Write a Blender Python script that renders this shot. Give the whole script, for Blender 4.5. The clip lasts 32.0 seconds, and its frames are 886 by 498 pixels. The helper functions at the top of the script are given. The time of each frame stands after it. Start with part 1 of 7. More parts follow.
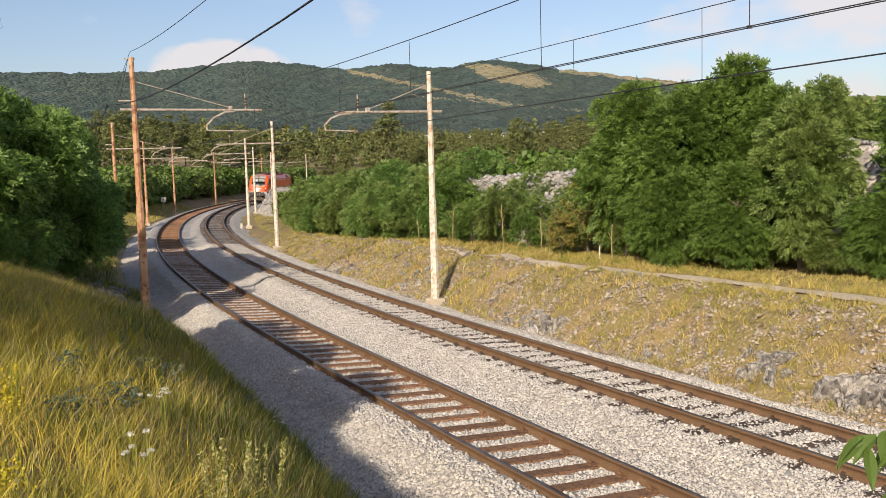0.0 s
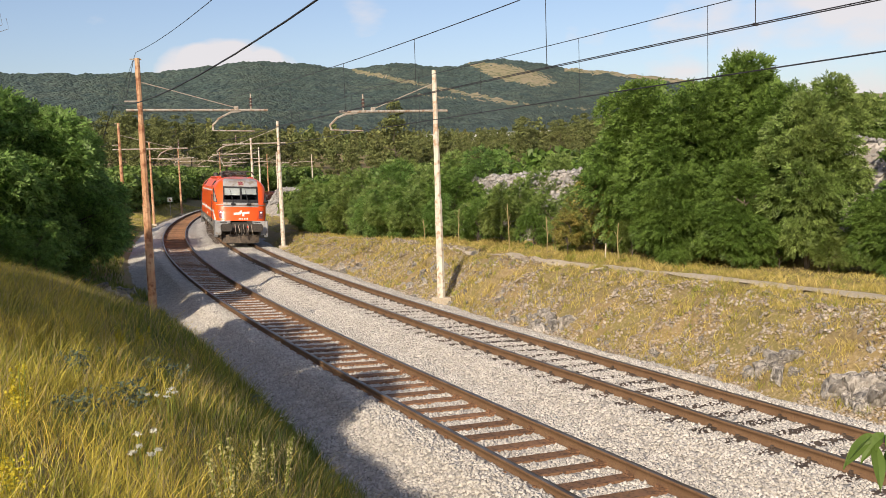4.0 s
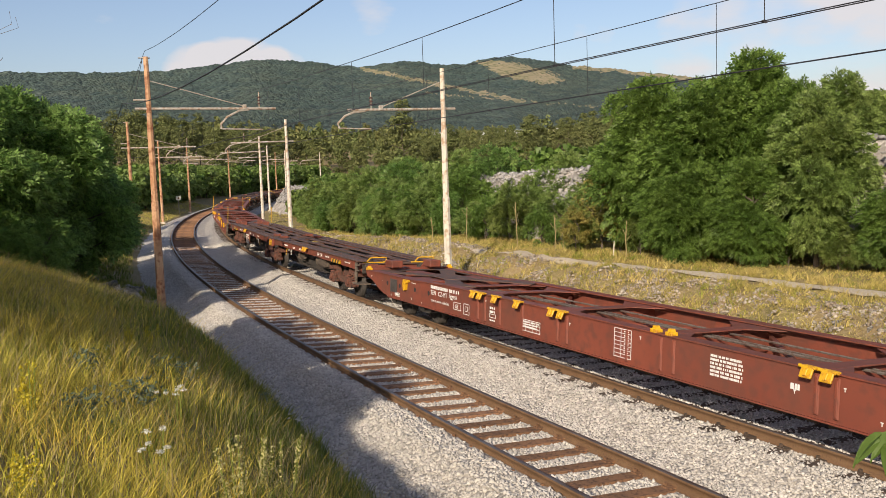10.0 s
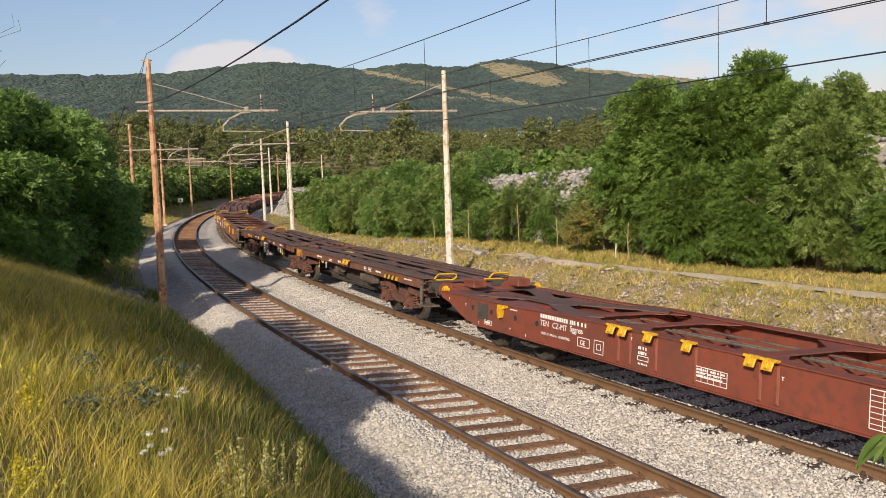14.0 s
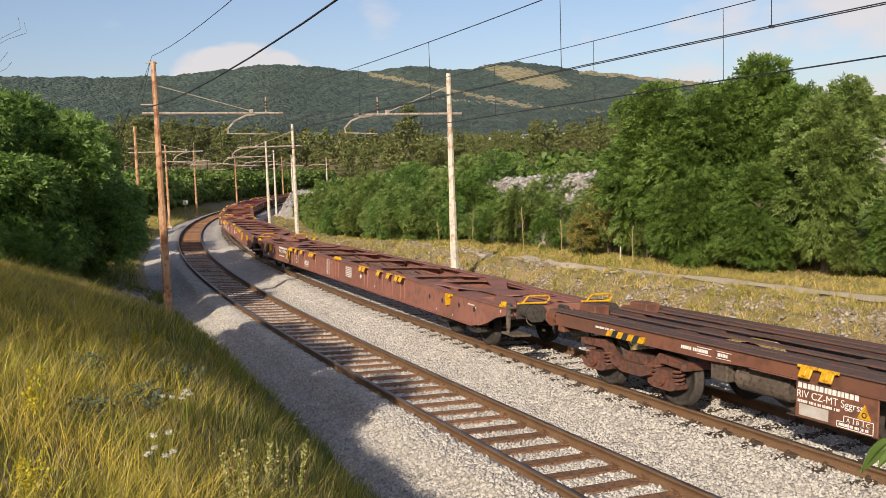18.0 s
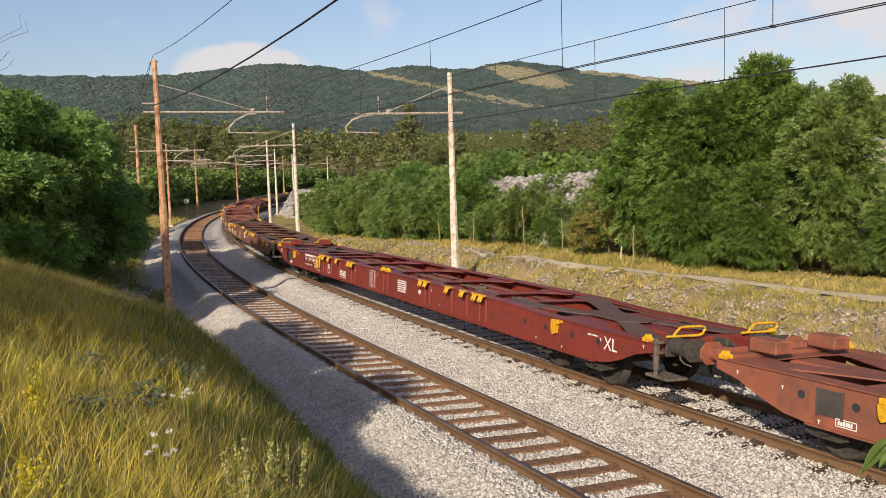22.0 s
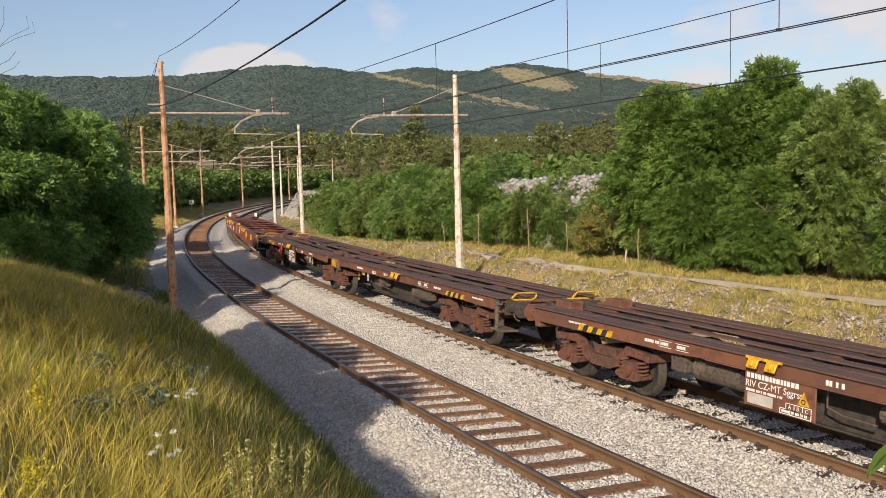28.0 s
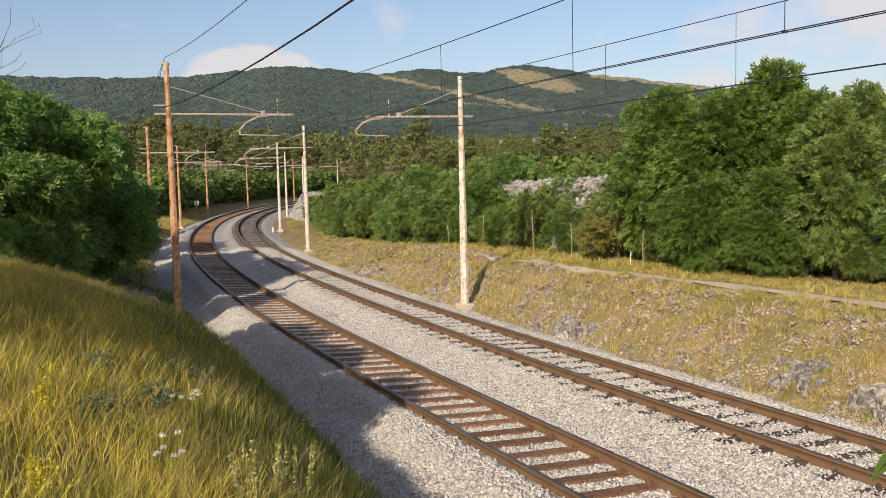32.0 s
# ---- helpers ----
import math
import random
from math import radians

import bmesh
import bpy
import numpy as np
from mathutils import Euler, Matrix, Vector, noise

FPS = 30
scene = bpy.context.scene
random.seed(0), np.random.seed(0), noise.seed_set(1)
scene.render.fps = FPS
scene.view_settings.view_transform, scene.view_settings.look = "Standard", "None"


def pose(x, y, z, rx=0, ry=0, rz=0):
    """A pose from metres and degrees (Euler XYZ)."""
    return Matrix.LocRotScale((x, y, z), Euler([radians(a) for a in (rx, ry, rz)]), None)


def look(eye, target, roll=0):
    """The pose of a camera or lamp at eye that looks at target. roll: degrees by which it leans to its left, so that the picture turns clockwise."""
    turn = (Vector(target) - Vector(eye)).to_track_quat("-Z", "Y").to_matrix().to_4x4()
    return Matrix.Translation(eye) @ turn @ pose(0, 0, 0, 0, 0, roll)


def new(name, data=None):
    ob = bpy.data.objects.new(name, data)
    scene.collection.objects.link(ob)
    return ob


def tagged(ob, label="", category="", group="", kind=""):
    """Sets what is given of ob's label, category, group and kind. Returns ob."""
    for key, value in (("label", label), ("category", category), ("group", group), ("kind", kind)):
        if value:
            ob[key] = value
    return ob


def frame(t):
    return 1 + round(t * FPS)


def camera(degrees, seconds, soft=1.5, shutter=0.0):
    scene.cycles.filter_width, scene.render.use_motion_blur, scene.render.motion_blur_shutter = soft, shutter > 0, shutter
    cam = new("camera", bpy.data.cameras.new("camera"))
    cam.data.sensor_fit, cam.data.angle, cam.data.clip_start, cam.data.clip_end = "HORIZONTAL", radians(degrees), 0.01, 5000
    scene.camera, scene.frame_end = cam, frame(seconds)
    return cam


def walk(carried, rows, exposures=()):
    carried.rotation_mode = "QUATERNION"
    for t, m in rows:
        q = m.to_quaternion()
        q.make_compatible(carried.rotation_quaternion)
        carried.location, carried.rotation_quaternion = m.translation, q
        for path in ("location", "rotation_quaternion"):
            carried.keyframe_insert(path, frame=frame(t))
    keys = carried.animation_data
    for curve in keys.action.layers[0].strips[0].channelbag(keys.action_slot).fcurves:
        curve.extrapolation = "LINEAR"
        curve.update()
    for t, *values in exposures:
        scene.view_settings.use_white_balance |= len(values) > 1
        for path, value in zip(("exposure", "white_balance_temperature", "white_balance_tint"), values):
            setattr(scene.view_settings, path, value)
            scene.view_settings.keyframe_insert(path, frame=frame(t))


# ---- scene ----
# A double-track line on a curve through a low cutting; a freight train passes. Rail top of the near track is z = 0.
EYE = (0.0, 0.0, 4.092)
cam = camera(53.19, 32.0, soft=0.8)
TURNS = [
    (0, 84.54, 1.64, -2.10),
    (0.5, 84.53, 1.65, -2.05),
    (1, 84.54, 1.64, -2.00),
    (1.5, 84.54, 1.70, -1.96),
    (2, 84.55, 1.82, -1.92),
    (2.5, 84.56, 1.82, -1.90),
    (3, 84.55, 1.79, -1.86),
    (3.5, 84.51, 1.82, -1.80),
    (5.5, 84.48, 1.96, -1.62),
    (6, 84.44, 1.93, -1.59),
    (6.5, 84.41, 1.92, -1.54),
    (7, 84.38, 1.94, -1.50),
    (7.5, 84.36, 1.92, -1.45),
    (8, 84.34, 1.87, -1.41),
    (8.5, 84.33, 1.88, -1.36),
    (9, 84.34, 1.92, -1.31),
    (9.5, 84.37, 1.94, -1.27),
    (10, 84.39, 1.95, -1.23),
    (10.5, 84.40, 1.95, -1.19),
    (11, 84.43, 1.95, -1.18),
    (11.5, 84.44, 1.95, -1.17),
    (12, 84.43, 1.95, -1.16),
    (12.5, 84.40, 1.95, -1.17),
    (13, 84.40, 1.96, -1.17),
    (13.5, 84.45, 1.99, -1.13),
    (14, 84.53, 1.97, -1.11),
    (14.5, 84.55, 1.95, -1.07),
    (16.5, 84.76, 1.86, -0.94),
    (17, 84.75, 1.84, -0.90),
    (17.5, 84.73, 1.87, -0.86),
    (18, 84.71, 1.88, -0.82),
    (18.5, 84.68, 1.89, -0.81),
    (19, 84.66, 1.85, -0.80),
    (19.5, 84.66, 1.85, -0.79),
    (20, 84.63, 1.86, -0.78),
    (20.5, 84.61, 1.84, -0.77),
    (21, 84.59, 1.82, -0.76),
    (21.5, 84.60, 1.81, -0.76),
    (22, 84.67, 1.79, -0.76),
    (22.5, 84.72, 1.78, -0.75),
    (23, 84.70, 1.79, -0.72),
    (23.5, 84.66, 1.78, -0.69),
    (24, 84.64, 1.75, -0.65),
    (24.5, 84.64, 1.74, -0.62),
    (25, 84.63, 1.72, -0.59),
    (25.5, 84.62, 1.64, -0.56),
    (27.5, 84.81, 1.56, -0.45),
    (28, 84.81, 1.53, -0.44),
    (28.5, 84.81, 1.52, -0.40),
    (29, 84.83, 1.50, -0.36),
    (29.5, 84.86, 1.46, -0.34),
    (30, 84.88, 1.39, -0.32),
    (30.5, 84.90, 1.40, -0.28),
    (31, 84.91, 1.41, -0.22),
    (31.5, 84.90, 1.41, -0.18),
    (32, 84.91, 1.42, -0.13),
]
walk(cam, [(t, pose(*EYE, rx, ry, rz)) for t, rx, ry, rz in TURNS],
     ((0.0, 0.33), (3.5, 0.33), (6.0, 0.29), (8.0, 0.24), (32.0, 0.22)))

# ---- world, sun ----
SUN_AZ, SUN_EL = radians(201.5), radians(26)          # where the sun stands, clockwise from +y
world = bpy.data.worlds.new("sky")
scene.world = world
world.use_nodes = True
wt = world.node_tree
wt.nodes.clear()


def wnode(kind, **kw):
    n = wt.nodes.new(kind)
    for k, v in kw.items():
        n.inputs[k].default_value = v
    return n


sky = wt.nodes.new("ShaderNodeTexSky")
sky.sky_type, sky.sun_disc = "NISHITA", False
sky.sun_elevation, sky.sun_rotation = SUN_EL, SUN_AZ
sky.air_density, sky.dust_density, sky.ozone_density = 1.0, 1.4, 2.6
# soft cumulus: noise over the direction, thicker in two banks above the hills
coord = wt.nodes.new("ShaderNodeTexCoord")
mapn = wnode("ShaderNodeMapping", Scale=(1.0, 1.0, 2.6), Location=(0.4, 0.1, 0.0))
cl = wnode("ShaderNodeTexNoise", Scale=5.0, Detail=8.0, Roughness=0.55)
amount = cl.outputs["Fac"]
for az, el, wide, gain in ((27.5, 8.7, 0.0020, 0.12), (23.5, 8.4, 0.0014, 0.12), (20.0, 7.4, 0.0010, 0.10), (16.2, 6.4, 0.0012, 0.14), (11.0, 7.4, 0.0006, 0.14), (22.0, 6.6, 0.012, 0.16), (-14.2, 6.0, 0.0009, 0.33), (-12.2, 6.2, 0.0010, 0.38), (-10.2, 6.2, 0.0009, 0.36), (-8.4, 6.1, 0.0006, 0.3), (70, 12, 0.2, 0.2), (-90, 20, 0.2, 0.2), (170, 25, 0.3, 0.2)):
    dot = wt.nodes.new("ShaderNodeVectorMath")
    dot.operation = "DOT_PRODUCT"
    dot.inputs[1].default_value = (math.sin(radians(az)) * math.cos(radians(el)), math.cos(radians(az)) * math.cos(radians(el)), math.sin(radians(el)))
    near = wnode("ShaderNodeMapRange")
    near.interpolation_type = "SMOOTHSTEP"
    near.inputs["From Min"].default_value, near.inputs["From Max"].default_value = 1 - wide, 1 - wide * 0.15
    near.inputs["To Max"].default_value = gain
    add = wt.nodes.new("ShaderNodeMath")
    wt.links.new(coord.outputs["Generated"], dot.inputs[0])
    wt.links.new(dot.outputs["Value"], near.inputs["Value"])
    wt.links.new(amount, add.inputs[0])
    wt.links.new(near.outputs["Result"], add.inputs[1])
    amount = add.outputs["Value"]
ramp = wt.nodes.new("ShaderNodeValToRGB")
ramp.color_ramp.elements[0].position, ramp.color_ramp.elements[1].position = 0.60, 0.78
ramp.color_ramp.elements[1].color = (0.85, 0.85, 0.85, 1)
mix = wt.nodes.new("ShaderNodeMixRGB")
mix.inputs[2].default_value = (5.9, 5.5, 5.5, 1)
bg = wnode("ShaderNodeBackground", Strength=0.115)
wo = wt.nodes.new("ShaderNodeOutputWorld")
wt.links.new(coord.outputs["Generated"], mapn.inputs["Vector"])
wt.links.new(mapn.outputs["Vector"], cl.inputs["Vector"])
wt.links.new(amount, ramp.inputs["Fac"])
wt.links.new(ramp.outputs["Color"], mix.inputs["Fac"])
haze = wt.nodes.new("ShaderNodeMixRGB")                # summer haze takes the green out of the blue
haze.blend_type = "MULTIPLY"
haze.inputs[0].default_value = 1.0
haze.inputs[2].default_value = (1.07, 0.95, 0.95, 1)
wt.links.new(sky.outputs["Color"], haze.inputs[1])
wt.links.new(haze.outputs["Color"], mix.inputs[1])
wt.links.new(mix.outputs["Color"], bg.inputs["Color"])
wt.links.new(bg.outputs["Background"], wo.inputs["Surface"])

sun = new("sun", bpy.data.lights.new("sun", "SUN"))
sun.data.energy, sun.data.angle, sun.data.color = 4.6, radians(0.55), (1.0, 0.86, 0.68)
sun.matrix_world = look((math.sin(SUN_AZ) * 50, math.cos(SUN_AZ) * 50, 50 * math.tan(SUN_EL)), (0, 0, 0))


# ---- materials ----
def mat(name, a, b, scale=3.0, c=None, fine=45.0, rough=0.75, metal=0.0, bump=0.25, deep=0.01, island=0.0, each=0.0,
        trans=0.0, cells=0.0, spec=0.4, stain=None):
    """Colours a and b in large noise, c in fine noise; bump of both; brightness varied by island or by object."""
    m = bpy.data.materials.new(name)
    m.use_nodes = True
    t = m.node_tree
    t.nodes.clear()
    N, L = t.nodes.new, t.links.new
    out, bs = N("ShaderNodeOutputMaterial"), N("ShaderNodeBsdfPrincipled")
    co = N("ShaderNodeTexCoord")
    n1, n2 = N("ShaderNodeTexNoise"), N("ShaderNodeTexNoise")
    n1.inputs["Scale"].default_value, n1.inputs["Detail"].default_value = scale, 5
    n2.inputs["Scale"].default_value, n2.inputs["Detail"].default_value = fine, 4
    for n in (n1, n2):
        L(co.outputs["Object"], n.inputs["Vector"])
    r1 = N("ShaderNodeValToRGB")
    r1.color_ramp.elements[0].position, r1.color_ramp.elements[1].position = 0.36, 0.64
    r1.color_ramp.elements[0].color, r1.color_ramp.elements[1].color = (*a, 1), (*b, 1)
    L(n1.outputs["Fac"], r1.inputs["Fac"])
    last = r1.outputs["Color"]
    height = n2.outputs["Fac"]
    if cells:
        vo = N("ShaderNodeTexVoronoi")
        vo.inputs["Scale"].default_value = cells
        L(co.outputs["Object"], vo.inputs["Vector"])
        sep = N("ShaderNodeSeparateColor")
        L(vo.outputs["Color"], sep.inputs["Color"])
        mr = N("ShaderNodeMapRange")
        mr.inputs["To Min"].default_value, mr.inputs["To Max"].default_value = 0.55, 1.3
        L(sep.outputs["Red"], mr.inputs["Value"])
        mu = N("ShaderNodeVectorMath")
        mu.operation = "SCALE"
        L(last, mu.inputs[0])
        L(mr.outputs["Result"], mu.inputs["Scale"])
        last = mu.outputs["Vector"]
        inv = N("ShaderNodeMath")
        inv.operation = "SUBTRACT"
        inv.inputs[0].default_value = 1.0
        L(vo.outputs["Distance"], inv.inputs[1])
        height = inv.outputs["Value"]
    if c:
        r2 = N("ShaderNodeMapRange")
        r2.inputs["From Min"].default_value, r2.inputs["From Max"].default_value = 0.48, 0.66
        L(n2.outputs["Fac"], r2.inputs["Value"])
        mx = N("ShaderNodeMixRGB")
        mx.inputs[2].default_value = (*c, 1)
        L(r2.outputs["Result"], mx.inputs["Fac"])
        L(last, mx.inputs[1])
        last = mx.outputs["Color"]
    if stain:
        n3 = N("ShaderNodeTexNoise")
        n3.inputs["Scale"].default_value, n3.inputs["Detail"].default_value = stain[1], 6
        mp = N("ShaderNodeMapping")
        mp.inputs["Scale"].default_value = (1, 1, 0.35)
        L(co.outputs["Object"], mp.inputs["Vector"])
        L(mp.outputs["Vector"], n3.inputs["Vector"])
        r3 = N("ShaderNodeMapRange")
        r3.inputs["From Min"].default_value, r3.inputs["From Max"].default_value = 0.5, 0.72
        r3.inputs["To Max"].default_value = 0.8
        L(n3.outputs["Fac"], r3.inputs["Value"])
        mx = N("ShaderNodeMixRGB")
        mx.inputs[2].default_value = (*stain[0], 1)
        L(r3.outputs["Result"], mx.inputs["Fac"])
        L(last, mx.inputs[1])
        last = mx.outputs["Color"]
    for amount, node, port in ((island, "ShaderNodeNewGeometry", "Random Per Island"), (each, "ShaderNodeObjectInfo", "Random")):
        if amount:
            g, mr, mu = N(node), N("ShaderNodeMapRange"), N("ShaderNodeVectorMath")
            mr.inputs["To Min"].default_value, mr.inputs["To Max"].default_value = 1 - amount, 1 + amount
            mu.operation = "SCALE"
            L(g.outputs[port], mr.inputs["Value"])
            L(last, mu.inputs[0])
            L(mr.outputs["Result"], mu.inputs["Scale"])
            last = mu.outputs["Vector"]
    L(last, bs.inputs["Base Color"])
    bs.inputs["Roughness"].default_value, bs.inputs["Metallic"].default_value = rough, metal
    bs.inputs["Specular IOR Level"].default_value = spec
    if bump:
        bp = N("ShaderNodeBump")
        bp.inputs["Strength"].default_value, bp.inputs["Distance"].default_value = bump, deep
        L(height, bp.inputs["Height"])
        L(bp.outputs["Normal"], bs.inputs["Normal"])
    if trans:
        tr, ms = N("ShaderNodeBsdfTranslucent"), N("ShaderNodeMixShader")
        ms.inputs["Fac"].default_value = trans
        L(last, tr.inputs["Color"])
        L(bs.outputs["BSDF"], ms.inputs[1])
        L(tr.outputs["BSDF"], ms.inputs[2])
        L(ms.outputs["Shader"], out.inputs["Surface"])
    else:
        L(bs.outputs["BSDF"], out.inputs["Surface"])
    return m


M = {}
M["rail_side"] = mat("rusty_rail", (0.15, 0.085, 0.042), (0.19, 0.112, 0.058), 3, (0.10, 0.056, 0.034), 60, 0.85, bump=0.3, deep=0.002)
M["rail_top"] = mat("worn_rail_head", (0.22, 0.19, 0.17), (0.13, 0.10, 0.085), 2, None, 80, 0.42, 0.7, bump=0.1, deep=0.001)
M["sleeper"] = mat("weathered_oak_sleeper", (0.33, 0.17, 0.085), (0.22, 0.12, 0.065), 2.5, (0.11, 0.062, 0.038), 22, 0.9, bump=0.6, deep=0.008, each=0.3)
M["pole_white"] = mat("white_painted_mast", (0.66, 0.62, 0.53), (0.58, 0.53, 0.44), 1.2, (0.42, 0.30, 0.20), 7, 0.7, bump=0.2, deep=0.003, stain=((0.36, 0.20, 0.11), 1.1))
M["pole_rust"] = mat("rusted_painted_mast", (0.55, 0.36, 0.22), (0.40, 0.20, 0.10), 0.8, (0.24, 0.10, 0.05), 6, 0.8, bump=0.3, deep=0.003)
M["galv"] = mat("galvanised_steel", (0.48, 0.45, 0.40), (0.40, 0.34, 0.27), 3, (0.30, 0.20, 0.13), 12, 0.6, 0.3, bump=0.1, deep=0.002)
M["wire"] = mat("weathered_copper_wire", (0.05, 0.05, 0.055), (0.03, 0.03, 0.035), 3, None, 30, 0.6, 0.4, bump=0)
M["glass_ins"] = mat("brown_porcelain", (0.09, 0.05, 0.035), (0.06, 0.035, 0.03), 5, None, 40, 0.25, bump=0)
M["bark"] = mat("grey_bark", (0.14, 0.11, 0.085), (0.09, 0.07, 0.055), 2, None, 20, 0.95, bump=0.7, deep=0.02)
M["blade"] = mat("tall_grass_blade", (0.27, 0.30, 0.05), (0.38, 0.34, 0.07), 0.6, None, 8, 0.7, bump=0, island=0.45, trans=0.35)
M["path"] = mat("gravel_path", (0.58, 0.50, 0.39), (0.50, 0.43, 0.33), 1.2, (0.42, 0.34, 0.22), 18, 0.95, bump=0.5, deep=0.01)
M["rock_pale"] = mat("pale_dry_stone", (0.37, 0.36, 0.34), (0.29, 0.28, 0.27), 1.2, (0.21, 0.20, 0.19), 7, 0.9, bump=0.4, deep=0.02, island=0.3)
M["meadow"] = mat("pale_hill_meadow", (0.33, 0.27, 0.17), (0.25, 0.22, 0.12), 0.01, (0.10, 0.12, 0.05), 0.05, 1.0, bump=0.3, deep=2.0)
M["straw"] = mat("straw_seed_stem", (0.50, 0.40, 0.20), (0.42, 0.33, 0.17), 0.5, None, 8, 0.7, bump=0, island=0.35, trans=0.3)
M["petal_white"] = mat("white_umbel", (0.75, 0.74, 0.66), (0.68, 0.66, 0.55), 5, None, 30, 0.8, bump=0, island=0.2, trans=0.3)
M["petal_yellow"] = mat("yellow_flower", (0.62, 0.50, 0.03), (0.52, 0.44, 0.04), 5, None, 30, 0.8, bump=0, island=0.3, trans=0.3)
M["cream"] = mat("cream_flower_spike", (0.55, 0.50, 0.22), (0.45, 0.42, 0.16), 5, None, 30, 0.8, bump=0, island=0.3, trans=0.3)
M["sage"] = mat("grey_green_leaf", (0.13, 0.17, 0.11), (0.16, 0.20, 0.14), 2, None, 10, 0.7, bump=0, island=0.35, trans=0.25)
M["ground"] = mat("dry_meadow", (0.28, 0.20, 0.095), (0.21, 0.175, 0.06), 0.6, (0.35, 0.27, 0.15), 14, 0.95, bump=0.9, deep=0.05)
M["ballast"] = mat("limestone_ballast", (0.40, 0.37, 0.335), (0.46, 0.43, 0.39), 0.5, None, 60, 0.9, bump=1.0, deep=0.025, cells=20)
# far-track sleepers: their shade among the stones is put into this darker colour
M["sleeper_shaded"] = mat("shade_darkened_sleeper", (0.075, 0.055, 0.042), (0.10, 0.07, 0.05), 2.5, (0.045, 0.035, 0.03), 22, 0.9, bump=0.6, deep=0.008, each=0.3)
M["stone"] = mat("ballast_stone", (0.44, 0.41, 0.37), (0.52, 0.49, 0.45), 3, None, 60, 0.9, bump=0.3, deep=0.004, island=0.24)
M["rock"] = mat("grey_karst_rock", (0.40, 0.37, 0.33), (0.30, 0.28, 0.25), 2.5, (0.20, 0.175, 0.15), 8, 0.9, bump=0.9, deep=0.05, cells=3.0, each=0.25)
M["leaf"] = mat("broad_leaf", (0.125, 0.21, 0.040), (0.175, 0.265, 0.055), 0.5, None, 6, 0.5, bump=0, island=0.45, trans=0.46, spec=0.35)
M["leaf_light"] = mat("light_leaf", (0.19, 0.28, 0.07), (0.25, 0.32, 0.09), 0.5, None, 6, 0.5, bump=0, island=0.45, trans=0.46)
M["leaf_dark"] = mat("acacia_leaf", (0.178, 0.295, 0.070), (0.232, 0.355, 0.094), 0.4, None, 6, 0.5, bump=0, island=0.5, trans=0.58)
M["leaf_mid"] = mat("olive_leaf", (0.16, 0.225, 0.05), (0.205, 0.25, 0.065), 0.5, None, 6, 0.5, bump=0, island=0.45, trans=0.46)
M["leaf_yellow"] = mat("yellowing_leaf", (0.30, 0.25, 0.06), (0.22, 0.21, 0.05), 0.8, None, 6, 0.6, bump=0, island=0.45, trans=0.3)
M["needle"] = mat("pine_needle", (0.13, 0.165, 0.052), (0.18, 0.18, 0.062), 0.06, None, 4, 0.7, bump=0, island=0.45, trans=0.2)
M["gold"] = mat("golden_grass_blade", (0.68, 0.51, 0.09), (0.40, 0.37, 0.055), 0.9, None, 8, 0.6, bump=0, island=0.6, trans=0.3)
M["green_blade"] = mat("green_grass_blade", (0.27, 0.28, 0.045), (0.13, 0.19, 0.035), 0.8, None, 8, 0.6, bump=0, island=0.6, trans=0.3)
M["blade_dry"] = mat("dry_grass_blade", (0.56, 0.44, 0.155), (0.45, 0.37, 0.11), 0.8, None, 8, 0.8, bump=0, island=0.4, trans=0.3)
M["rubble"] = mat("buff_rubble", (0.32, 0.265, 0.20), (0.41, 0.365, 0.305), 2, (0.24, 0.175, 0.115), 12, 0.9, bump=0.4, deep=0.01, island=0.4)
# woodland colour shifted to blue: distance haze put into the base colour
M["hill"] = mat("hazed_wooded_hill", (0.058, 0.092, 0.076), (0.09, 0.12, 0.09), 0.004, (0.042, 0.072, 0.064), 0.02, 1.0, bump=1.0, deep=10.0, cells=0.085)


# ---- mesh helpers ----
def part(name, bm, material, parent=None, label="", smooth=False):
    me = bpy.data.meshes.new(name)
    bmesh.ops.recalc_face_normals(bm, faces=bm.faces)
    bm.to_mesh(me)
    bm.free()
    return put(name, me, material, parent, label, smooth)


def put(name, me, material, parent=None, label="", smooth=False):
    for m in material if isinstance(material, (list, tuple)) else [material]:
        me.materials.append(m)
    if smooth:
        me.shade_smooth()
    ob = new(name, me)
    if parent:
        ob.parent = parent
    return tagged(ob, label)


def thing(name, label, category, group="", kind=""):
    return tagged(new(name), label, category, group, kind)


def box(bm, c, size, rz=0, ry=0, rx=0, bevel=0.0):
    m = pose(*c, rx, ry, rz) @ Matrix.Diagonal((*size, 1))
    r = bmesh.ops.create_cube(bm, size=1, matrix=m)
    if bevel:
        es = list({e for v in r["verts"] for e in v.link_edges})
        bmesh.ops.bevel(bm, geom=es, offset=bevel, segments=1, affect="EDGES")
    return bm


def rod(bm, a, b, r, r2=None, n=8):
    a, b = Vector(a), Vector(b)
    d = b - a
    m = Matrix.Translation((a + b) / 2) @ d.to_track_quat("Z", "Y").to_matrix().to_4x4()
    bmesh.ops.create_cone(bm, cap_ends=True, segments=n, radius1=r, radius2=r if r2 is None else r2, depth=d.length, matrix=m)
    return bm


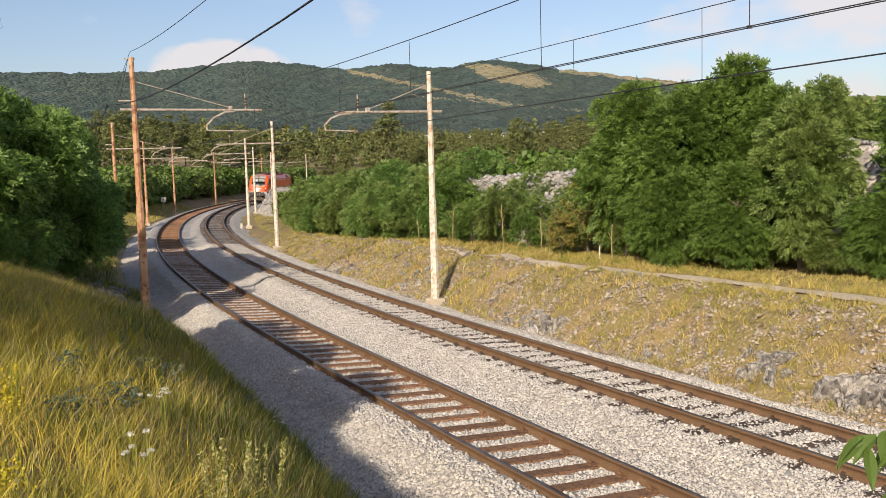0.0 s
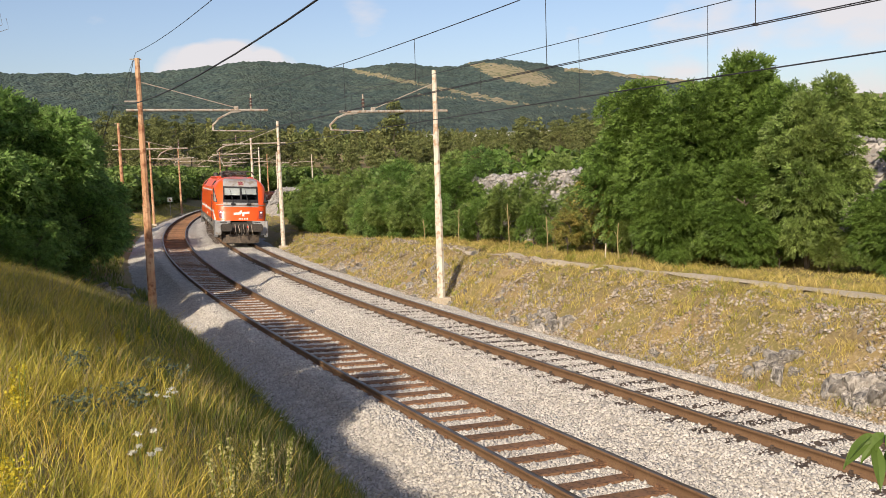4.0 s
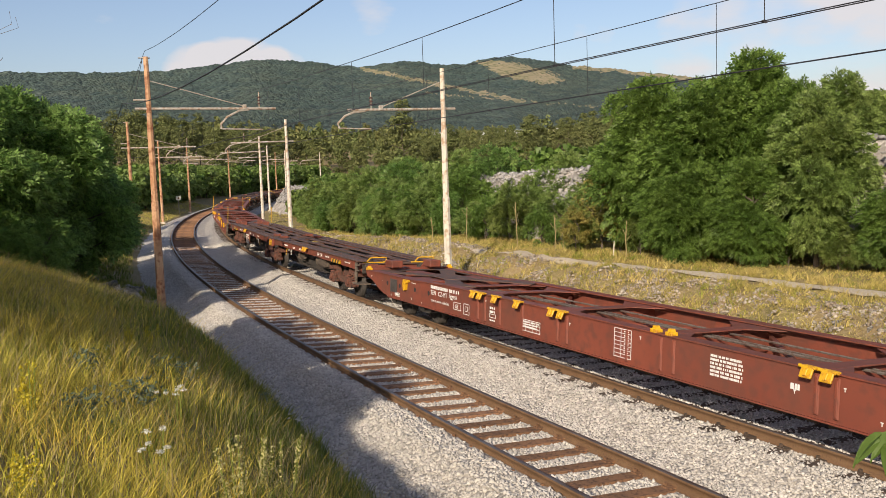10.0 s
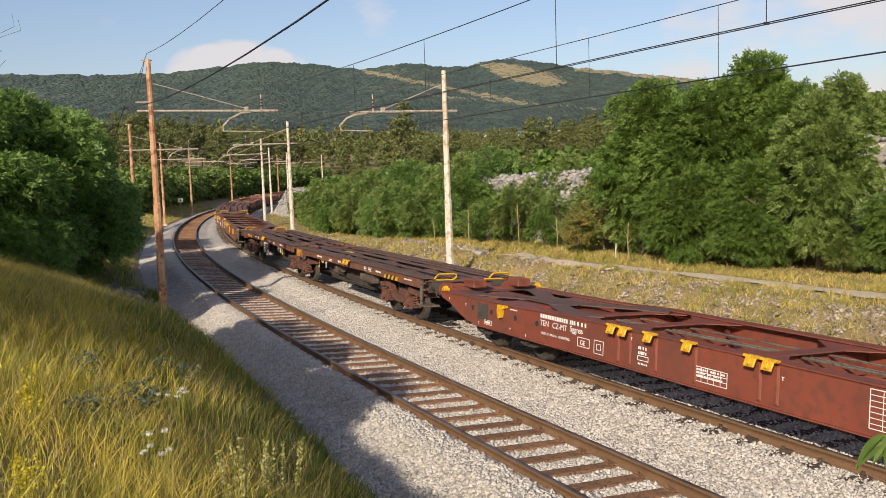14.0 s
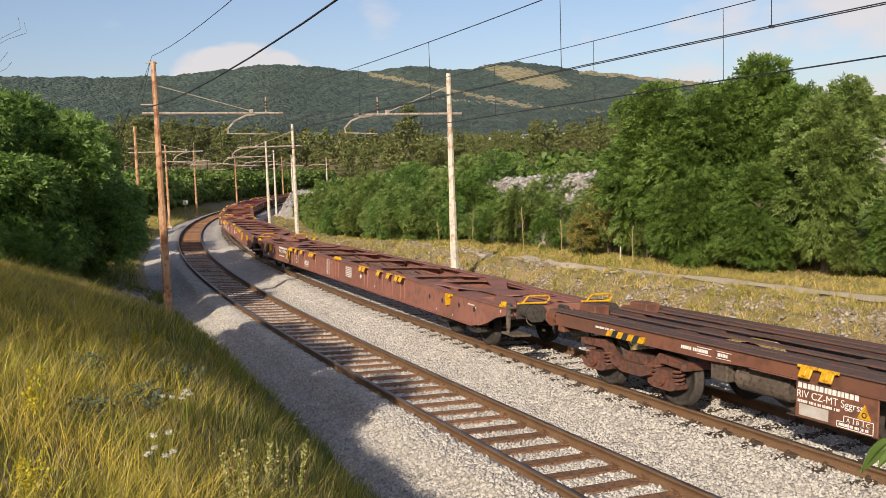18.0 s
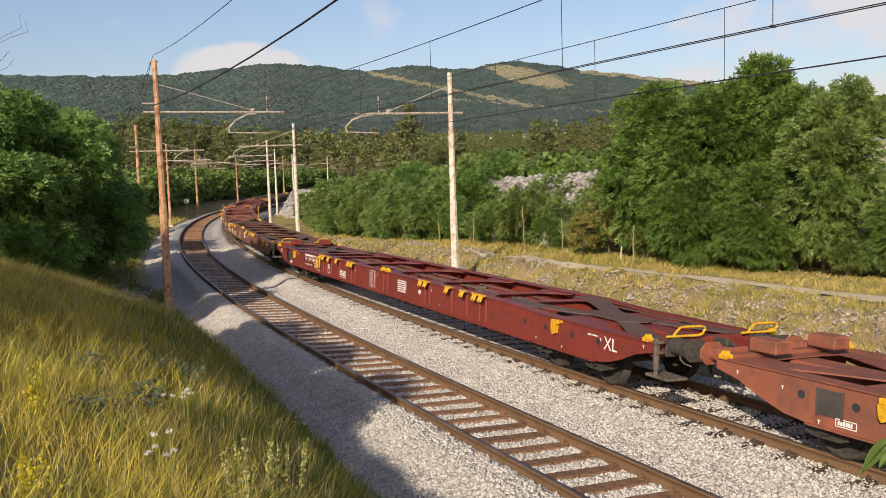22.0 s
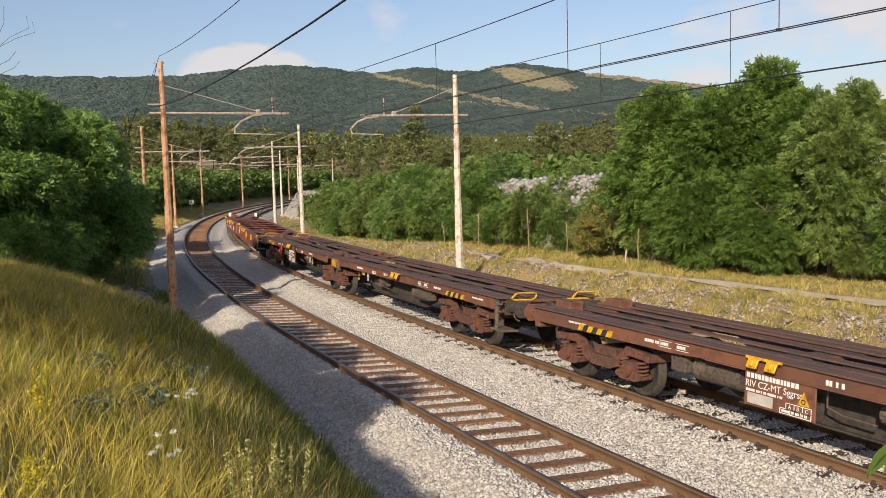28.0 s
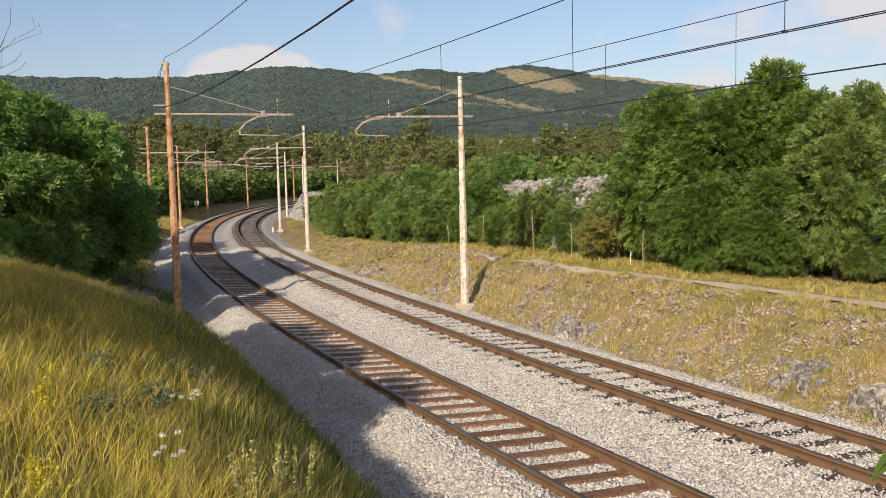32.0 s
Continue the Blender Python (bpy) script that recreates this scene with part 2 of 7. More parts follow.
def pipe(bm, pts, r, n=6):
    """One bent tube through all the points."""
    pts = [Vector(q) for q in pts]
    rows = []
    for i, q in enumerate(pts):
        d = (pts[min(i + 1, len(pts) - 1)] - pts[max(i - 1, 0)]).normalized()
        u = d.cross(Vector((0.31, 0.17, 0.93))).normalized()
        v = d.cross(u)
        rows.append([q + (u * math.cos(2 * math.pi * k / n) + v * math.sin(2 * math.pi * k / n)) * r for k in range(n)])
    return loft(bm, rows)


def ring(bm, c, R, r, axis="y", n=20, k=6):
    vs = []
    for i in range(n):
        a = 2 * math.pi * i / n
        row = []
        for j in range(k):
            b = 2 * math.pi * j / k
            q = ((R + r * math.cos(b)) * math.cos(a), r * math.sin(b), (R + r * math.cos(b)) * math.sin(a))
            q = q if axis == "y" else (q[1], q[0], q[2])
            row.append(bm.verts.new((c[0] + q[0], c[1] + q[1], c[2] + q[2])))
        vs.append(row)
    for i in range(n):
        for j in range(k):
            bm.faces.new((vs[i][j], vs[(i + 1) % n][j], vs[(i + 1) % n][(j + 1) % k], vs[i][(j + 1) % k]))
    return bm


def prism(bm, outline, axis, lo, hi):
    """An outline (list of 2D points) pushed along an axis from lo to hi."""
    def p(q, h):
        return {"x": (h, q[0], q[1]), "y": (q[0], h, q[1]), "z": (q[0], q[1], h)}[axis]
    a = [bm.verts.new(p(q, lo)) for q in outline]
    b = [bm.verts.new(p(q, hi)) for q in outline]
    n = len(outline)
    bm.faces.new(a[::-1])
    bm.faces.new(b)
    for i in range(n):
        bm.faces.new((a[i], a[(i + 1) % n], b[(i + 1) % n], b[i]))
    return bm


def loft(bm, rows, closed=True, caps=True):
    vs = [[bm.verts.new(q) for q in row] for row in rows]
    n = len(rows[0])
    for a, b in zip(vs, vs[1:]):
        for i in range(n if closed else n - 1):
            bm.faces.new((a[i], a[(i + 1) % n], b[(i + 1) % n], b[i]))
    if caps and closed:
        bm.faces.new(vs[0][::-1])
        bm.faces.new(vs[-1])
    return bm


B = bmesh.new


def quads_mesh(name, q, sharp=True):
    """A mesh of loose quads from an array (n, 4, 3)."""
    q = np.asarray(q, np.float32)
    n = len(q)
    me = bpy.data.meshes.new(name)
    me.vertices.add(4 * n)
    me.vertices.foreach_set("co", q.reshape(-1))
    me.loops.add(4 * n)
    me.loops.foreach_set("vertex_index", np.arange(4 * n, dtype=np.int32))
    me.polygons.add(n)
    me.polygons.foreach_set("loop_start", np.arange(0, 4 * n, 4, dtype=np.int32))
    me.update(calc_edges=True)
    return me


def poly_mesh(name, verts, faces):
    """A mesh from a vertex array and an index array of triangles or quads."""
    faces = np.asarray(faces, np.int32)
    n, k = faces.shape
    me = bpy.data.meshes.new(name)
    me.vertices.add(len(verts))
    me.vertices.foreach_set("co", np.asarray(verts, np.float32).reshape(-1))
    me.loops.add(n * k)
    me.loops.foreach_set("vertex_index", faces.reshape(-1))
    me.polygons.add(n)
    me.polygons.foreach_set("loop_start", np.arange(0, n * k, k, dtype=np.int32))
    me.update(calc_edges=True)
    return me


def grid_faces(nu, nv):
    i = np.arange(nu - 1)[:, None] * nv + np.arange(nv - 1)[None, :]
    return np.stack([i, i + 1, i + nv + 1, i + nv], -1).reshape(-1, 4)


def wobble(x, y, k=1.0, seed=0.0):
    """Smooth made-up relief from a few waves, about -1 to 1."""
    return (np.sin(x * 1.3 * k + seed) * np.cos(y * 1.7 * k - seed * 2) + 0.6 * np.sin(x * 2.9 * k + y * 2.1 * k + seed * 3)
            + 0.4 * np.sin(x * 5.3 * k - y * 4.7 * k + seed) + 0.25 * np.cos(x * 9.1 * k + y * 11.3 * k + seed)) / 2.0


# ---- the line: near track's centre by arc length s, straight beyond the curve ----
DS = 0.25
SA = np.arange(-600, 720 + DS, DS)
U = np.clip(SA, -14, 140) / 50
KAP = (0.11225 + 0.32065 * U - 0.47348 * U**2 + 0.26216 * U**3 - 0.046246 * U**4) / 50
KAP[SA < -14] = 0.0
KAP[SA > 215] = 0.0
I0 = int(np.argmin(abs(SA)))
TH = np.cumsum(KAP) * DS
TH += -0.43946 - TH[I0]
CX = np.cumsum(np.sin(TH)) * DS
CY = np.cumsum(np.cos(TH)) * DS
CX += 0.80389 - CX[I0]
CY += 14.0 - CY[I0]
UZ = np.clip(SA, -40, 150) / 50
CZ = -0.38164 * UZ + 0.05418 * UZ**2
GAP = 3.564 - 0.0547 * np.clip(SA / 50, -0.5, 3)       # from the near track to the far one
CANT = 0.09396 / 1.5
DZ2 = 0.063


def on(s, lat, dz=0.0):
    """World points at arc length s and lat metres to the right of the near track's centre."""
    s = np.asarray(s, float)
    x, y, z, t = (np.interp(s, SA, a) for a in (CX, CY, CZ, TH))
    return np.stack([x + np.cos(t) * lat, y - np.sin(t) * lat, z + dz + 0 * lat], -1)


def gap(s):
    return np.interp(s, SA, GAP)


def line_of(x, y):
    """s and lat of places (arrays)."""
    x, y = np.ravel(x), np.ravel(y)
    sub = slice(None, None, 8)
    X, Y, S_, T = CX[sub], CY[sub], SA[sub], TH[sub]
    s, lat = np.empty(len(x)), np.empty(len(x))
    for i in range(0, len(x), 4000):
        j = slice(i, i + 4000)
        k = ((x[j, None] - X) ** 2 + (y[j, None] - Y) ** 2).argmin(1)
        dx, dy, t = x[j] - X[k], y[j] - Y[k], T[k]
        s[j] = S_[k] + dx * np.sin(t) + dy * np.cos(t)
        lat[j] = dx * np.cos(t) - dy * np.sin(t)
    return s, lat


def smooth(a, lo, hi):
    u = np.clip((a - lo) / (hi - lo), 0, 1)
    return u * u * (3 - 2 * u)


def land(s, lat):
    """Height of the ground at s, lat."""
    z0 = np.interp(s, SA, CZ)
    r = lat - gap(s)
    rim = 0.95 - 0.75 * smooth(s, 18, 42) - 0.45 * smooth(s, 40, 60)
    right = -0.42 + (rim + 0.42) * smooth(r, 1.9 + 0.3 * wobble(s, 0 * s, 0.5), 4.3 + 0.5 * wobble(s, s, 0.3, 1)) \
        + (0.17 * wobble(s, r, 0.9, 2) + 0.10 * wobble(s, r, 2.6, 5)) * smooth(r, 2.1, 2.8) * (1 - smooth(r, 4, 7)) + 1.2 * smooth(r, 12, 40)
    top = 2.8 - 2.2 * smooth(s, 2, 25)
    l = -lat
    left = -0.45 + (top + 0.45) / 3.25 * np.interp(l, (2.75, 3.1, 3.5, 4, 4.5, 5, 6, 7, 8, 10), (0, 0.36, 0.74, 1.17, 1.58, 1.94, 2.5, 2.88, 3.1, 3.25)) + 0.7 * smooth(l, 8, 20) \
        + 0.10 * wobble(s, lat, 0.7, 4) * smooth(l, 3, 4) + 0.55 * np.exp(-((s - 3.8) / 3.6) ** 2 - ((l - 3.8) / 1.15) ** 2)
    bed = -0.75
    z = np.where(r > 0, np.maximum(right, bed), np.where(l > 0, left, bed))
    z = np.where((lat > -2.5) & (r < 1.7), bed, z)
    far = smooth(np.hypot(np.maximum(abs(lat) - 60, 0), np.maximum(abs(s - 40) - 140, 0)), 0, 80)
    return z0 + z * (1 - far) + far * (-0.2)


def rise(x, y, lat):
    """The plain climbs gently towards the hills, but not along the line."""
    return 0.028 * np.clip(np.hypot(x, y) - 75, 0, 650) * smooth(abs(lat - 2), 14, 45)


def land_xy(x, y):
    x, y = np.atleast_1d(x), np.atleast_1d(y)
    s, lat = line_of(x, y)
    return land(s, lat) + rise(x, y, lat)


def path_mid(s):
    """Middle of the gravel path, from the far track's centre."""
    return 6.2 - 1.5 * smooth(s, 1, 18) + 0.12 * wobble(s, s, 0.5)


# ---- ground: one sheet to the horizon ----
def steps(lo, hi, fine, out, growth=1.18):
    a = list(np.arange(lo, hi + fine, fine))
    d = fine
    while a[-1] < out:
        d *= growth
        a.append(a[-1] + d)
    d = fine
    while a[0] > -out:
        d *= growth
        a.insert(0, a[0] - d)
    return np.array(a)


gx, gy = steps(-24, 17, 0.3, 4000), steps(2, 48, 0.3, 4000)
GX, GY = np.meshgrid(gx, gy, indexing="ij")
gs, gl = line_of(GX, GY)
gz = land(gs, gl) + rise(GX.ravel(), GY.ravel(), gl)
ground = put("ground", poly_mesh("ground", np.stack([GX.ravel(), GY.ravel(), gz], -1), grid_faces(len(gx), len(gy))[:, ::-1]), M["ground"], smooth=True)
tagged(ground, "dry grassy ground with rubble on the cutting's bank", "ground", kind="structure")

# ---- ballast bed: shoulder, crib and the trough between the tracks ----
sb = np.concatenate([np.arange(-590, -20, 6.0), np.arange(-20, 60, 0.2), np.arange(60, 170, 0.5), np.arange(170, 700, 6.0)])
PROFILE = ((-3.2, -0.62), (-2.75, -0.46), (-2.2, -0.38), (-1.75, -0.26), (-1.4, -0.11), (-1.05, -0.085), (-0.85, -0.115), (-0.62, -0.185), (0, -0.195), (0.62, -0.185), (0.85, -0.115),
           (1.05, -0.10), (1.35, -0.11), (1.6, -0.17))
FARSIDE = ((-1.6, -0.15), (-1.35, -0.17), (-1.1, -0.175), (-0.8, -0.172), (-0.6, -0.172), (0, -0.172), (0.6, -0.172), (0.8, -0.172), (1.1, -0.17), (1.45, -0.21), (1.9, -0.36), (2.5, -0.5), (3.0, -0.62))


def bed(s, lat):
    """Height of the ballast over the rail-level curve."""
    g = gap(s)
    r = lat - g
    near = np.interp(lat, [a for a, _ in PROFILE], [b for _, b in PROFILE]) - CANT * lat * (1 - smooth(abs(lat), 1.25, 1.75))
    far = np.interp(r, [a for a, _ in FARSIDE], [b for _, b in FARSIDE]) - CANT * r * (1 - smooth(abs(r), 1.25, 1.75)) + DZ2
    k = smooth(lat, 1.45, g - 1.45)
    heap = 0.03 * wobble(s, lat, 0.9, 3) * smooth(abs(lat), 1.25, 1.7) * smooth(abs(r), 1.25, 1.7)
    return near * (1 - k) + far * k + heap


u = np.linspace(0, 1, 98)
bs_, u_ = np.meshgrid(sb, u, indexing="ij")
bl_ = -3.2 + (gap(bs_.ravel()).reshape(bs_.shape) + 6.2) * u_
bz_ = bed(bs_.ravel(), bl_.ravel())
ballast = put("ballast_bed", poly_mesh("ballast_bed", on(bs_.ravel(), bl_.ravel(), bz_), grid_faces(len(sb), len(u))), M["ballast"], smooth=True)
tagged(ballast, "pale grey limestone ballast bed under both tracks", "ballast", kind="structure")


# ---- tracks ----
RAIL = ((-0.036, 0.0), (0.036, 0.0), (0.036, -0.04), (0.009, -0.055), (0.009, -0.125), (0.07, -0.15), (0.07, -0.16), (-0.07, -0.16), (-0.07, -0.15),
        (-0.009, -0.125), (-0.009, -0.055), (-0.036, -0.04))


def rail_mesh(off, dz, track):
    s = np.concatenate([np.arange(-590, -20, 5.0), np.arange(-20, 170, 0.5), np.arange(170, 700, 5.0)])
    v = []
    for y, z in RAIL:
        lat = off + y + track * gap(s)
        v.append(on(s, lat, z - CANT * off + dz))
    v = np.stack(v, 1)
    n, k = v.shape[:2]
    i, j = np.meshgrid(np.arange(n - 1), np.arange(k), indexing="ij")
    jn = (j + 1) % k
    f = np.stack([i * k + j, i * k + jn, (i + 1) * k + jn, (i + 1) * k + j], -1).reshape(-1, 4)
    me = poly_mesh("rail", v.reshape(-1, 3), f)
    me.materials.append(M["rail_side"])
    me.materials.append(M["rail_top"])
    me.polygons.foreach_set("material_index", (j.reshape(-1) == 0).astype(np.int32))
    me.update()
    return me


def sleeper_mesh(seed, material="sleeper"):
    rng = random.Random(seed)
    bm = B()
    box(bm, (0, 0, -0.235), (2.46, 0.25, 0.15), bevel=0.012)
    for v in bm.verts:
        v.co += Vector((rng.uniform(-0.012, 0.012), rng.uniform(-0.012, 0.012), rng.uniform(-0.006, 0.004)))
    for x in (-0.753, 0.753):
        box(bm, (x, 0, -0.152), (0.30, 0.15, 0.02))
        for dx in (-0.10, 0.10):
            box(bm, (x + dx, 0.05, -0.13), (0.04, 0.04, 0.05))
    me = bpy.data.meshes.new("sleeper")
    bm.to_mesh(me)
    bm.free()
    me.materials.append(M[material])
    return me


SLEEPERS = [[sleeper_mesh(i) for i in range(5)], [sleeper_mesh(i + 5, "sleeper_shaded") for i in range(5)]]


def track(which):
    t = tagged(new("track"), ("timber-sleepered track with rust-brown rails beside the grass bank", "timber-sleepered track with rust-brown rails under the train")[which],
               "railway track", "tracks", kind="structure")
    for off in (-0.7535, 0.7535):
        put("rail", rail_mesh(off, DZ2 * which, which), [], t)
    rng = random.Random(which)
    for i, s in enumerate(np.arange(-13.0, 118, 0.62)):
        g = float(gap(s)) * which
        x, y, z = on(s, g, DZ2 * which)
        a = float(np.interp(s, SA, TH))
        ob = new("sleeper", SLEEPERS[which][i % 5])
        ob.parent = t
        ob.matrix_basis = pose(x, y, z + 0.012 * rng.random() - (0.005 if which else 0.0), 0, 0, -math.degrees(a) + rng.uniform(-1, 1)) @ pose(rng.uniform(-0.05, 0.05), 0, 0, 0, math.degrees(math.atan(CANT)), 0)
    s = np.arange(118.0, 260, 0.62)
    q = []
    for a, b in ((-0.12, 0.12),):
        q.append(np.stack([on(s + a, which * gap(s) - 1.25, DZ2 * which - 0.155), on(s + a, which * gap(s) + 1.25, DZ2 * which - 0.165),
                           on(s + b, which * gap(s) + 1.25, DZ2 * which - 0.165), on(s + b, which * gap(s) - 1.25, DZ2 * which - 0.155)], 1))
    far = put("far_sleepers", quads_mesh("far_sleepers", np.concatenate(q)[:, ::-1]), M["sleeper_shaded" if which else "sleeper"], t)
    far["kind"] = "stuff"
    return t


near_track, far_track = track(0), track(1)


# ---- loose stones ----
OCT = np.array([(1, 0, 0), (-1, 0, 0), (0, 1, 0), (0, -1, 0), (0, 0, 1), (0, 0, -1)], float)
OCTF = np.array([(0, 2, 4), (2, 1, 4), (1, 3, 4), (3, 0, 4), (2, 0, 5), (1, 2, 5), (3, 1, 5), (0, 3, 5)])


def stones_mesh(name, rng, p, size, flat=0.7):
    """Small angular stones at places p (n, 3)."""
    n = len(p)
    v = OCT[None] * (size[:, None, None] * (0.6 + 0.6 * rng.random((n, 6, 1))))
    v[..., 2] *= flat
    v += rng.normal(size=v.shape) * size[:, None, None] * 0.18
    a, b = rng.random(n) * 6.283, rng.normal(size=n) * 0.6
    c, s = np.cos(b), np.sin(b)
    y, z = v[..., 1] * c[:, None] - v[..., 2] * s[:, None], v[..., 1] * s[:, None] + v[..., 2] * c[:, None]
    v[..., 1], v[..., 2] = y, z
    c, s = np.cos(a), np.sin(a)
    x, y = v[..., 0] * c[:, None] - v[..., 1] * s[:, None], v[..., 0] * s[:, None] + v[..., 1] * c[:, None]
    v[..., 0], v[..., 1] = x, y
    v += p[:, None]
    f = OCTF[None] + (np.arange(n) * 6)[:, None, None]
    return poly_mesh(name, v.reshape(-1, 3), f.reshape(-1, 3))


nrng = np.random.default_rng(3)
n = 240000
ss = -13 + 55 * nrng.random(n) ** 1.2
ll = -3.0 + 9.2 * nrng.random(n)
keep = (abs(abs(ll) - 0.753) > 0.09) & (abs(abs(ll - gap(ss)) - 0.753) > 0.09)
tie = (ss + 13.0) % 0.62
on_tie = (tie < 0.15) | (tie > 0.47)
keep &= ~(on_tie & (abs(ll) < 0.95)) & ~(on_tie & (abs(ll - gap(ss)) < 1.2) & (nrng.random(n) < 0.55))
ss, ll = ss[keep], ll[keep]
gravel = put("ballast_stones", stones_mesh("ballast_stones", nrng, on(ss, ll, bed(ss, ll) + 0.006), 0.022 + 0.022 * nrng.random(len(ss)), 0.8), M["stone"])
tagged(gravel, "loose pale limestone ballast stones between the rails", "ballast stones", kind="stuff")

# rubble on the right-hand bank
n = 150000
ss = -14 + 56 * nrng.random(n) ** 1.2
rr = 1.9 + 3.6 * nrng.random(n) ** 1.15
patch = wobble(ss, rr, 0.8, 5) + 0.35 * wobble(ss, rr, 2.3, 1) + 0.6 * nrng.random(n) - 0.55 * (rr - 1.9) / 3.0
keep = patch > -0.1
ss, rr = ss[keep], rr[keep]
lt = rr + gap(ss)
p = on(ss, lt)
p[:, 2] = land(ss, lt) + 0.01
rubble = put("rubble", stones_mesh("rubble", nrng, p, 0.014 + 0.055 * nrng.random(len(ss)) ** 3), M["rubble"])
tagged(rubble, "broken buff and grey stones strewn over the bank", "rubble", kind="stuff")


# ---- rock outcrops ----
def rock_kind(seed):
    """An angular block: the hull of a few points, broken up by steps along its bedding."""
    r = np.random.default_rng(seed)
    bm = B()
    for _ in range(15):
        q = r.uniform(-1, 1, 3)
        q /= max(abs(q)) ** 0.8
        bm.verts.new((q[0], q[1] * 0.8, q[2] * 0.75))
    hull = bmesh.ops.convex_hull(bm, input=bm.verts)
    bmesh.ops.delete(bm, geom=[v for v in hull["geom_interior"] if isinstance(v, bmesh.types.BMVert)], context="VERTS")
    bmesh.ops.subdivide_edges(bm, edges=bm.edges[:], cuts=3, use_grid_fill=True)
    bmesh.ops.triangulate(bm, faces=bm.faces[:])
    for v in bm.verts:
        q = v.co * 2.1 + Vector((seed * 7, 0, 0))
        v.co += v.co.normalized() * (0.14 * round(noise.noise(q) * 3) / 3 + 0.07 * noise.noise(v.co * 6.0 + Vector((0, seed, 0))))
    me = bpy.data.meshes.new("rock")
    bm.to_mesh(me)
    bm.free()
    me.materials.append(M["rock"])
    return me


ROCKS = [rock_kind(i) for i in range(7)]
prng = random.Random(17)


def rocks(s0, r0, n, spread, size, left=False):
    for k in range(n):
        s = s0 + prng.gauss(0, spread)
        r = r0 + prng.gauss(0, spread * 0.45)
        lat = -r if left else r + float(gap(s))
        x, y, _ = on(s, lat)
        z = float(land(np.array([s]), np.array([lat]))[0])
        w = size * prng.uniform(0.5, 1.2)
        ob = tagged(new("rock", ROCKS[prng.randrange(7)]), "angular grey limestone rock standing out of the bank", "rock", "rocks on the bank")
        ob.matrix_basis = pose(float(x), float(y), z - w * 0.06, prng.gauss(18, 10), prng.gauss(-8, 10), prng.gauss(40, 35)) @ Matrix.Diagonal((w * prng.uniform(0.55, 0.9), w * prng.uniform(0.4, 0.7), w * prng.uniform(0.8, 1.25), 1))


rocks(7.2, 2.6, 24, 0.5, 0.30)
rocks(8.4, 2.5, 12, 0.4, 0.22)
rocks(-0.3, 2.65, 20, 0.4, 0.28)
rocks(-2.4, 2.7, 26, 0.45, 0.40)
rocks(-1.6, 3.3, 8, 0.8, 0.2)
rocks(16.6, 2.7, 14, 0.9, 0.24)
rocks(24.0, 2.7, 14, 1.0, 0.26)
rocks(10.5, 2.9, 12, 1.2, 0.14)
rocks(3.0, 2.7, 14, 1.6, 0.13)
rocks(13.3, 2.7, 10, 0.9, 0.16)
rocks(18.5, 3.7, 12, 1.0, 0.5, True)
rocks(21.5, 3.8, 8, 1.0, 0.45, True)

# ---- gravel path on top of the bank ----
s = np.arange(-30, 19.5, 0.4)
mid = path_mid(s)
cols = []
for w in (-0.5, -0.25, 0.0, 0.25, 0.5):
    lat = mid + w * (0.7 + 0.2 * wobble(s, s * 0 + w, 1.3)) * (1 - 0.75 * smooth(s, 12, 19)) + gap(s)
    q = on(s, lat)
    q[:, 2] = land(s, lat) + 0.06 - 0.05 * abs(w)
    cols.append(q)
path = put("path", poly_mesh("path", np.stack(cols, 1).reshape(-1, 3), grid_faces(len(s), 5)), M["path"], smooth=True)
tagged(path, "narrow pale gravel path along the top of the bank", "path", kind="structure")

# ---- dry-stone bank behind the hedge ----
KNOTS = ((-15, 99, 1.9), (-11.0, 90, 1.85), (2.7, 46, 3.15), (6.6, 37.4, 3.6), (14.5, 28.5, 4.35), (26, 16, 4.5))
tt = np.linspace(0, 1, 160)
kx, ky, kz = (np.interp(tt * 5, range(6), [k[i] for k in KNOTS]) for i in range(3))
kz = kz + 0.12 * wobble(tt * 60, tt * 35, 1.0)
base = land_xy(kx, ky)
dx, dy = np.gradient(kx), np.gradient(ky)
L = np.hypot(dx, dy)
nx, ny = dy / L, -dx / L
cols = []
for w, hgt in ((-2.6, 0.0), (-1.3, 0.6), (-0.5, 1.0), (0.5, 1.0), (1.3, 0.6), (2.6, 0.0)):
    cols.append(np.stack([kx + nx * w, ky + ny * w, base - 0.2 + (kz - base + 0.2) * hgt], -1))
wall = put("stone_bank", poly_mesh("stone_bank", np.stack(cols, 1).reshape(-1, 3), grid_faces(160, 6)[:, ::-1]), M["rock"], smooth=False)
tagged(wall, "long heaped bank of grey stones behind the hedge", "stone bank", kind="structure")
n = 9000
u = nrng.random(n)
i = (u * 158).astype(int)
w = (nrng.random(n) - 0.5) * 3.4
hh = np.interp(w, (-2.6, -1.3, -0.5, 0.5, 1.3, 2.6), (0, 0.6, 1, 1, 0.6, 0))
p = np.stack([kx[i] + nx[i] * w + (kx[i + 1] - kx[i]) * nrng.random(n), ky[i] + ny[i] * w + (ky[i + 1] - ky[i]) * nrng.random(n), base[i] + (kz[i] - base[i]) * hh + 0.02], -1)
heap = put("bank_stones", stones_mesh("bank_stones", nrng, p, 0.07 + 0.12 * nrng.random(n)), M["rock_pale"], wall)
tagged(heap, "pale grey stones lying loose", kind="stuff")


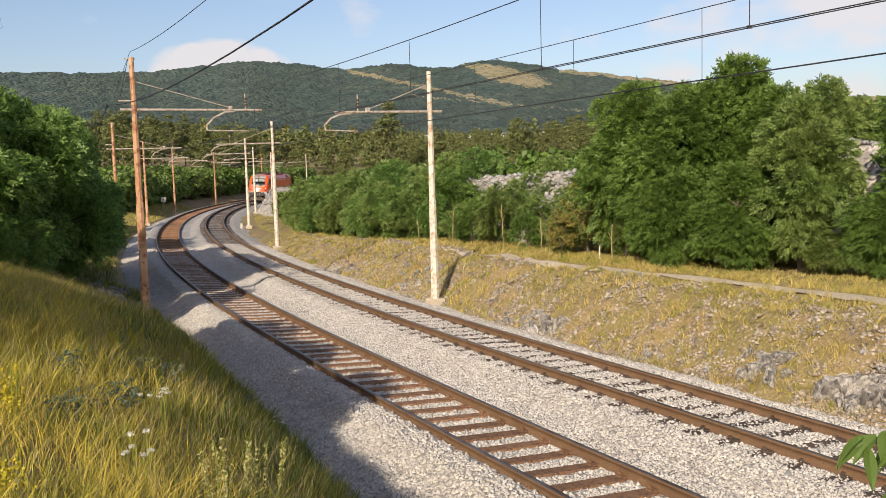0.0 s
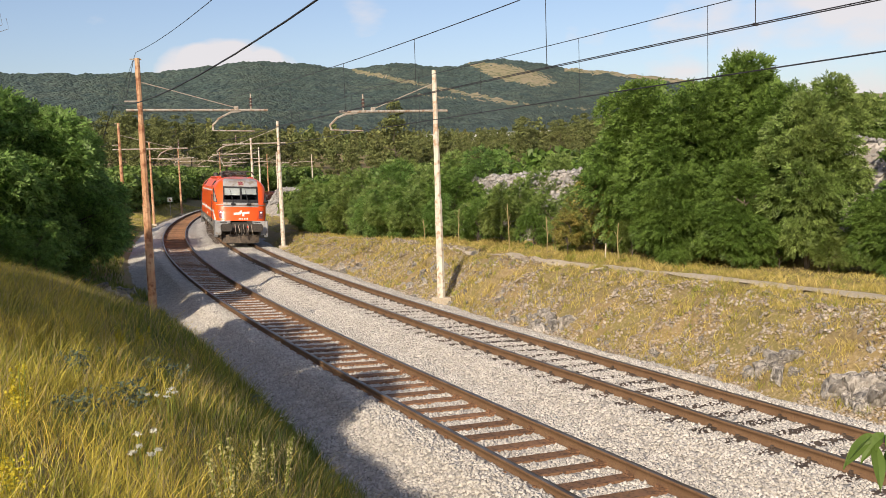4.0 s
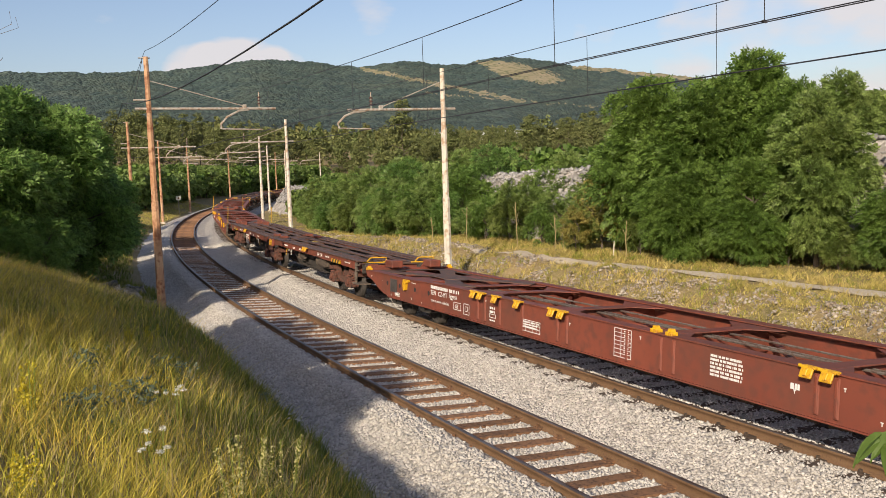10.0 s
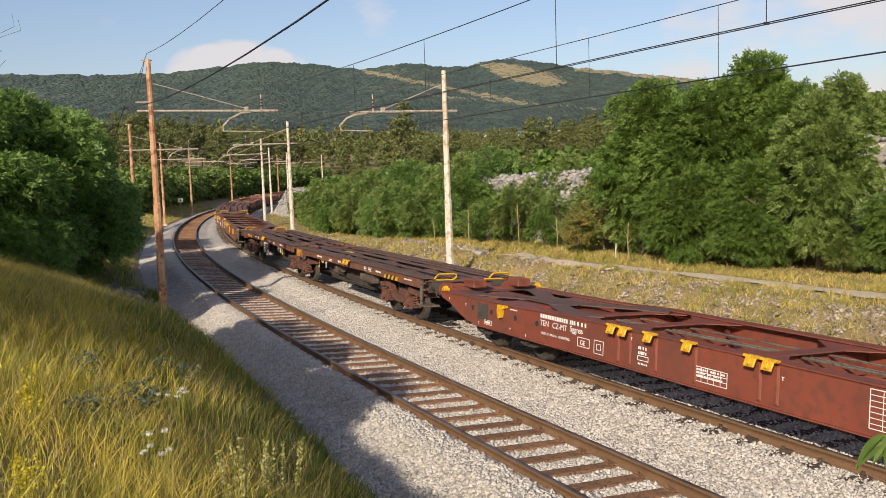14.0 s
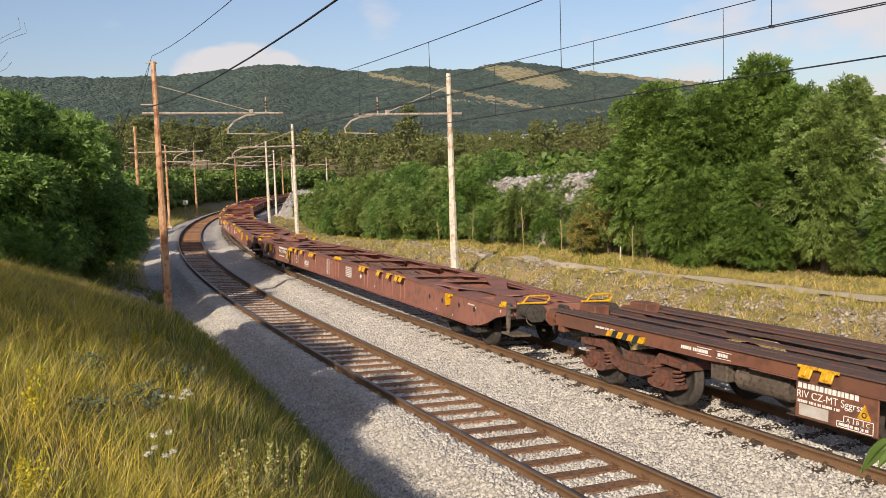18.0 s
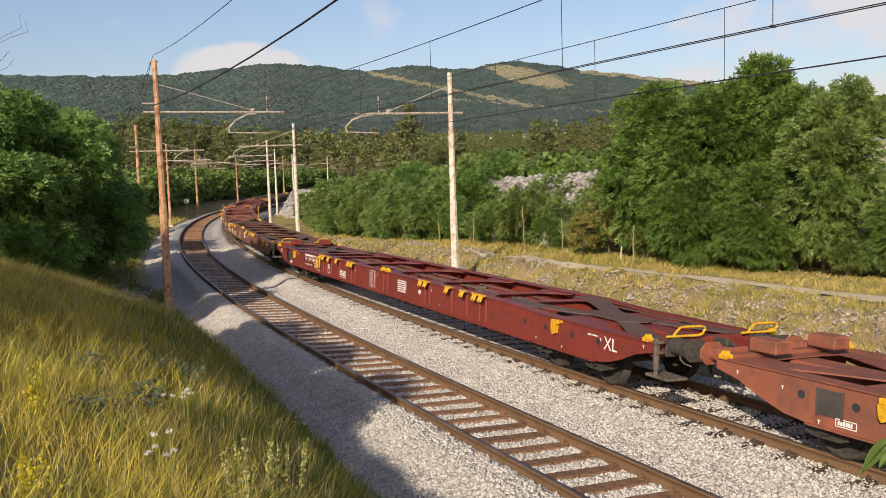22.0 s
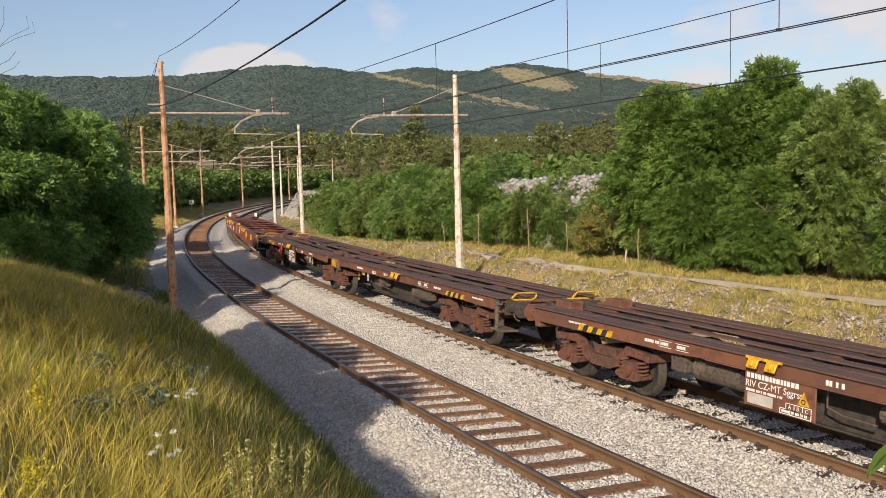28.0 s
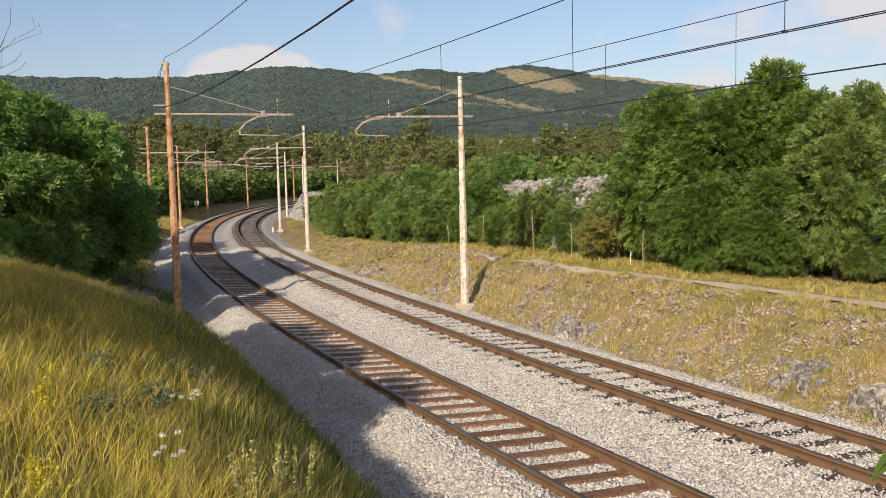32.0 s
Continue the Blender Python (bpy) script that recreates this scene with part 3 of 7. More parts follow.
# ---- masts with their arms, and the wires ----
def mast(name, s, lat, base, height, arm, white, label):
    """A tapering mast; arm: reach towards the track (+ to the right)."""
    x, y, z = on(s, lat, base)
    a = float(np.interp(s, SA, TH))
    t = thing(name, label, "catenary mast", "catenary masts")
    t.matrix_basis = pose(x, y, z, 0, 0, -math.degrees(a))
    m = M["pole_white"] if white else M["pole_rust"]
    bm = B()
    n = 8
    rows = []
    for h, r in ((0, 0.135), (height * 0.45, 0.12), (height * 0.452, 0.105), (height * 0.75, 0.095), (height * 0.752, 0.082), (height, 0.075)):
        rows.append([(r * math.cos(2 * math.pi * i / n), r * math.sin(2 * math.pi * i / n), h) for i in range(n)])
    loft(bm, rows)
    part("shaft", bm, m, t)
    part("foot", box(B(), (0, 0, 0.02), (0.5, 0.5, 0.3), bevel=0.03), M["path"], t, "concrete foot")
    if not arm:
        return t
    d = 1 if arm > 0 else -1
    za = height - (1.27 if white else 1.6)
    mm = M["galv"]
    part("cantilever", rod(B(), (-0.42 * d, 0, za + (0.0 if white else 0.0)), (arm, 0, za - 0.02), 0.042), mm, t, "horizontal steel cantilever tube")
    foot = 0.66 if white else 0.745
    part("stay", rod(B(), (0, 0, height - (0.4 if white else 0.72)), (arm * foot, 0, za + 0.06), 0.016, n=5), mm, t)
    part("clamp", box(B(), (arm * foot, 0, za + 0.04), (0.13, 0.12, 0.16), bevel=0.02), mm, t)
    x0 = arm * (0.76 if white else 0.865)
    bm = B()
    rod(bm, (x0, 0, za), (x0, 0, za + 0.52), 0.02)
    part("hanger", bm, mm, t)
    for k in range(3):
        part("insulator", rod(B(), (x0, 0, za + 0.12 + 0.1 * k), (x0, 0, za + 0.17 + 0.1 * k), 0.065, 0.045), M["glass_ins"], t, "brown porcelain insulator")
    if white:
        pts = [(arm * 0.82, 0, za - 0.05), (arm * 0.94, 0, za - 0.09), (arm * 1.03, 0, za - 0.2), (arm * 1.10, 0, za - 0.42), (arm * 1.09, 0, za - 0.56)]
        tip, end = pts[-1], (arm * 0.77, 0, za - 0.6)
    else:
        pts = [(arm * 0.78, 0, za - 0.05), (arm * 0.70, 0, za - 0.08), (arm * 0.60, 0, za - 0.28), (arm * 0.55, 0, za - 0.5), (arm * 0.55, 0, za - 0.66)]
        tip, end = pts[-1], (arm * 0.885, 0, za - 0.7)
        part("cross_arm", rod(B(), (-0.45, 0, za + 0.27), (0.0, 0, za + 0.27), 0.028), mm, t)
        part("guy", rod(B(), (-0.42, 0, za + 0.27), (-0.1, 0, height - 0.05), 0.01, n=5), M["wire"], t)
        part("cap_arm", rod(B(), (-0.22, 0, height - 0.04), (0.12, 0, height - 0.04), 0.02, n=6), mm, t)
    part("drop_bracket", pipe(B(), pts, 0.034), mm, t)
    part("steady_arm", rod(B(), tip, end, 0.022), mm, t)
    return t


LEFT = ((16.6, -2.83, 0.0), (44.8, -2.93, 0.0), (75.0, -2.85, 0.0), (96.0, -2.75, 0.0), (122.8, -2.8, 0.0), (150, -2.8, 0), (-12.0, -2.9, 0), (-40, -2.9, 0))
RIGHT = ((13.4, 5.80, 0.0), (39.2, 5.90, 0.0), (63.0, 6.26, 0), (90.0, 6.91, 0), (118, 6.4, 0), (146, 6.4, 0), (-14.5, 5.8, 0), (-42, 5.8, 0))
for s, lat, _ in LEFT:
    zb = -0.40
    mast("mast", s, lat, zb, 8.18 if s < 20 else 7.9, 3.99, False, "rust-streaked tapering steel mast with cantilever beside the near track")
for s, lat, _ in RIGHT:
    zb = -0.30
    mast("mast", s, lat, zb, 7.45, -3.19, True, "pale painted tapering mast with cantilever beside the far track")


def wire(name, pts, r, label, drops=()):
    w = thing(name, label, "overhead wire", "overhead wires")
    part("strand", pipe(B(), pts, r, 5), M["wire"], w)
    return w


def span(s0, s1, lat0, lat1, z0, z1, sag, n=10, mid=None):
    """A hanging wire between two supports by arc length, mid metres beside the near track halfway."""
    mid = (lat0 + lat1) / 2 if mid is None else mid
    out = []
    for i in range(n + 1):
        u = i / n
        s = s0 + (s1 - s0) * u
        k = abs(2 * u - 1) ** 4
        q = on(s, mid + (lat0 + (lat1 - lat0) * u - mid) * k)
        out.append((q[0], q[1], float(np.interp(s, SA, CZ)) + z0 + (z1 - z0) * u - 4 * sag * u * (1 - u)))
    return out


def catenary(posts, lat_of, zm, sag, tag, which):
    posts = sorted(posts)
    w = thing("overhead_line", tag, "overhead line", "overhead lines")
    for s0, s1 in zip(posts, posts[1:]):
        mid = which * float(gap((s0 + s1) / 2))
        a = span(s0, s1, lat_of(s0), lat_of(s1), zm, zm, sag, 56, mid)
        c = span(s0, s1, lat_of(s0), lat_of(s1), 5.30, 5.30, 0.0, 56, mid)
        part("messenger_wire", pipe(B(), a, 0.0075, 5), M["wire"], w)
        for dx in (-0.045, 0.045):
            part("contact_wire", pipe(B(), [(x + dx, y, z) for x, y, z in c], 0.006, 5), M["wire"], w)
        if s0 < -50 or s1 > 80:
            continue
        for k in ((5, 12, 19, 27, 34, 42, 49), (3, 11, 18, 26, 33, 41, 48))[which]:
            d = part("dropper", rod(B(), a[k], c[k], 0.005, n=4), M["wire"], w)
            part("clip", box(B(), c[k], (0.05, 0.02, 0.03)), M["wire"], d)
    return w


catenary([s for s, _, _ in LEFT], lambda s: 0.3 if s < 100 else 0.1, 6.66, 0.39, "thin dark overhead wires above the near track", 0)
catenary([s for s, _, _ in RIGHT], lambda s: float(gap(s)) - 0.1, 6.53, 0.11, "thin dark overhead wires above the far track", 1)
posts = sorted(s for s, _, _ in LEFT)
for name, lat, z0, sag, r, label in (("earth_wire", -2.85, 7.95, 0.68, 0.008, "thin earth wire along the mast tops"), ("feeder_cable", -3.6, 6.36, 0.70, 0.013, "dark feeder cable on the masts' short arms")):
    w = thing(name, label, "cable", "cables on the masts")
    for s0, s1 in zip(posts, posts[1:]):
        part("span", pipe(B(), span(s0, s1, lat, lat, z0, z0, sag, 12), r, 5), M["wire"], w)


# ---- trees and bushes ----
def leaves(rng, centres, radii, n, size, squash=0.8, longish=1.6):
    """n leaf quads on the shells of clumps."""
    k = rng.integers(0, len(centres), n)
    d = rng.normal(size=(n, 3))
    d /= np.linalg.norm(d, axis=1)[:, None]
    rad = radii[k] * (0.55 + 0.45 * rng.random(n) ** 0.5)
    p = centres[k] + d * rad[:, None] * np.array([1, 1, squash])
    nrm = d * 0.6 + np.array([0, 0, 0.55]) + rng.normal(size=(n, 3)) * 0.45
    nrm /= np.linalg.norm(nrm, axis=1)[:, None]
    t = np.cross(nrm, rng.normal(size=(n, 3)))
    t /= np.linalg.norm(t, axis=1)[:, None] + 1e-9
    b = np.cross(nrm, t)
    L = (size * (0.6 + 0.8 * rng.random(n)))[:, None]
    w = L / longish
    return np.stack([p - t * L * 0.5, p + b * w * 0.5 + nrm * L * 0.08, p + t * L * 0.5 - nrm * L * 0.12, p - b * w * 0.5 + nrm * L * 0.08], 1)


def sprays(rng, origin, heading, size, pairs=4, droop=0.35):
    """Pinnate leaf sprays: 2 * pairs + 1 narrow leaves along a drooping twig from each origin."""
    n = len(origin)
    up = np.array([0, 0, 0.7]) + rng.normal(size=(n, 3)) * 0.75
    side = np.cross(heading, up)
    side /= np.linalg.norm(side, axis=1)[:, None] + 1e-9
    nrm = np.cross(side, heading)
    span = (size * (0.75 + 0.5 * rng.random(n)))[:, None]
    out = []
    for k in range(pairs + 1):
        u = (k + 0.6) / (pairs + 0.6)
        base = origin + heading * span * u * pairs * 0.42 - np.array([0, 0, droop]) * span * (u * u * pairs * 0.42)
        for sg in ((-1, 1) if k < pairs else (0,)):
            way = heading * (0.55 if sg else 1.0) + side * sg * 0.85 + rng.normal(size=(n, 3)) * 0.16 - np.array([0, 0, 0.25])
            way /= np.linalg.norm(way, axis=1)[:, None]
            wide = np.cross(nrm, way)
            wide /= np.linalg.norm(wide, axis=1)[:, None] + 1e-9
            L = span * (0.75 + 0.5 * rng.random((n, 1))) * (1 - 0.25 * abs(u - 0.5))
            w = L * 0.21
            out.append(np.stack([base, base + way * L * 0.5 + wide * w + nrm * L * 0.05, base + way * L - nrm * L * 0.08, base + way * L * 0.5 - wide * w + nrm * L * 0.05], 1))
    return np.concatenate(out)


def lobed_crown(rng, height, radius, low, lobes, lobe_r, n, size):
    """A crown of uneven lobes, dressed in n sprays that reach outwards; gaps stay open between the lobes."""
    c = []
    while len(c) < lobes:
        q = rng.uniform(-1, 1, 3)
        if 0.3 < np.linalg.norm(q) < 1:
            c.append(q)
    c = np.array(c)
    c[:, :2] *= radius * (1.0 - 0.45 * np.clip(c[:, 2:], 0, 1))
    c[:, 2] = low + (c[:, 2] * 0.5 + 0.5) * (height - low)
    rr = lobe_r * (0.5 + 0.9 * rng.random(lobes))
    k = rng.choice(lobes, n, p=rr ** 2 / (rr ** 2).sum())
    d = rng.normal(size=(n, 3))
    d[:, 2] += 0.25
    d /= np.linalg.norm(d, axis=1)[:, None]
    mid = np.array([0, 0, (low + height) * 0.45])
    p = c[k] + d * (rr[k] * (0.35 + 0.65 * rng.random(n) ** 0.45))[:, None] * np.array([1, 1, 0.8])
    away = p - mid
    away /= np.linalg.norm(away, axis=1)[:, None] + 1e-9
    h = d * 0.55 + away * 0.75 + rng.normal(size=(n, 3)) * 0.35
    h[:, 2] = h[:, 2] * 0.6 - 0.05
    h /= np.linalg.norm(h, axis=1)[:, None]
    p[:, 2] = np.maximum(p[:, 2], 0.12)
    return c, sprays(rng, p, h, size)


def leafy_kind(seed, height, radius, low, lobes, lobe_r, n, size, leaf, trunk_r=0.12):
    rng = np.random.default_rng(seed)
    c, q = lobed_crown(rng, height - lobe_r * 0.5, radius - lobe_r * 0.45, low, lobes, lobe_r, n, size)
    crown = quads_mesh("crown", q)
    crown.materials.append(leaf)
    tr = trunk_mesh(rng, height, trunk_r, c, 12)
    tr.materials.append(M["bark"])
    return tr, crown


def crown_clumps(rng, height, radius, low, n, lean=(0, 0)):
    """Clump centres in an uneven egg above z = low."""
    c = []
    while len(c) < n:
        q = rng.uniform(-1, 1, 3)
        r = np.linalg.norm(q)
        if 0.35 < r < 1:
            c.append(q)
    c = np.array(c)
    c[:, :2] *= radius * (1 - 0.35 * np.clip(c[:, 2:], 0, 1))
    c[:, 2] = low + (c[:, 2] * 0.5 + 0.5) * (height - low)
    return c


def trunk_mesh(rng, height, r, clumps, limbs=7):
    bm = B()
    pts = [Vector((0, 0, -0.3))]
    for i in range(1, 6):
        pts.append(Vector((rng.normal() * 0.08 * i, rng.normal() * 0.08 * i, height * 0.8 * i / 5)))
    for i in range(5):
        rod(bm, pts[i], pts[i + 1], r * (1 - i / 6), r * (1 - (i + 1) / 6), 7)
    for c in clumps[:limbs]:
        h = min(max(c[2] - 0.8, 0.4), height * 0.75)
        k = h / (height * 0.8) * 5
        i = min(int(k), 4)
        a = pts[i].lerp(pts[i + 1], k - i)
        rod(bm, a, Vector(c), r * 0.4, r * 0.12, 5)
    me = bpy.data.meshes.new("trunk")
    bm.to_mesh(me)
    bm.free()
    return me


def tree_kind(seed, height, radius, low, clumps, clump_r, n, size, leaf, trunk_r=0.12, squash=0.8, longish=1.6):
    rng = np.random.default_rng(seed)
    c = crown_clumps(rng, height - clump_r * 0.6, radius - clump_r * 0.5, low, clumps)
    rr = clump_r * (0.6 + 0.7 * rng.random(clumps))
    crown = quads_mesh("crown", leaves(rng, c, rr, n, size, squash, longish))
    crown.materials.append(leaf)
    tr = trunk_mesh(rng, height, trunk_r, c)
    tr.materials.append(M["bark"])
    return tr, crown


def pine_kind(seed, height, radius, n, size):
    rng = np.random.default_rng(seed)
    c, rr = [], []
    for i in range(9):
        h = height * (0.42 + 0.58 * i / 8)
        w = radius * (1 - 0.75 * (i / 8) ** 1.4)
        for j in range(5 if i < 7 else 2):
            a = rng.random() * 6.283
            d = w * (0.3 + 0.7 * rng.random())
            c.append((math.cos(a) * d, math.sin(a) * d, h + rng.normal() * 0.3))
            rr.append(radius * (0.25 + 0.15 * rng.random()))
    c, rr = np.array(c), np.array(rr)
    crown = quads_mesh("crown", leaves(rng, c, rr, n, size, 0.5, 1.9))
    crown.materials.append(M["needle"])
    tr = trunk_mesh(rng, height, 0.16, c, 12)
    tr.materials.append(M["bark"])
    return tr, crown


def plant(name, kind, x, y, scale, turn, label, category, group, z=None):
    t = thing(name, label, category, group)
    z = float(land_xy(x, y)[0]) if z is None else z
    t.matrix_basis = pose(x, y, z, 0, 0, turn) @ Matrix.Diagonal((*scale, 1))
    for nm, me in zip(("trunk", "crown"), kind):
        ob = new(nm, me)
        ob.parent = t
    return t


BIG = [leafy_kind(11, 6.3, 2.7, 0.35, 60, 0.74, 10500, 0.125, M["leaf"]), leafy_kind(12, 6.3, 2.3, 0.3, 44, 0.64, 9500, 0.12, M["leaf_light"]), leafy_kind(13, 6.3, 2.6, 0.35, 56, 0.72, 10500, 0.125, M["leaf"])]
BIG_FAR = [tree_kind(15, 6.2, 2.8, 0.4, 120, 0.6, 5000, 0.34, M["leaf"], 0.13, 0.5, 1.8)]
BUSH = [leafy_kind(31 + i, 3.9, 1.9, 0.1, 30, 0.52, 2000, 0.125, (M["leaf"], M["leaf_light"], M["leaf_dark"], M["leaf_mid"])[i], 0.06) for i in range(4)]
BUSH_FAR = [tree_kind(41 + i, 3.9, 2.0, 0.1, 50, 0.55, 900, 0.42, (M["leaf"], M["leaf_light"], M["leaf_mid"])[i], 0.06, 0.6, 1.5) for i in range(3)]
DARK = [leafy_kind(51 + i, 6.4, 3.0, 0.1, 52, 0.66, 6800, 0.14, M["leaf_dark"], 0.14) for i in range(2)]
DARK_FAR = [tree_kind(55 + i, 6.4, 3.0, 0.9, 90, 0.65, 3500, 0.4, M["leaf_dark"] if i else M["leaf"], 0.14, 0.5, 1.8) for i in range(2)]
PINE = [pine_kind(71 + i, 13.0, 3.0, 3000, 0.42) for i in range(4)]
rng = random.Random(5)


def at(s, lat):
    q = on(s, lat)
    return float(q[0]), float(q[1])


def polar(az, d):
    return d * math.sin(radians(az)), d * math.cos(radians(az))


# tall broadleaf trees behind the path
for az, d, sc, wide, k in ((14.9, 30.0, 0.96, 0.9, 0), (20.7, 29.4, 0.96, 0.86, 2), (17.8, 28.8, 0.93, 0.95, 0), (22.6, 28.4, 0.80, 0.85, 2), (24.0, 26.0, 0.76, 0.88, 1), (25.4, 36.5, 0.95, 0.9, 1), (32.6, 28.2, 0.97, 0.9, 2),
                           (13.6, 31.8, 0.70, 0.85, 2), (16.4, 26.9, 0.50, 1.0, 0), (20.4, 25.9, 0.46, 1.05, 2), (29.2, 24.6, 0.42, 1.1, 0), (27.4, 25.0, 0.30, 1.2, 1)):
    x, y = polar(az, d)
    plant("tree", BIG[k], x, y, (sc * wide, sc * wide, sc), rng.uniform(0, 360), "leafy %s broadleaf tree behind the gravel path" % ("light green" if k == 1 else "green"), "tree", "trees behind the path")
for az, d, sc in ((33, 28, 0.95), (37, 26, 1.0), (41, 30, 1.05), (35, 36, 1.1), (31, 38, 1.0)):
    x, y = polar(az, d)
    plant("tree", BIG_FAR[0], x, y, (sc, sc, sc), rng.uniform(0, 360), "leafy green broadleaf tree behind the gravel path", "tree", "trees behind the path")
# hedge of bushes along the path
for s in np.arange(4, 100, 1.8):
    foot = float(np.interp(s, (2, 8, 13, 23, 30, 46, 90), (8.4, 7.2, 6.4, 5.3, 4.9, 4.6, 6.0)))
    for row in range(3):
        if s < 9 and row:
            continue
        x, y = at(s + rng.uniform(-0.5, 0.5), foot + 1.2 + row * 2.1 + rng.uniform(-0.4, 0.5) + float(gap(s)))
        sc = rng.uniform(0.62, 1.0) * (0.78, 1.0, 1.12)[row] * (0.6 if s < 9 else 1.0) * float(np.interp(s, (9, 11, 23, 28), (0.86, 0.69, 0.69, 1)))
        plant("bush", (BUSH if s < 62 else BUSH_FAR)[rng.choice((0, 1, 1, 3, 2) if s < 62 else (0, 1, 2))], x, y, (sc, sc, sc * rng.uniform(0.85, 1.2)), rng.uniform(0, 360), "dense green bush in the hedge along the cutting", "bush", "hedge bushes")
YELLOW = tree_kind(91, 3.4, 1.2, 0.3, 70, 0.34, 5200, 0.10, M["leaf_yellow"], 0.05, 0.6, 1.7)
for az, d, sc in ((11.3, 31.5, 0.95), (12.4, 30.6, 0.7), (9.6, 30.2, 0.5)):
    x, y = polar(az, d)
    plant("bush", YELLOW, x, y, (sc, sc, sc), rng.uniform(0, 360), "yellowing shrub at the end of the stone bank", "bush", "hedge bushes")


def sapling(s, r, h):
    x, y = at(s, r + float(gap(s)))
    t = thing("sapling", "thin pale bare sapling stem before the hedge", "sapling", "saplings before the hedge")
    t.matrix_basis = pose(x, y, float(land_xy(x, y)[0]), 0, 0, s * 50)
    part("stem", pipe(B(), [(0, 0, -0.1), (0.03, 0.02, h * 0.5), (-0.02, 0.05, h)], 0.016, 5), M["straw"], t)
    for k in range(3):
        a = k * 2.1 + s
        part("twig", pipe(B(), [(0.02, 0.02, h * (0.45 + 0.15 * k)), (0.14 * math.cos(a), 0.14 * math.sin(a), h * (0.62 + 0.15 * k))], 0.007, 5), M["straw"], t)


for s, r, h in ((16.2, 6.3, 1.7), (13.8, 6.5, 1.3), (13.4, 6.6, 1.0), (19.5, 5.7, 1.5), (10.2, 7.0, 1.2), (22.5, 5.4, 1.1)):
    sapling(s, r, h)
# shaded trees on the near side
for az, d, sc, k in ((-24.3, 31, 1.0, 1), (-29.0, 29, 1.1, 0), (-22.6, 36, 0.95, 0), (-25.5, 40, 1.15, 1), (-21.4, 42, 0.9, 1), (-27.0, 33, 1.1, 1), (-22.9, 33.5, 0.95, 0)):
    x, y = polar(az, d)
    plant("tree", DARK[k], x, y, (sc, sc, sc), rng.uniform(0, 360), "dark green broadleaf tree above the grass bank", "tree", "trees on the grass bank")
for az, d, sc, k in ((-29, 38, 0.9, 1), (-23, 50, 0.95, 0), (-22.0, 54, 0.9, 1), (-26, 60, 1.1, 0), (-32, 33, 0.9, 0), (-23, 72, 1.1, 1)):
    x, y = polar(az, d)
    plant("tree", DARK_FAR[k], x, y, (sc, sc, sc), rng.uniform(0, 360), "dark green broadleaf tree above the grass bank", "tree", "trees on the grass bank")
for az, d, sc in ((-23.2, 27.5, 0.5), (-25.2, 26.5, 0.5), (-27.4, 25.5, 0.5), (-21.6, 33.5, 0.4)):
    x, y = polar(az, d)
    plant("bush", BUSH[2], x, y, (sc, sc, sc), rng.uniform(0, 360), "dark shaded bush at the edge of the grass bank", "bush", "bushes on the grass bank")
# unseen bank trees added to shade near track; crowns begin well above the grass
TALL = [tree_kind(58 + i, 6.6, 3.0, 3.1, 90, 0.6, 3600, 0.36, M["leaf_dark"], 0.14, 0.6, 1.8) for i in range(2)]
for x, y, sc, k in ((-6.7, 4.9, 0.60, 0), (-8.7, 7.2, 0.70, 1), (-10.2, 9.6, 0.74, 0), (-15.5, -4, 1.1, 0)):
    plant("tree", TALL[k], x, y, (sc, sc, sc), rng.uniform(0, 360), "unseen broadleaf tree added to shade the near track", "tree", "trees on the grass bank")
# narrow unseen tree, sized so that its shade falls on the mast
plant("tree", TALL[1], -13.2, 15.0, (0.40, 0.40, 0.98), 70, "narrow unseen broadleaf tree added to shade the mast", "tree", "trees on the grass bank")
# low green wood outside the curve
for s in np.arange(84, 190, 2.6):
    for row in range(3):
        x, y = at(s, -(7.5 + row * 3.4 + rng.uniform(-1, 1)))
        sc = rng.uniform(1.05, 1.45)
        plant("bush", BUSH_FAR[rng.choice((0, 1, 1))], x, y, (sc, sc, sc), rng.uniform(0, 360), "bright green acacia thicket outside the curve", "bush", "thicket outside the curve")
# mixed wood beyond the stone bank
for i in range(120):
    x, y = polar(rng.uniform(-9, 30), rng.uniform(45, 120))
    s, l = line_of(np.array([x]), np.array([y]))
    if l[0] < float(gap(s[0])) + 20:
        continue
    sc = rng.uniform(1.0, 1.5)
    plant("bush", BUSH_FAR[rng.choice((0, 1, 2))], x, y, (sc, sc, sc), rng.uniform(0, 360), "green shrub in the mixed wood", "bush", "mixed wood shrubs")
# pine wood
plant("pine", PINE[0], *polar(-1.4, 118), (0.95, 0.95, 0.95), 40, "single tall pine above the hedge", "pine tree", "pine wood")
for i in range(330):
    x, y = polar(rng.uniform(-34, 31), 90 + 150 * rng.random())
    s, l = line_of(np.array([x]), np.array([y]))
    if (-14 if s[0] < 110 else -9) < l[0] < float(gap(s[0])) + (24 if s[0] < 110 else 9):
        continue
    az, d = math.degrees(math.atan2(x, y)), math.hypot(x, y)
    sc = (5.4 + 0.022 * d) / 13 * (1 + 0.28 * float(smooth(-az, 4, 18))) * rng.uniform(0.75, 1.03)
    plant("pine", PINE[i % 4], x, y, (sc, sc, sc), rng.uniform(0, 360), "tall olive-green pine in the wood below the hills", "pine tree", "pine wood")


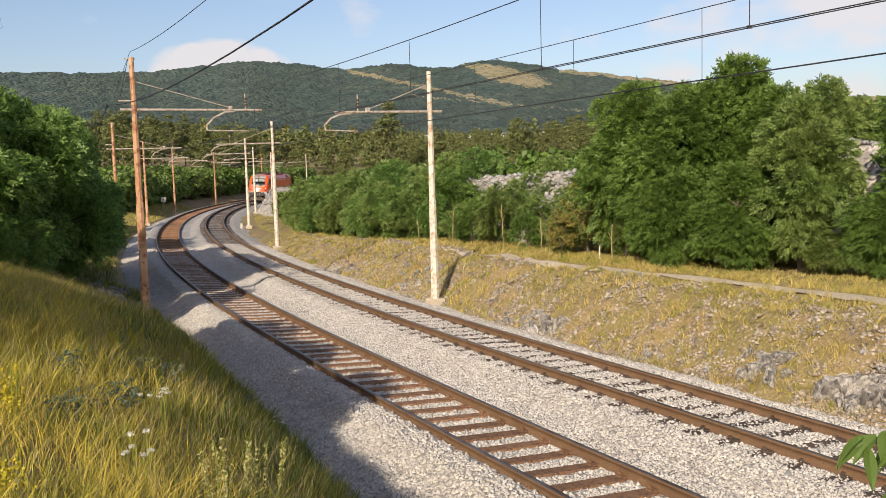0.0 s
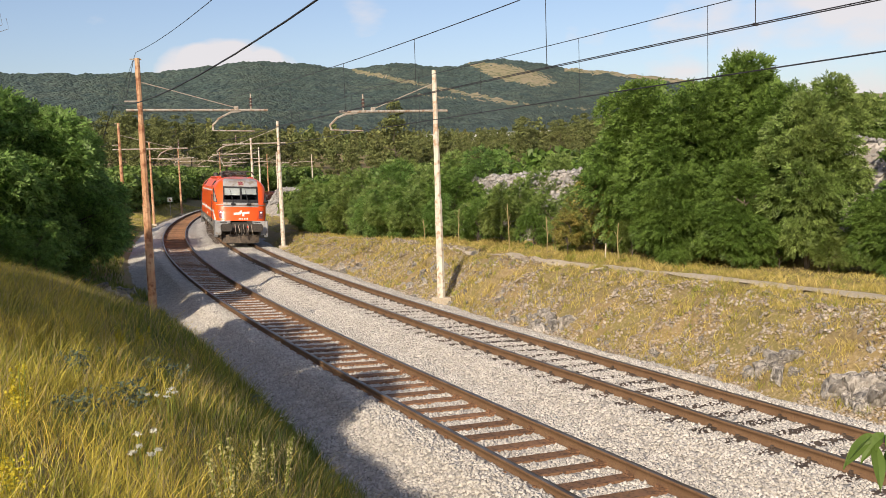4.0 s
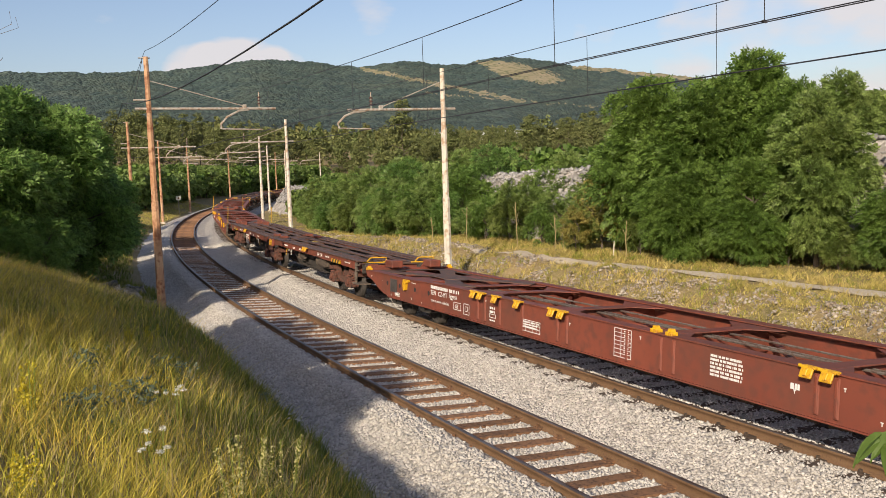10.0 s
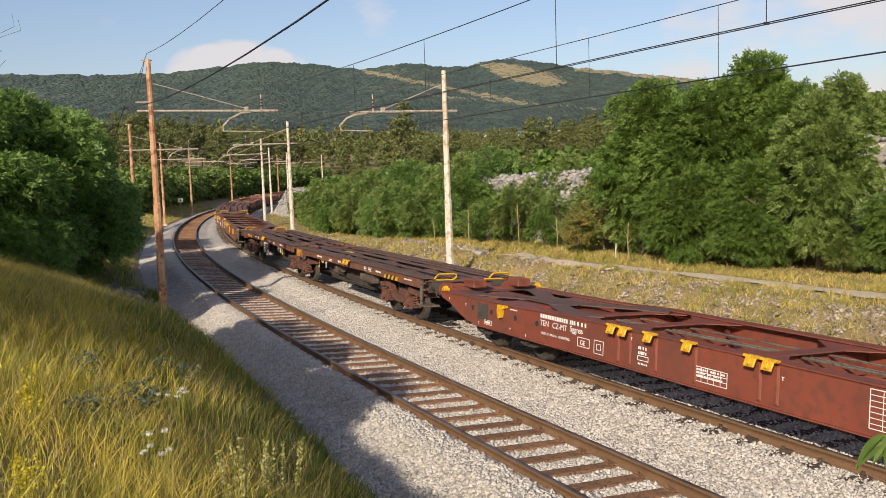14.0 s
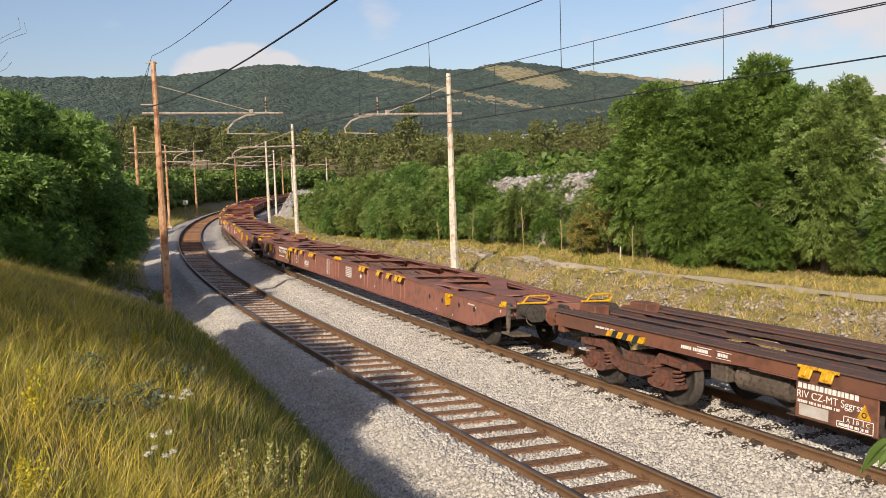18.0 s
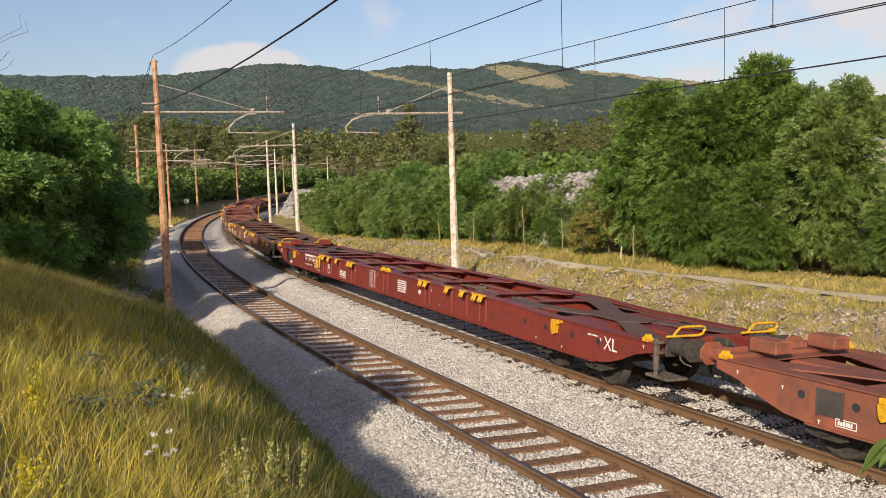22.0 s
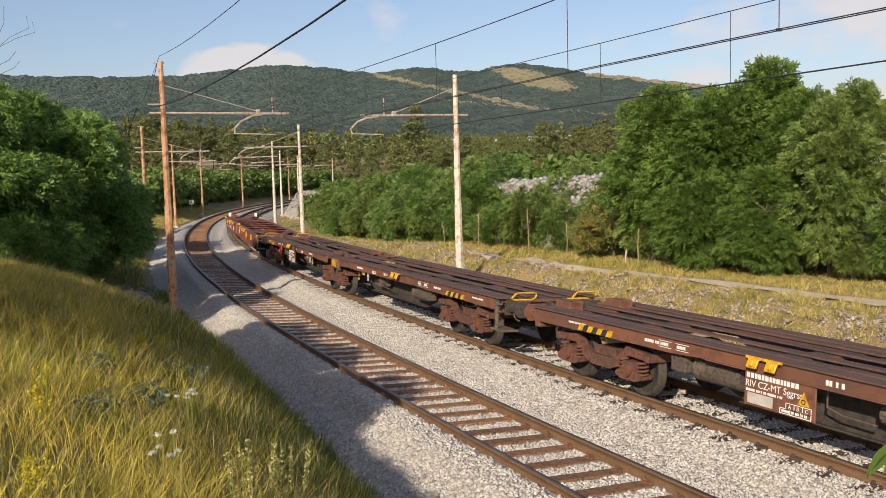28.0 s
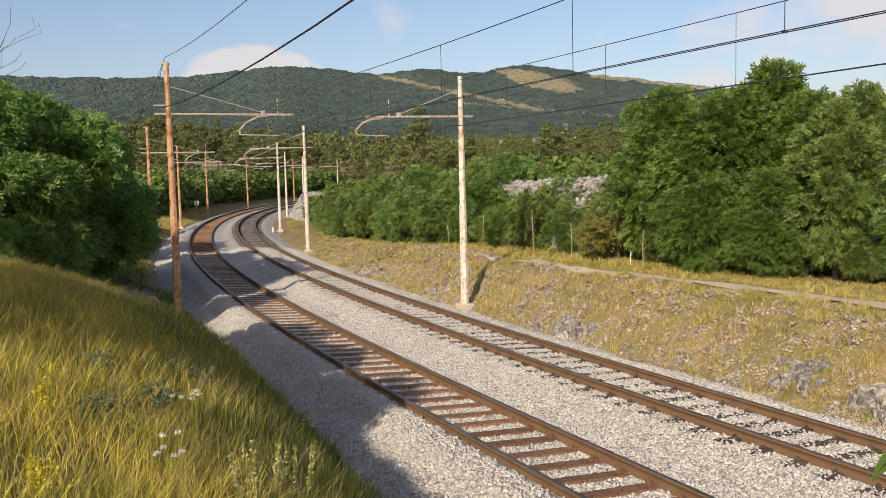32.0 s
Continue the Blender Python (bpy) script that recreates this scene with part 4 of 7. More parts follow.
def far_wood():
    r = np.random.default_rng(9)
    n = 2300
    az, d = np.radians(-40 + 80 * r.random(n)), 220 + 520 * r.random(n) ** 1.2
    x, y = d * np.sin(az), d * np.cos(az)
    s, l = line_of(x, y)
    ok = (l < -16) | (l > gap(s) + 26)
    x, y = x[ok], y[ok]
    z = land_xy(x, y)
    n = len(x)
    h = 8 + 5 * r.random(n)
    k = 130
    c = np.repeat(np.stack([x, y, z], -1), k, 0)
    hh = np.repeat(h, k)
    u = r.random(n * k)
    a = r.random(n * k) * 6.283
    w = 3.0 * (1 - u) ** 0.6 * np.sqrt(r.random(n * k))
    c[:, 0] += np.cos(a) * w
    c[:, 1] += np.sin(a) * w
    c[:, 2] += hh * (0.35 + 0.65 * u)
    q = leaves(r, c, np.full(n * k, 0.35), n * k, 1.05, 0.6, 1.7)
    ob = put("far_pine_wood", quads_mesh("far_pine_wood", q), M["needle"])
    tagged(ob, "distant olive-green pine wood below the hills", "pine wood", kind="stuff")


far_wood()


# ---- grass ----
def blades(rng, p, height, width, bend, segs=3):
    """Curved tapering blades rooted at p; three quads each."""
    n = len(p)
    a = rng.random(n) * 6.283
    side = np.stack([np.cos(a), np.sin(a), 0 * a], -1)
    b = rng.random(n) * 6.283
    lean = np.stack([np.cos(b), np.sin(b), 0 * b], -1) * (bend * (0.3 + rng.random(n)))[:, None] + np.array([0.08, 0.03, 0]) * height[:, None]
    rows = []
    for k in range(segs + 1):
        u = k / segs
        q = p + lean * u * u + np.array([0, 0, 1]) * (height * (u - 0.18 * u * u))[:, None]
        w = (width * (1 - 0.92 * u ** 1.5))[:, None] * side * 0.5
        rows.append((q - w, q + w))
    out = [np.stack([rows[k][0], rows[k][1], rows[k + 1][1], rows[k + 1][0]], 1) for k in range(segs)]
    q = np.stack(out, 1)                                # n, segs, 4, 3
    verts = np.stack([np.stack(r, 1) for r in rows], 1).reshape(-1, 3)   # n, segs + 1, 2
    base = (np.arange(n) * (segs + 1) * 2)[:, None]
    f = np.stack([np.stack([base[:, 0] + 2 * k, base[:, 0] + 2 * k + 1, base[:, 0] + 2 * k + 3, base[:, 0] + 2 * k + 2], -1) for k in range(segs)], 1)
    return verts, f.reshape(-1, 4)


grng = np.random.default_rng(21)


def meadow(name, n, s0, s1, l0, l1, h0, h1, w, bend, material, label, power=1.0, where=None):
    ss = s0 + (s1 - s0) * grng.random(n) ** power
    ll = l0 + (l1 - l0) * grng.random(n)
    if where is not None:
        k = where(ss, ll)
        ss, ll = ss[k], ll[k]
    p = on(ss, ll)
    p[:, 2] = land(ss, ll) - 0.02
    m = len(ss)
    h = (h0 + (h1 - h0) * grng.random(m)) * (0.75 + 0.35 * wobble(ss, ll, 0.7, 3))
    far = np.clip(np.hypot(p[:, 0], p[:, 1]) / 7, 1, 3.5)
    v, f = blades(grng, p, h, w * far * (0.6 + 0.8 * grng.random(m)), bend * h)
    return tagged(put(name, poly_mesh(name, v, f), material), label, "grass", kind="stuff")


def bank_side(lo, hi, grow):
    """Thins the grass from lat lo to lat hi."""
    return lambda s, l: grng.random(len(s)) < (1 - (1 - grow) * smooth(l, lo, hi)) * np.clip(0.75 + 0.9 * wobble(s, l, 1.7, 8), 0.15, 1)


def off_path(lo, k=None, at_least=0.0):
    """Keeps clear of the ballast and the path."""
    def keep(s, l):
        r = l - gap(s)
        ok = (r > lo) & (abs(r - path_mid(s)) > 0.42 * (1 - 0.75 * smooth(s, 12, 19)))
        if k is not None:
            ok &= wobble(s, l, k, 6) + 0.5 * (grng.random(len(s)) - 0.5) > at_least - 0.25 * (r > 4)
        return ok
    return keep


def tufts(name, n, per, s0, s1, r0, r1, h0, h1, w, material, label, k, lo, seed):
    """Clumps of arching blades on the right-hand bank."""
    s = s0 + (s1 - s0) * grng.random(n) ** 1.3
    r = r0 + (r1 - r0) * grng.random(n)
    ok = (wobble(s, r, k, seed) + 0.7 * (grng.random(n) - 0.5) > lo) & (abs(r - path_mid(s)) > 0.5)
    s, r = s[ok], r[ok]
    size = 0.5 + 0.8 * grng.random(len(s))
    ss, ll = np.repeat(s, per) + grng.normal(size=len(s) * per) * 0.05, np.repeat(r + gap(s), per) + grng.normal(size=len(s) * per) * 0.05
    p = on(ss, ll)
    p[:, 2] = land(ss, ll) - 0.02
    h = np.repeat(size, per) * (h0 + (h1 - h0) * grng.random(len(ss)))
    far = np.clip(np.hypot(p[:, 0], p[:, 1]) / 9, 1, 3.5)
    v, f = blades(grng, p, h, w * far * (0.6 + 0.8 * grng.random(len(ss))), 0.9 * h)
    return tagged(put(name, poly_mesh(name, v, f), material), label, "grass", kind="stuff")


# green outnumbers gold down the slope, partly its shade put into the colour
meadow("golden_grass", 165000, -11.5, 21, -10.5, -3.1, 0.30, 0.62, 0.0065, 0.6, M["gold"], "tall golden grass leaning over the bank", 1.35, bank_side(-6.4, -4.6, 0.16))
meadow("green_grass", 135000, -11.5, 24, -11, -2.5, 0.22, 0.48, 0.0065, 0.45, M["green_blade"], "green grass growing through the golden grass", 1.25, lambda s, l: grng.random(len(s)) < np.clip(0.5 + 0.6 * smooth(l, -6.4, -4.6) - 0.8 * wobble(s, l, 1.7, 8), 0.15, 1))
meadow("foot_grass", 16000, -11.5, 22, -3.9, -2.45, 0.2, 0.45, 0.010, 0.45, M["green_blade"], "green grass along the foot of the bank", 1.2)
meadow("straw_grass", 12000, -11.5, 18, -10, -3.4, 0.42, 0.75, 0.0045, 0.4, M["straw"], "dry straw-coloured grass stems with seed heads", 1.5)
meadow("rear_grass", 16000, -34, -11.5, -15, -2.6, 0.3, 0.7, 0.014, 0.6, M["gold"], "golden grass on the bank behind")
meadow("shade_grass", 22000, 14, 60, -14, -3.2, 0.2, 0.5, 0.008, 0.4, M["green_blade"], "green grass under the trees", 1.0)
meadow("bank_grass", 60000, -14, 45, 5.6, 13.5, 0.05, 0.16, 0.007, 0.9, M["blade_dry"], "short dry grass on the far bank", 1.3, off_path(2.2, 0.9, -0.35))
meadow("bank_green", 24000, -14, 45, 6.2, 13.5, 0.05, 0.16, 0.007, 0.8, M["blade"], "short green grass on the far bank", 1.3, off_path(2.4, 0.6, 0.05))
meadow("verge_grass", 56000, -14, 85, 6.4, 14.5, 0.04, 0.13, 0.007, 0.8, M["blade_dry"], "short yellow grass beside the path", 1.25, off_path(3.6))
meadow("verge_green", 46000, -14, 85, 6.4, 14.5, 0.04, 0.13, 0.007, 0.8, M["blade"], "short yellow-green grass beside the path", 1.25, off_path(3.5))
meadow("far_grass", 26000, 30, 112, -9.5, -3.0, 0.1, 0.3, 0.008, 0.6, M["blade_dry"], "dry grass along the outside of the curve")
meadow("far_green", 22000, 30, 112, -9.5, -3.0, 0.1, 0.35, 0.008, 0.6, M["blade"], "green grass along the outside of the curve")
tufts("dry_tufts", 5200, 13, -14, 42, 2.2, 7.5, 0.12, 0.30, 0.007, M["blade_dry"], "tufts of dry tan grass among the stones", 1.1, -0.25, 9)
tufts("green_tufts", 3000, 13, -14, 42, 2.2, 7.5, 0.10, 0.26, 0.007, M["blade"], "tufts of olive-green grass among the stones", 0.8, 0.0, 12)


# ---- single flowers and herbs in the meadow ----
def flower(name, x, y, kind, label):
    r = np.random.default_rng(int(abs(x * 97 + y * 31)))
    z = float(land_xy(x, y)[0])
    t = thing(name, label, "wild flower", "wild flowers")
    t.matrix_basis = pose(x, y, z) @ Matrix.Diagonal((*([{'yellow': 0.62, 'umbel': 0.55, 'sage': 0.6, 'spike': 0.62}[kind]] * 3), 1))
    if kind == "sage":
        m = 260
        c = np.stack([r.normal(size=m) * 0.16, r.normal(size=m) * 0.16, 0.1 + 0.4 * r.random(m)], -1)
        put("leaves", quads_mesh("leaves", leaves(r, c, np.full(m, 0.02), m, 0.07, 1, 2.2)), M["sage"], t)
        part("stem", rod(B(), (0, 0, 0), (0, 0, 0.45), 0.006, n=5), M["green_blade"], t)
        return t
    # spread, lowest, tallest, blossoms on a stem, blossom size, material, name of the head
    wide, h0, h1, m, size, colour, head = {"spike": (0.12, 0.75, 0.3, 90, 0.028, "cream", "flower_spike"), "umbel": (0.17, 0.55, 0.25, 60, 0.022, "petal_white", "umbel"),
                                           "yellow": (0.1, 0.55, 0.3, 150, 0.026, "petal_yellow", "flower_head")}[kind]
    for k in range({"spike": 5, "umbel": 6, "yellow": 4}[kind]):
        ax, ay, h = r.normal() * wide, r.normal() * wide, h0 + h1 * r.random()
        stem = part("stem", rod(B(), (ax * 0.3, ay * 0.3, 0), (ax, ay, h), 0.006, n=5), M["green_blade"], t)
        u = r.random(m)
        if kind == "umbel":
            c = np.stack([ax + r.normal(size=m) * 0.02, ay + r.normal(size=m) * 0.02, h + r.normal(size=m) * 0.01], -1)
        else:
            w = 0.013 if kind == "spike" else 0.07 * (1 - u)
            v = 0.45 + 0.55 * u
            c = np.stack([ax * (0.3 + 0.7 * v) + r.normal(size=m) * w, ay * (0.3 + 0.7 * v) + r.normal(size=m) * w, h * v], -1)
        blossom = put(head, quads_mesh(head, leaves(r, c, np.full(m, 0.008), m, size, 0.5 if kind == "umbel" else 1, 1.2)), M[colour], stem)
        blossom["kind"] = "stuff"
    return t


for x, y, kind, label in ((-2.5, 5.45, "yellow", "yellow flowering herb in the tall grass"), (-2.03, 4.26, "yellow", "yellow flowering herb in the tall grass"),
                          (-3.72, 10.88, "yellow", "yellow flowering herb low on the bank"), (-3.78, 11.77, "yellow", "yellow flowering herb low on the bank"),
                          (-2.19, 7.47, "umbel", "white flowering umbels in the tall grass"), (-1.6, 5.03, "umbel", "white flowering umbels in the tall grass"),
                          (-1.22, 5.96, "spike", "cream flower spikes in the golden grass"), (-1.1, 6.22, "spike", "cream flower spikes in the golden grass"),
                          (-1.1, 4.86, "spike", "cream flower spikes in the golden grass"), (-2.1, 13.2, "umbel", "small white flowers at the foot of the bank"),
                          (-3.17, 10.17, "sage", "grey-green leafy herb in the grass"), (-3.42, 8.64, "sage", "grey-green leafy herb in the grass"),
                          (-2.65, 6.65, "sage", "grey-green leafy herb in the grass"), (-2.97, 10.27, "sage", "grey-green leafy herb in the grass"),
                          (-2.6, 13.4, "sage", "grey-green leafy herb at the foot of the bank"), (-2.57, 7.62, "sage", "grey-green leafy herb in the grass")):
    flower("wild_flower", x, y, kind, label)


# ---- shrub tip and a dead branch on the bank ----
def near_twig():
    t = thing("shrub", "green leafy shrub tip at the top of the bank", "shrub")
    r = np.random.default_rng(2)
    x, y = 1.13, 2.0
    z0 = float(land_xy(x, y)[0])
    t.matrix_basis = pose(x, y, z0)
    h = 3.5 - z0
    bm = B()
    pipe(bm, [(0.45, 0.1, -0.1), (0.28, 0.04, h * 0.5), (0.12, 0.02, h - 0.25), (0.03, 0.0, h - 0.12), (-0.05, 0.0, h - 0.09)], 0.007)
    part("stem", bm, M["bark"], t)
    for k in range(26):
        a = math.pi + r.uniform(-1.5, 1.5)
        if k < 11:
            p0 = Vector((-0.09 + 0.014 * k, r.uniform(-0.04, 0.04), h - 0.10 + r.uniform(-0.05, 0.04)))
        elif k < 17:
            p0 = Vector((r.uniform(0.03, 0.10), r.uniform(-0.05, 0.05), h - r.uniform(0.20, 0.30)))
        else:
            p0 = Vector((r.uniform(0.10, 0.24), r.uniform(-0.08, 0.08), h - r.uniform(0.02, 0.40)))
        dr = Vector((math.cos(a), math.sin(a) * 0.5, r.uniform(-0.45, 0.35))).normalized()
        sd = dr.cross(Vector((r.normal() * 0.35, -0.8 + r.normal() * 0.3, 0.7))).normalized()
        Lf, wf = r.uniform(0.055, 0.075), r.uniform(0.030, 0.040)
        bm = B()
        rows = []
        for i in range(6):
            v = i / 5
            c = p0 + dr * (Lf * v) - Vector((0, 0, 0.05 * v * v))
            ww = wf * math.sin(math.pi * (0.08 + 0.9 * v)) * 0.5
            rows.append([c - sd * ww + Vector((0, 0, 0.008)), c, c + sd * ww + Vector((0, 0, 0.008))])
        loft(bm, rows, closed=False, caps=False)
        part("leaf", bm, M["leaf"], t)
    return t


def dead_branch():
    t = thing("dead_tree", "thin dead tree with bare twigs above the bank", "tree")
    r = np.random.default_rng(7)
    x, y = -8.75, 15.2
    z0 = float(land_xy(x, y)[0])
    t.matrix_basis = pose(x, y, z0)
    part("trunk", pipe(B(), [(0, 0, -0.2), (0.1, 0, 1.5), (0.35, 0.1, 2.8), (0.9, 0.1, 3.6)], 0.04), M["bark"], t)
    for k in range(9):
        a = Vector((0.5 + 0.1 * k, 0.1, 3.0 + 0.1 * k))
        b = a + Vector((r.uniform(0.35, 0.9), r.uniform(-0.3, 0.3), r.uniform(0.1, 0.7)))
        m = a.lerp(b, 0.55) + Vector((0, 0, r.uniform(-0.1, 0.12)))
        part("twig", pipe(B(), [a, m, b, b + Vector((r.uniform(-0.05, 0.2), 0, r.uniform(0.1, 0.3)))], 0.004, 5), M["bark"], t)
    return t


near_twig()
dead_branch()


# ---- small signs and stakes along the line ----
def warning_sign():
    s, lat = 91.8, -3.35
    x, y, _ = (float(a) for a in on(s, lat))
    z = float(land_xy(x, y)[0])
    t = thing("track_sign", "small white square sign on a post beside the track", "sign")
    t.matrix_basis = pose(x, y, z, 0, 0, math.degrees(math.atan2(x, y)) * -1)
    part("post", rod(B(), (0, 0, -0.2), (0, 0, 2.0), 0.035, n=8), M["galv"], t)
    part("plate", box(B(), (0, -0.05, 1.85), (0.55, 0.02, 0.5), bevel=0.006), M["petal_white"], t, "white square plate")
    part("mark", prism_mark(), M["rail_side"], t, "dark triangular mark")
    return t


def prism_mark():
    bm = B()
    vs = [bm.verts.new((x, y, z)) for y in (-0.066, -0.060) for x, z in ((-0.12, 1.73), (0.12, 1.73), (0.0, 1.97))]
    for f in ((0, 1, 2), (5, 4, 3), (0, 3, 4, 1), (1, 4, 5, 2), (2, 5, 3, 0)):
        bm.faces.new([vs[i] for i in f])
    return bm


def stake(s, lat, h, wide, label):
    x, y, _ = (float(a) for a in on(s, lat))
    t = thing("stake", label, "stake", "stakes beside the line")
    t.matrix_basis = pose(x, y, float(land_xy(x, y)[0]), 2, 3, 20)
    part("shaft", box(B(), (0, 0, h / 2 - 0.1), (wide, wide, h + 0.2), bevel=0.01), M["pole_white"], t)
    part("cap", box(B(), (0, 0, h + 0.01), (wide * 0.8, wide * 0.8, 0.02), bevel=0.005), M["petal_white"], t)


warning_sign()
stake(10.8, float(gap(10.8)) + 6.9, 0.5, 0.035, "pale weathered wooden stake beside the path")
stake(62.4, float(gap(62)) + 2.1, 0.5, 0.16, "short white marker stone beside the far track")


# ---- wooded hills, far behind ----
def hills():
    az = np.radians(np.linspace(-50, 50, 640))
    ds = np.linspace(650, 3500, 120)
    A, D = np.meshgrid(az, ds, indexing="ij")
    deg = np.degrees(A)
    crest = 6.0 + 0.72 * np.exp(-((deg + 9.5) / 4.8) ** 2) + 0.45 * np.exp(-((deg + 0.9) / 1.8) ** 2) + 0.5 * np.exp(-((deg - 5.5) / 2.8) ** 2) - 2.9 * smooth(deg, 5, 30) \
        + 0.05 * wobble(deg, deg * 0, 1.3)
    u = np.clip((D - 650) / (3000 - 650), 0, 1)
    el = 1.9 + (crest - 1.9) * (0.35 * u + 0.65 * u**1.6) + 0.16 * wobble(deg, D / 260, 0.35, 2) * smooth(u, 0.1, 0.4) * (1 - smooth(u, 0.85, 1))
    h = EYE[2] + D * np.tan(np.radians(el)) - 0.12 * np.maximum(D - 3000, 0)
    h += 5.0 * wobble(A * 900, D / 9, 1.0, 3) * smooth(u, 0.05, 0.2)
    v = np.stack([D * np.sin(A), D * np.cos(A), h], -1).reshape(-1, 3)
    f = grid_faces(len(az), len(ds))
    me = poly_mesh("backdrop", v, f)
    fa, fe = deg.reshape(-1)[f].mean(1), el.reshape(-1)[f].mean(1)
    fd = D.reshape(-1)[f].mean(1)
    rough_edge = 0.35 * wobble(fa * 3, fe * 9, 1.0, 1) + 0.25 * wobble(fa * 11, fe * 31, 1.0, 4)
    k = (fa - 6.6) * 0.25 + (fe - 5.45)
    big = ((fa - 6.4) / 2.7) ** 2 + (k / 0.52) ** 2 < 0.9 + rough_edge
    line = 6.05 - 0.235 * (fa + 3.6)
    band = (abs(fe - line) < 0.10 + 0.16 * rough_edge) & (fa > -3.8) & (fa < 6.6)
    low = (abs(fe - (4.1 - 0.12 * (fa - 3))) < 0.02 + 0.12 * rough_edge) & (fa > 0) & (fa < 14)
    cr = np.interp(fa, np.degrees(az), crest[:, 0])
    ridge = (fe > cr - 0.22 + 0.2 * rough_edge) & (fa > 9.6) & (fa < 30)
    mead = (big | band | low | ridge) & (fd < 3050)
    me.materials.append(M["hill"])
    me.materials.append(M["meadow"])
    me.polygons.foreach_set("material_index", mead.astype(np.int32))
    ob = put("backdrop", me, [], smooth=True)
    return tagged(ob, "wooded green hills with pale clearings on the horizon", "hills", kind="structure")


hills()


# ---- vehicle paints ----
M["orange"] = mat("orange_red_gloss_paint", (0.80, 0.092, 0.008), (0.84, 0.10, 0.010), 0.3, None, 3, 0.28, bump=0.03, deep=0.003, spec=0.5)
M["roof_orange"] = mat("dusty_orange_roof_paint", (0.66, 0.075, 0.02), (0.56, 0.07, 0.03), 0.8, (0.42, 0.06, 0.03), 5, 0.45, bump=0.05, deep=0.003)
M["loco_grey"] = mat("dark_grey_gloss_paint", (0.13, 0.135, 0.14), (0.16, 0.165, 0.17), 0.7, (0.12, 0.11, 0.10), 9, 0.4, bump=0.05, deep=0.003)
M["loco_light"] = mat("silver_grey_paint", (0.30, 0.31, 0.32), (0.36, 0.36, 0.36), 0.8, (0.24, 0.20, 0.16), 4, 0.4, bump=0.04, deep=0.003, stain=((0.20, 0.13, 0.09), 0.8))
M["white"] = mat("white_vinyl", (0.78, 0.77, 0.74), (0.72, 0.71, 0.68), 1.5, None, 30, 0.45, bump=0)
M["black"] = mat("black_rubber", (0.018, 0.018, 0.02), (0.03, 0.03, 0.032), 4, None, 40, 0.7, bump=0.2, deep=0.002)
M["roofkit"] = mat("sooty_roof_equipment", (0.05, 0.048, 0.045), (0.085, 0.08, 0.072), 4, (0.12, 0.10, 0.08), 20, 0.6, 0.2, bump=0.2, deep=0.003)
M["dirt"] = mat("brake_dusted_running_gear", (0.15, 0.115, 0.085), (0.09, 0.07, 0.055), 2.5, (0.05, 0.042, 0.036), 16, 0.85, bump=0.4, deep=0.005)
M["dirt_dark"] = mat("dark_oily_running_gear", (0.045, 0.04, 0.035), (0.07, 0.058, 0.048), 2.5, (0.03, 0.027, 0.025), 16, 0.8, bump=0.4, deep=0.005)
M["wagon_red"] = mat("red_brown_wagon_paint", (0.225, 0.062, 0.036), (0.19, 0.052, 0.032), 0.7, (0.15, 0.05, 0.034), 6, 0.6, bump=0.12, deep=0.004, stain=((0.13, 0.055, 0.038), 0.9))
M["wagon_dark"] = mat("fresh_oxide_red_wagon_paint", (0.215, 0.038, 0.026), (0.19, 0.034, 0.024), 0.7, (0.15, 0.035, 0.026), 6, 0.5, bump=0.1, deep=0.004)
M["wagon_pink"] = mat("faded_pinkish_wagon_paint", (0.30, 0.135, 0.098), (0.26, 0.11, 0.08), 0.7, (0.21, 0.095, 0.07), 6, 0.75, bump=0.12, deep=0.004, stain=((0.18, 0.09, 0.065), 0.9))
M["wagon_orange"] = mat("faded_orange_brown_wagon_paint", (0.30, 0.098, 0.056), (0.25, 0.08, 0.046), 0.7, (0.19, 0.07, 0.045), 6, 0.7, bump=0.12, deep=0.004, stain=((0.15, 0.07, 0.045), 0.9))
M["wagon_brown"] = mat("dusty_brown_wagon_paint", (0.20, 0.085, 0.050), (0.165, 0.07, 0.042), 0.7, (0.12, 0.055, 0.038), 6, 0.7, bump=0.12, deep=0.004, stain=((0.11, 0.06, 0.042), 0.9))
M["deck"] = mat("worn_dirty_deck_steel", (0.085, 0.062, 0.052), (0.125, 0.075, 0.06), 1.1, (0.16, 0.07, 0.05), 9, 0.75, bump=0.2, deep=0.004)
M["yellow"] = mat("yellow_paint", (0.72, 0.42, 0.015), (0.62, 0.34, 0.012), 3, (0.45, 0.22, 0.02), 18, 0.5, bump=0.1, deep=0.002)
M["red_wheel"] = mat("red_handwheel_paint", (0.65, 0.06, 0.03), (0.5, 0.05, 0.03), 4, None, 20, 0.5, bump=0)
M["grime_plate"] = mat("dark_grimy_hatch", (0.085, 0.075, 0.068), (0.06, 0.052, 0.048), 4, None, 20, 0.7, bump=0.1, deep=0.002)
M["pipe_grey"] = mat("weathered_grey_pipe", (0.17, 0.145, 0.125), (0.13, 0.10, 0.085), 2, (0.10, 0.06, 0.045), 12, 0.65, 0.15, bump=0.1, deep=0.002)
M["plate_pale"] = mat("pale_plate", (0.52, 0.49, 0.45), (0.42, 0.38, 0.34), 5, None, 20, 0.6, bump=0)
M["bogie_brown"] = mat("red_brown_dirty_bogie", (0.17, 0.065, 0.042), (0.11, 0.055, 0.04), 2.2, (0.06, 0.04, 0.032), 14, 0.8, bump=0.3, deep=0.004)
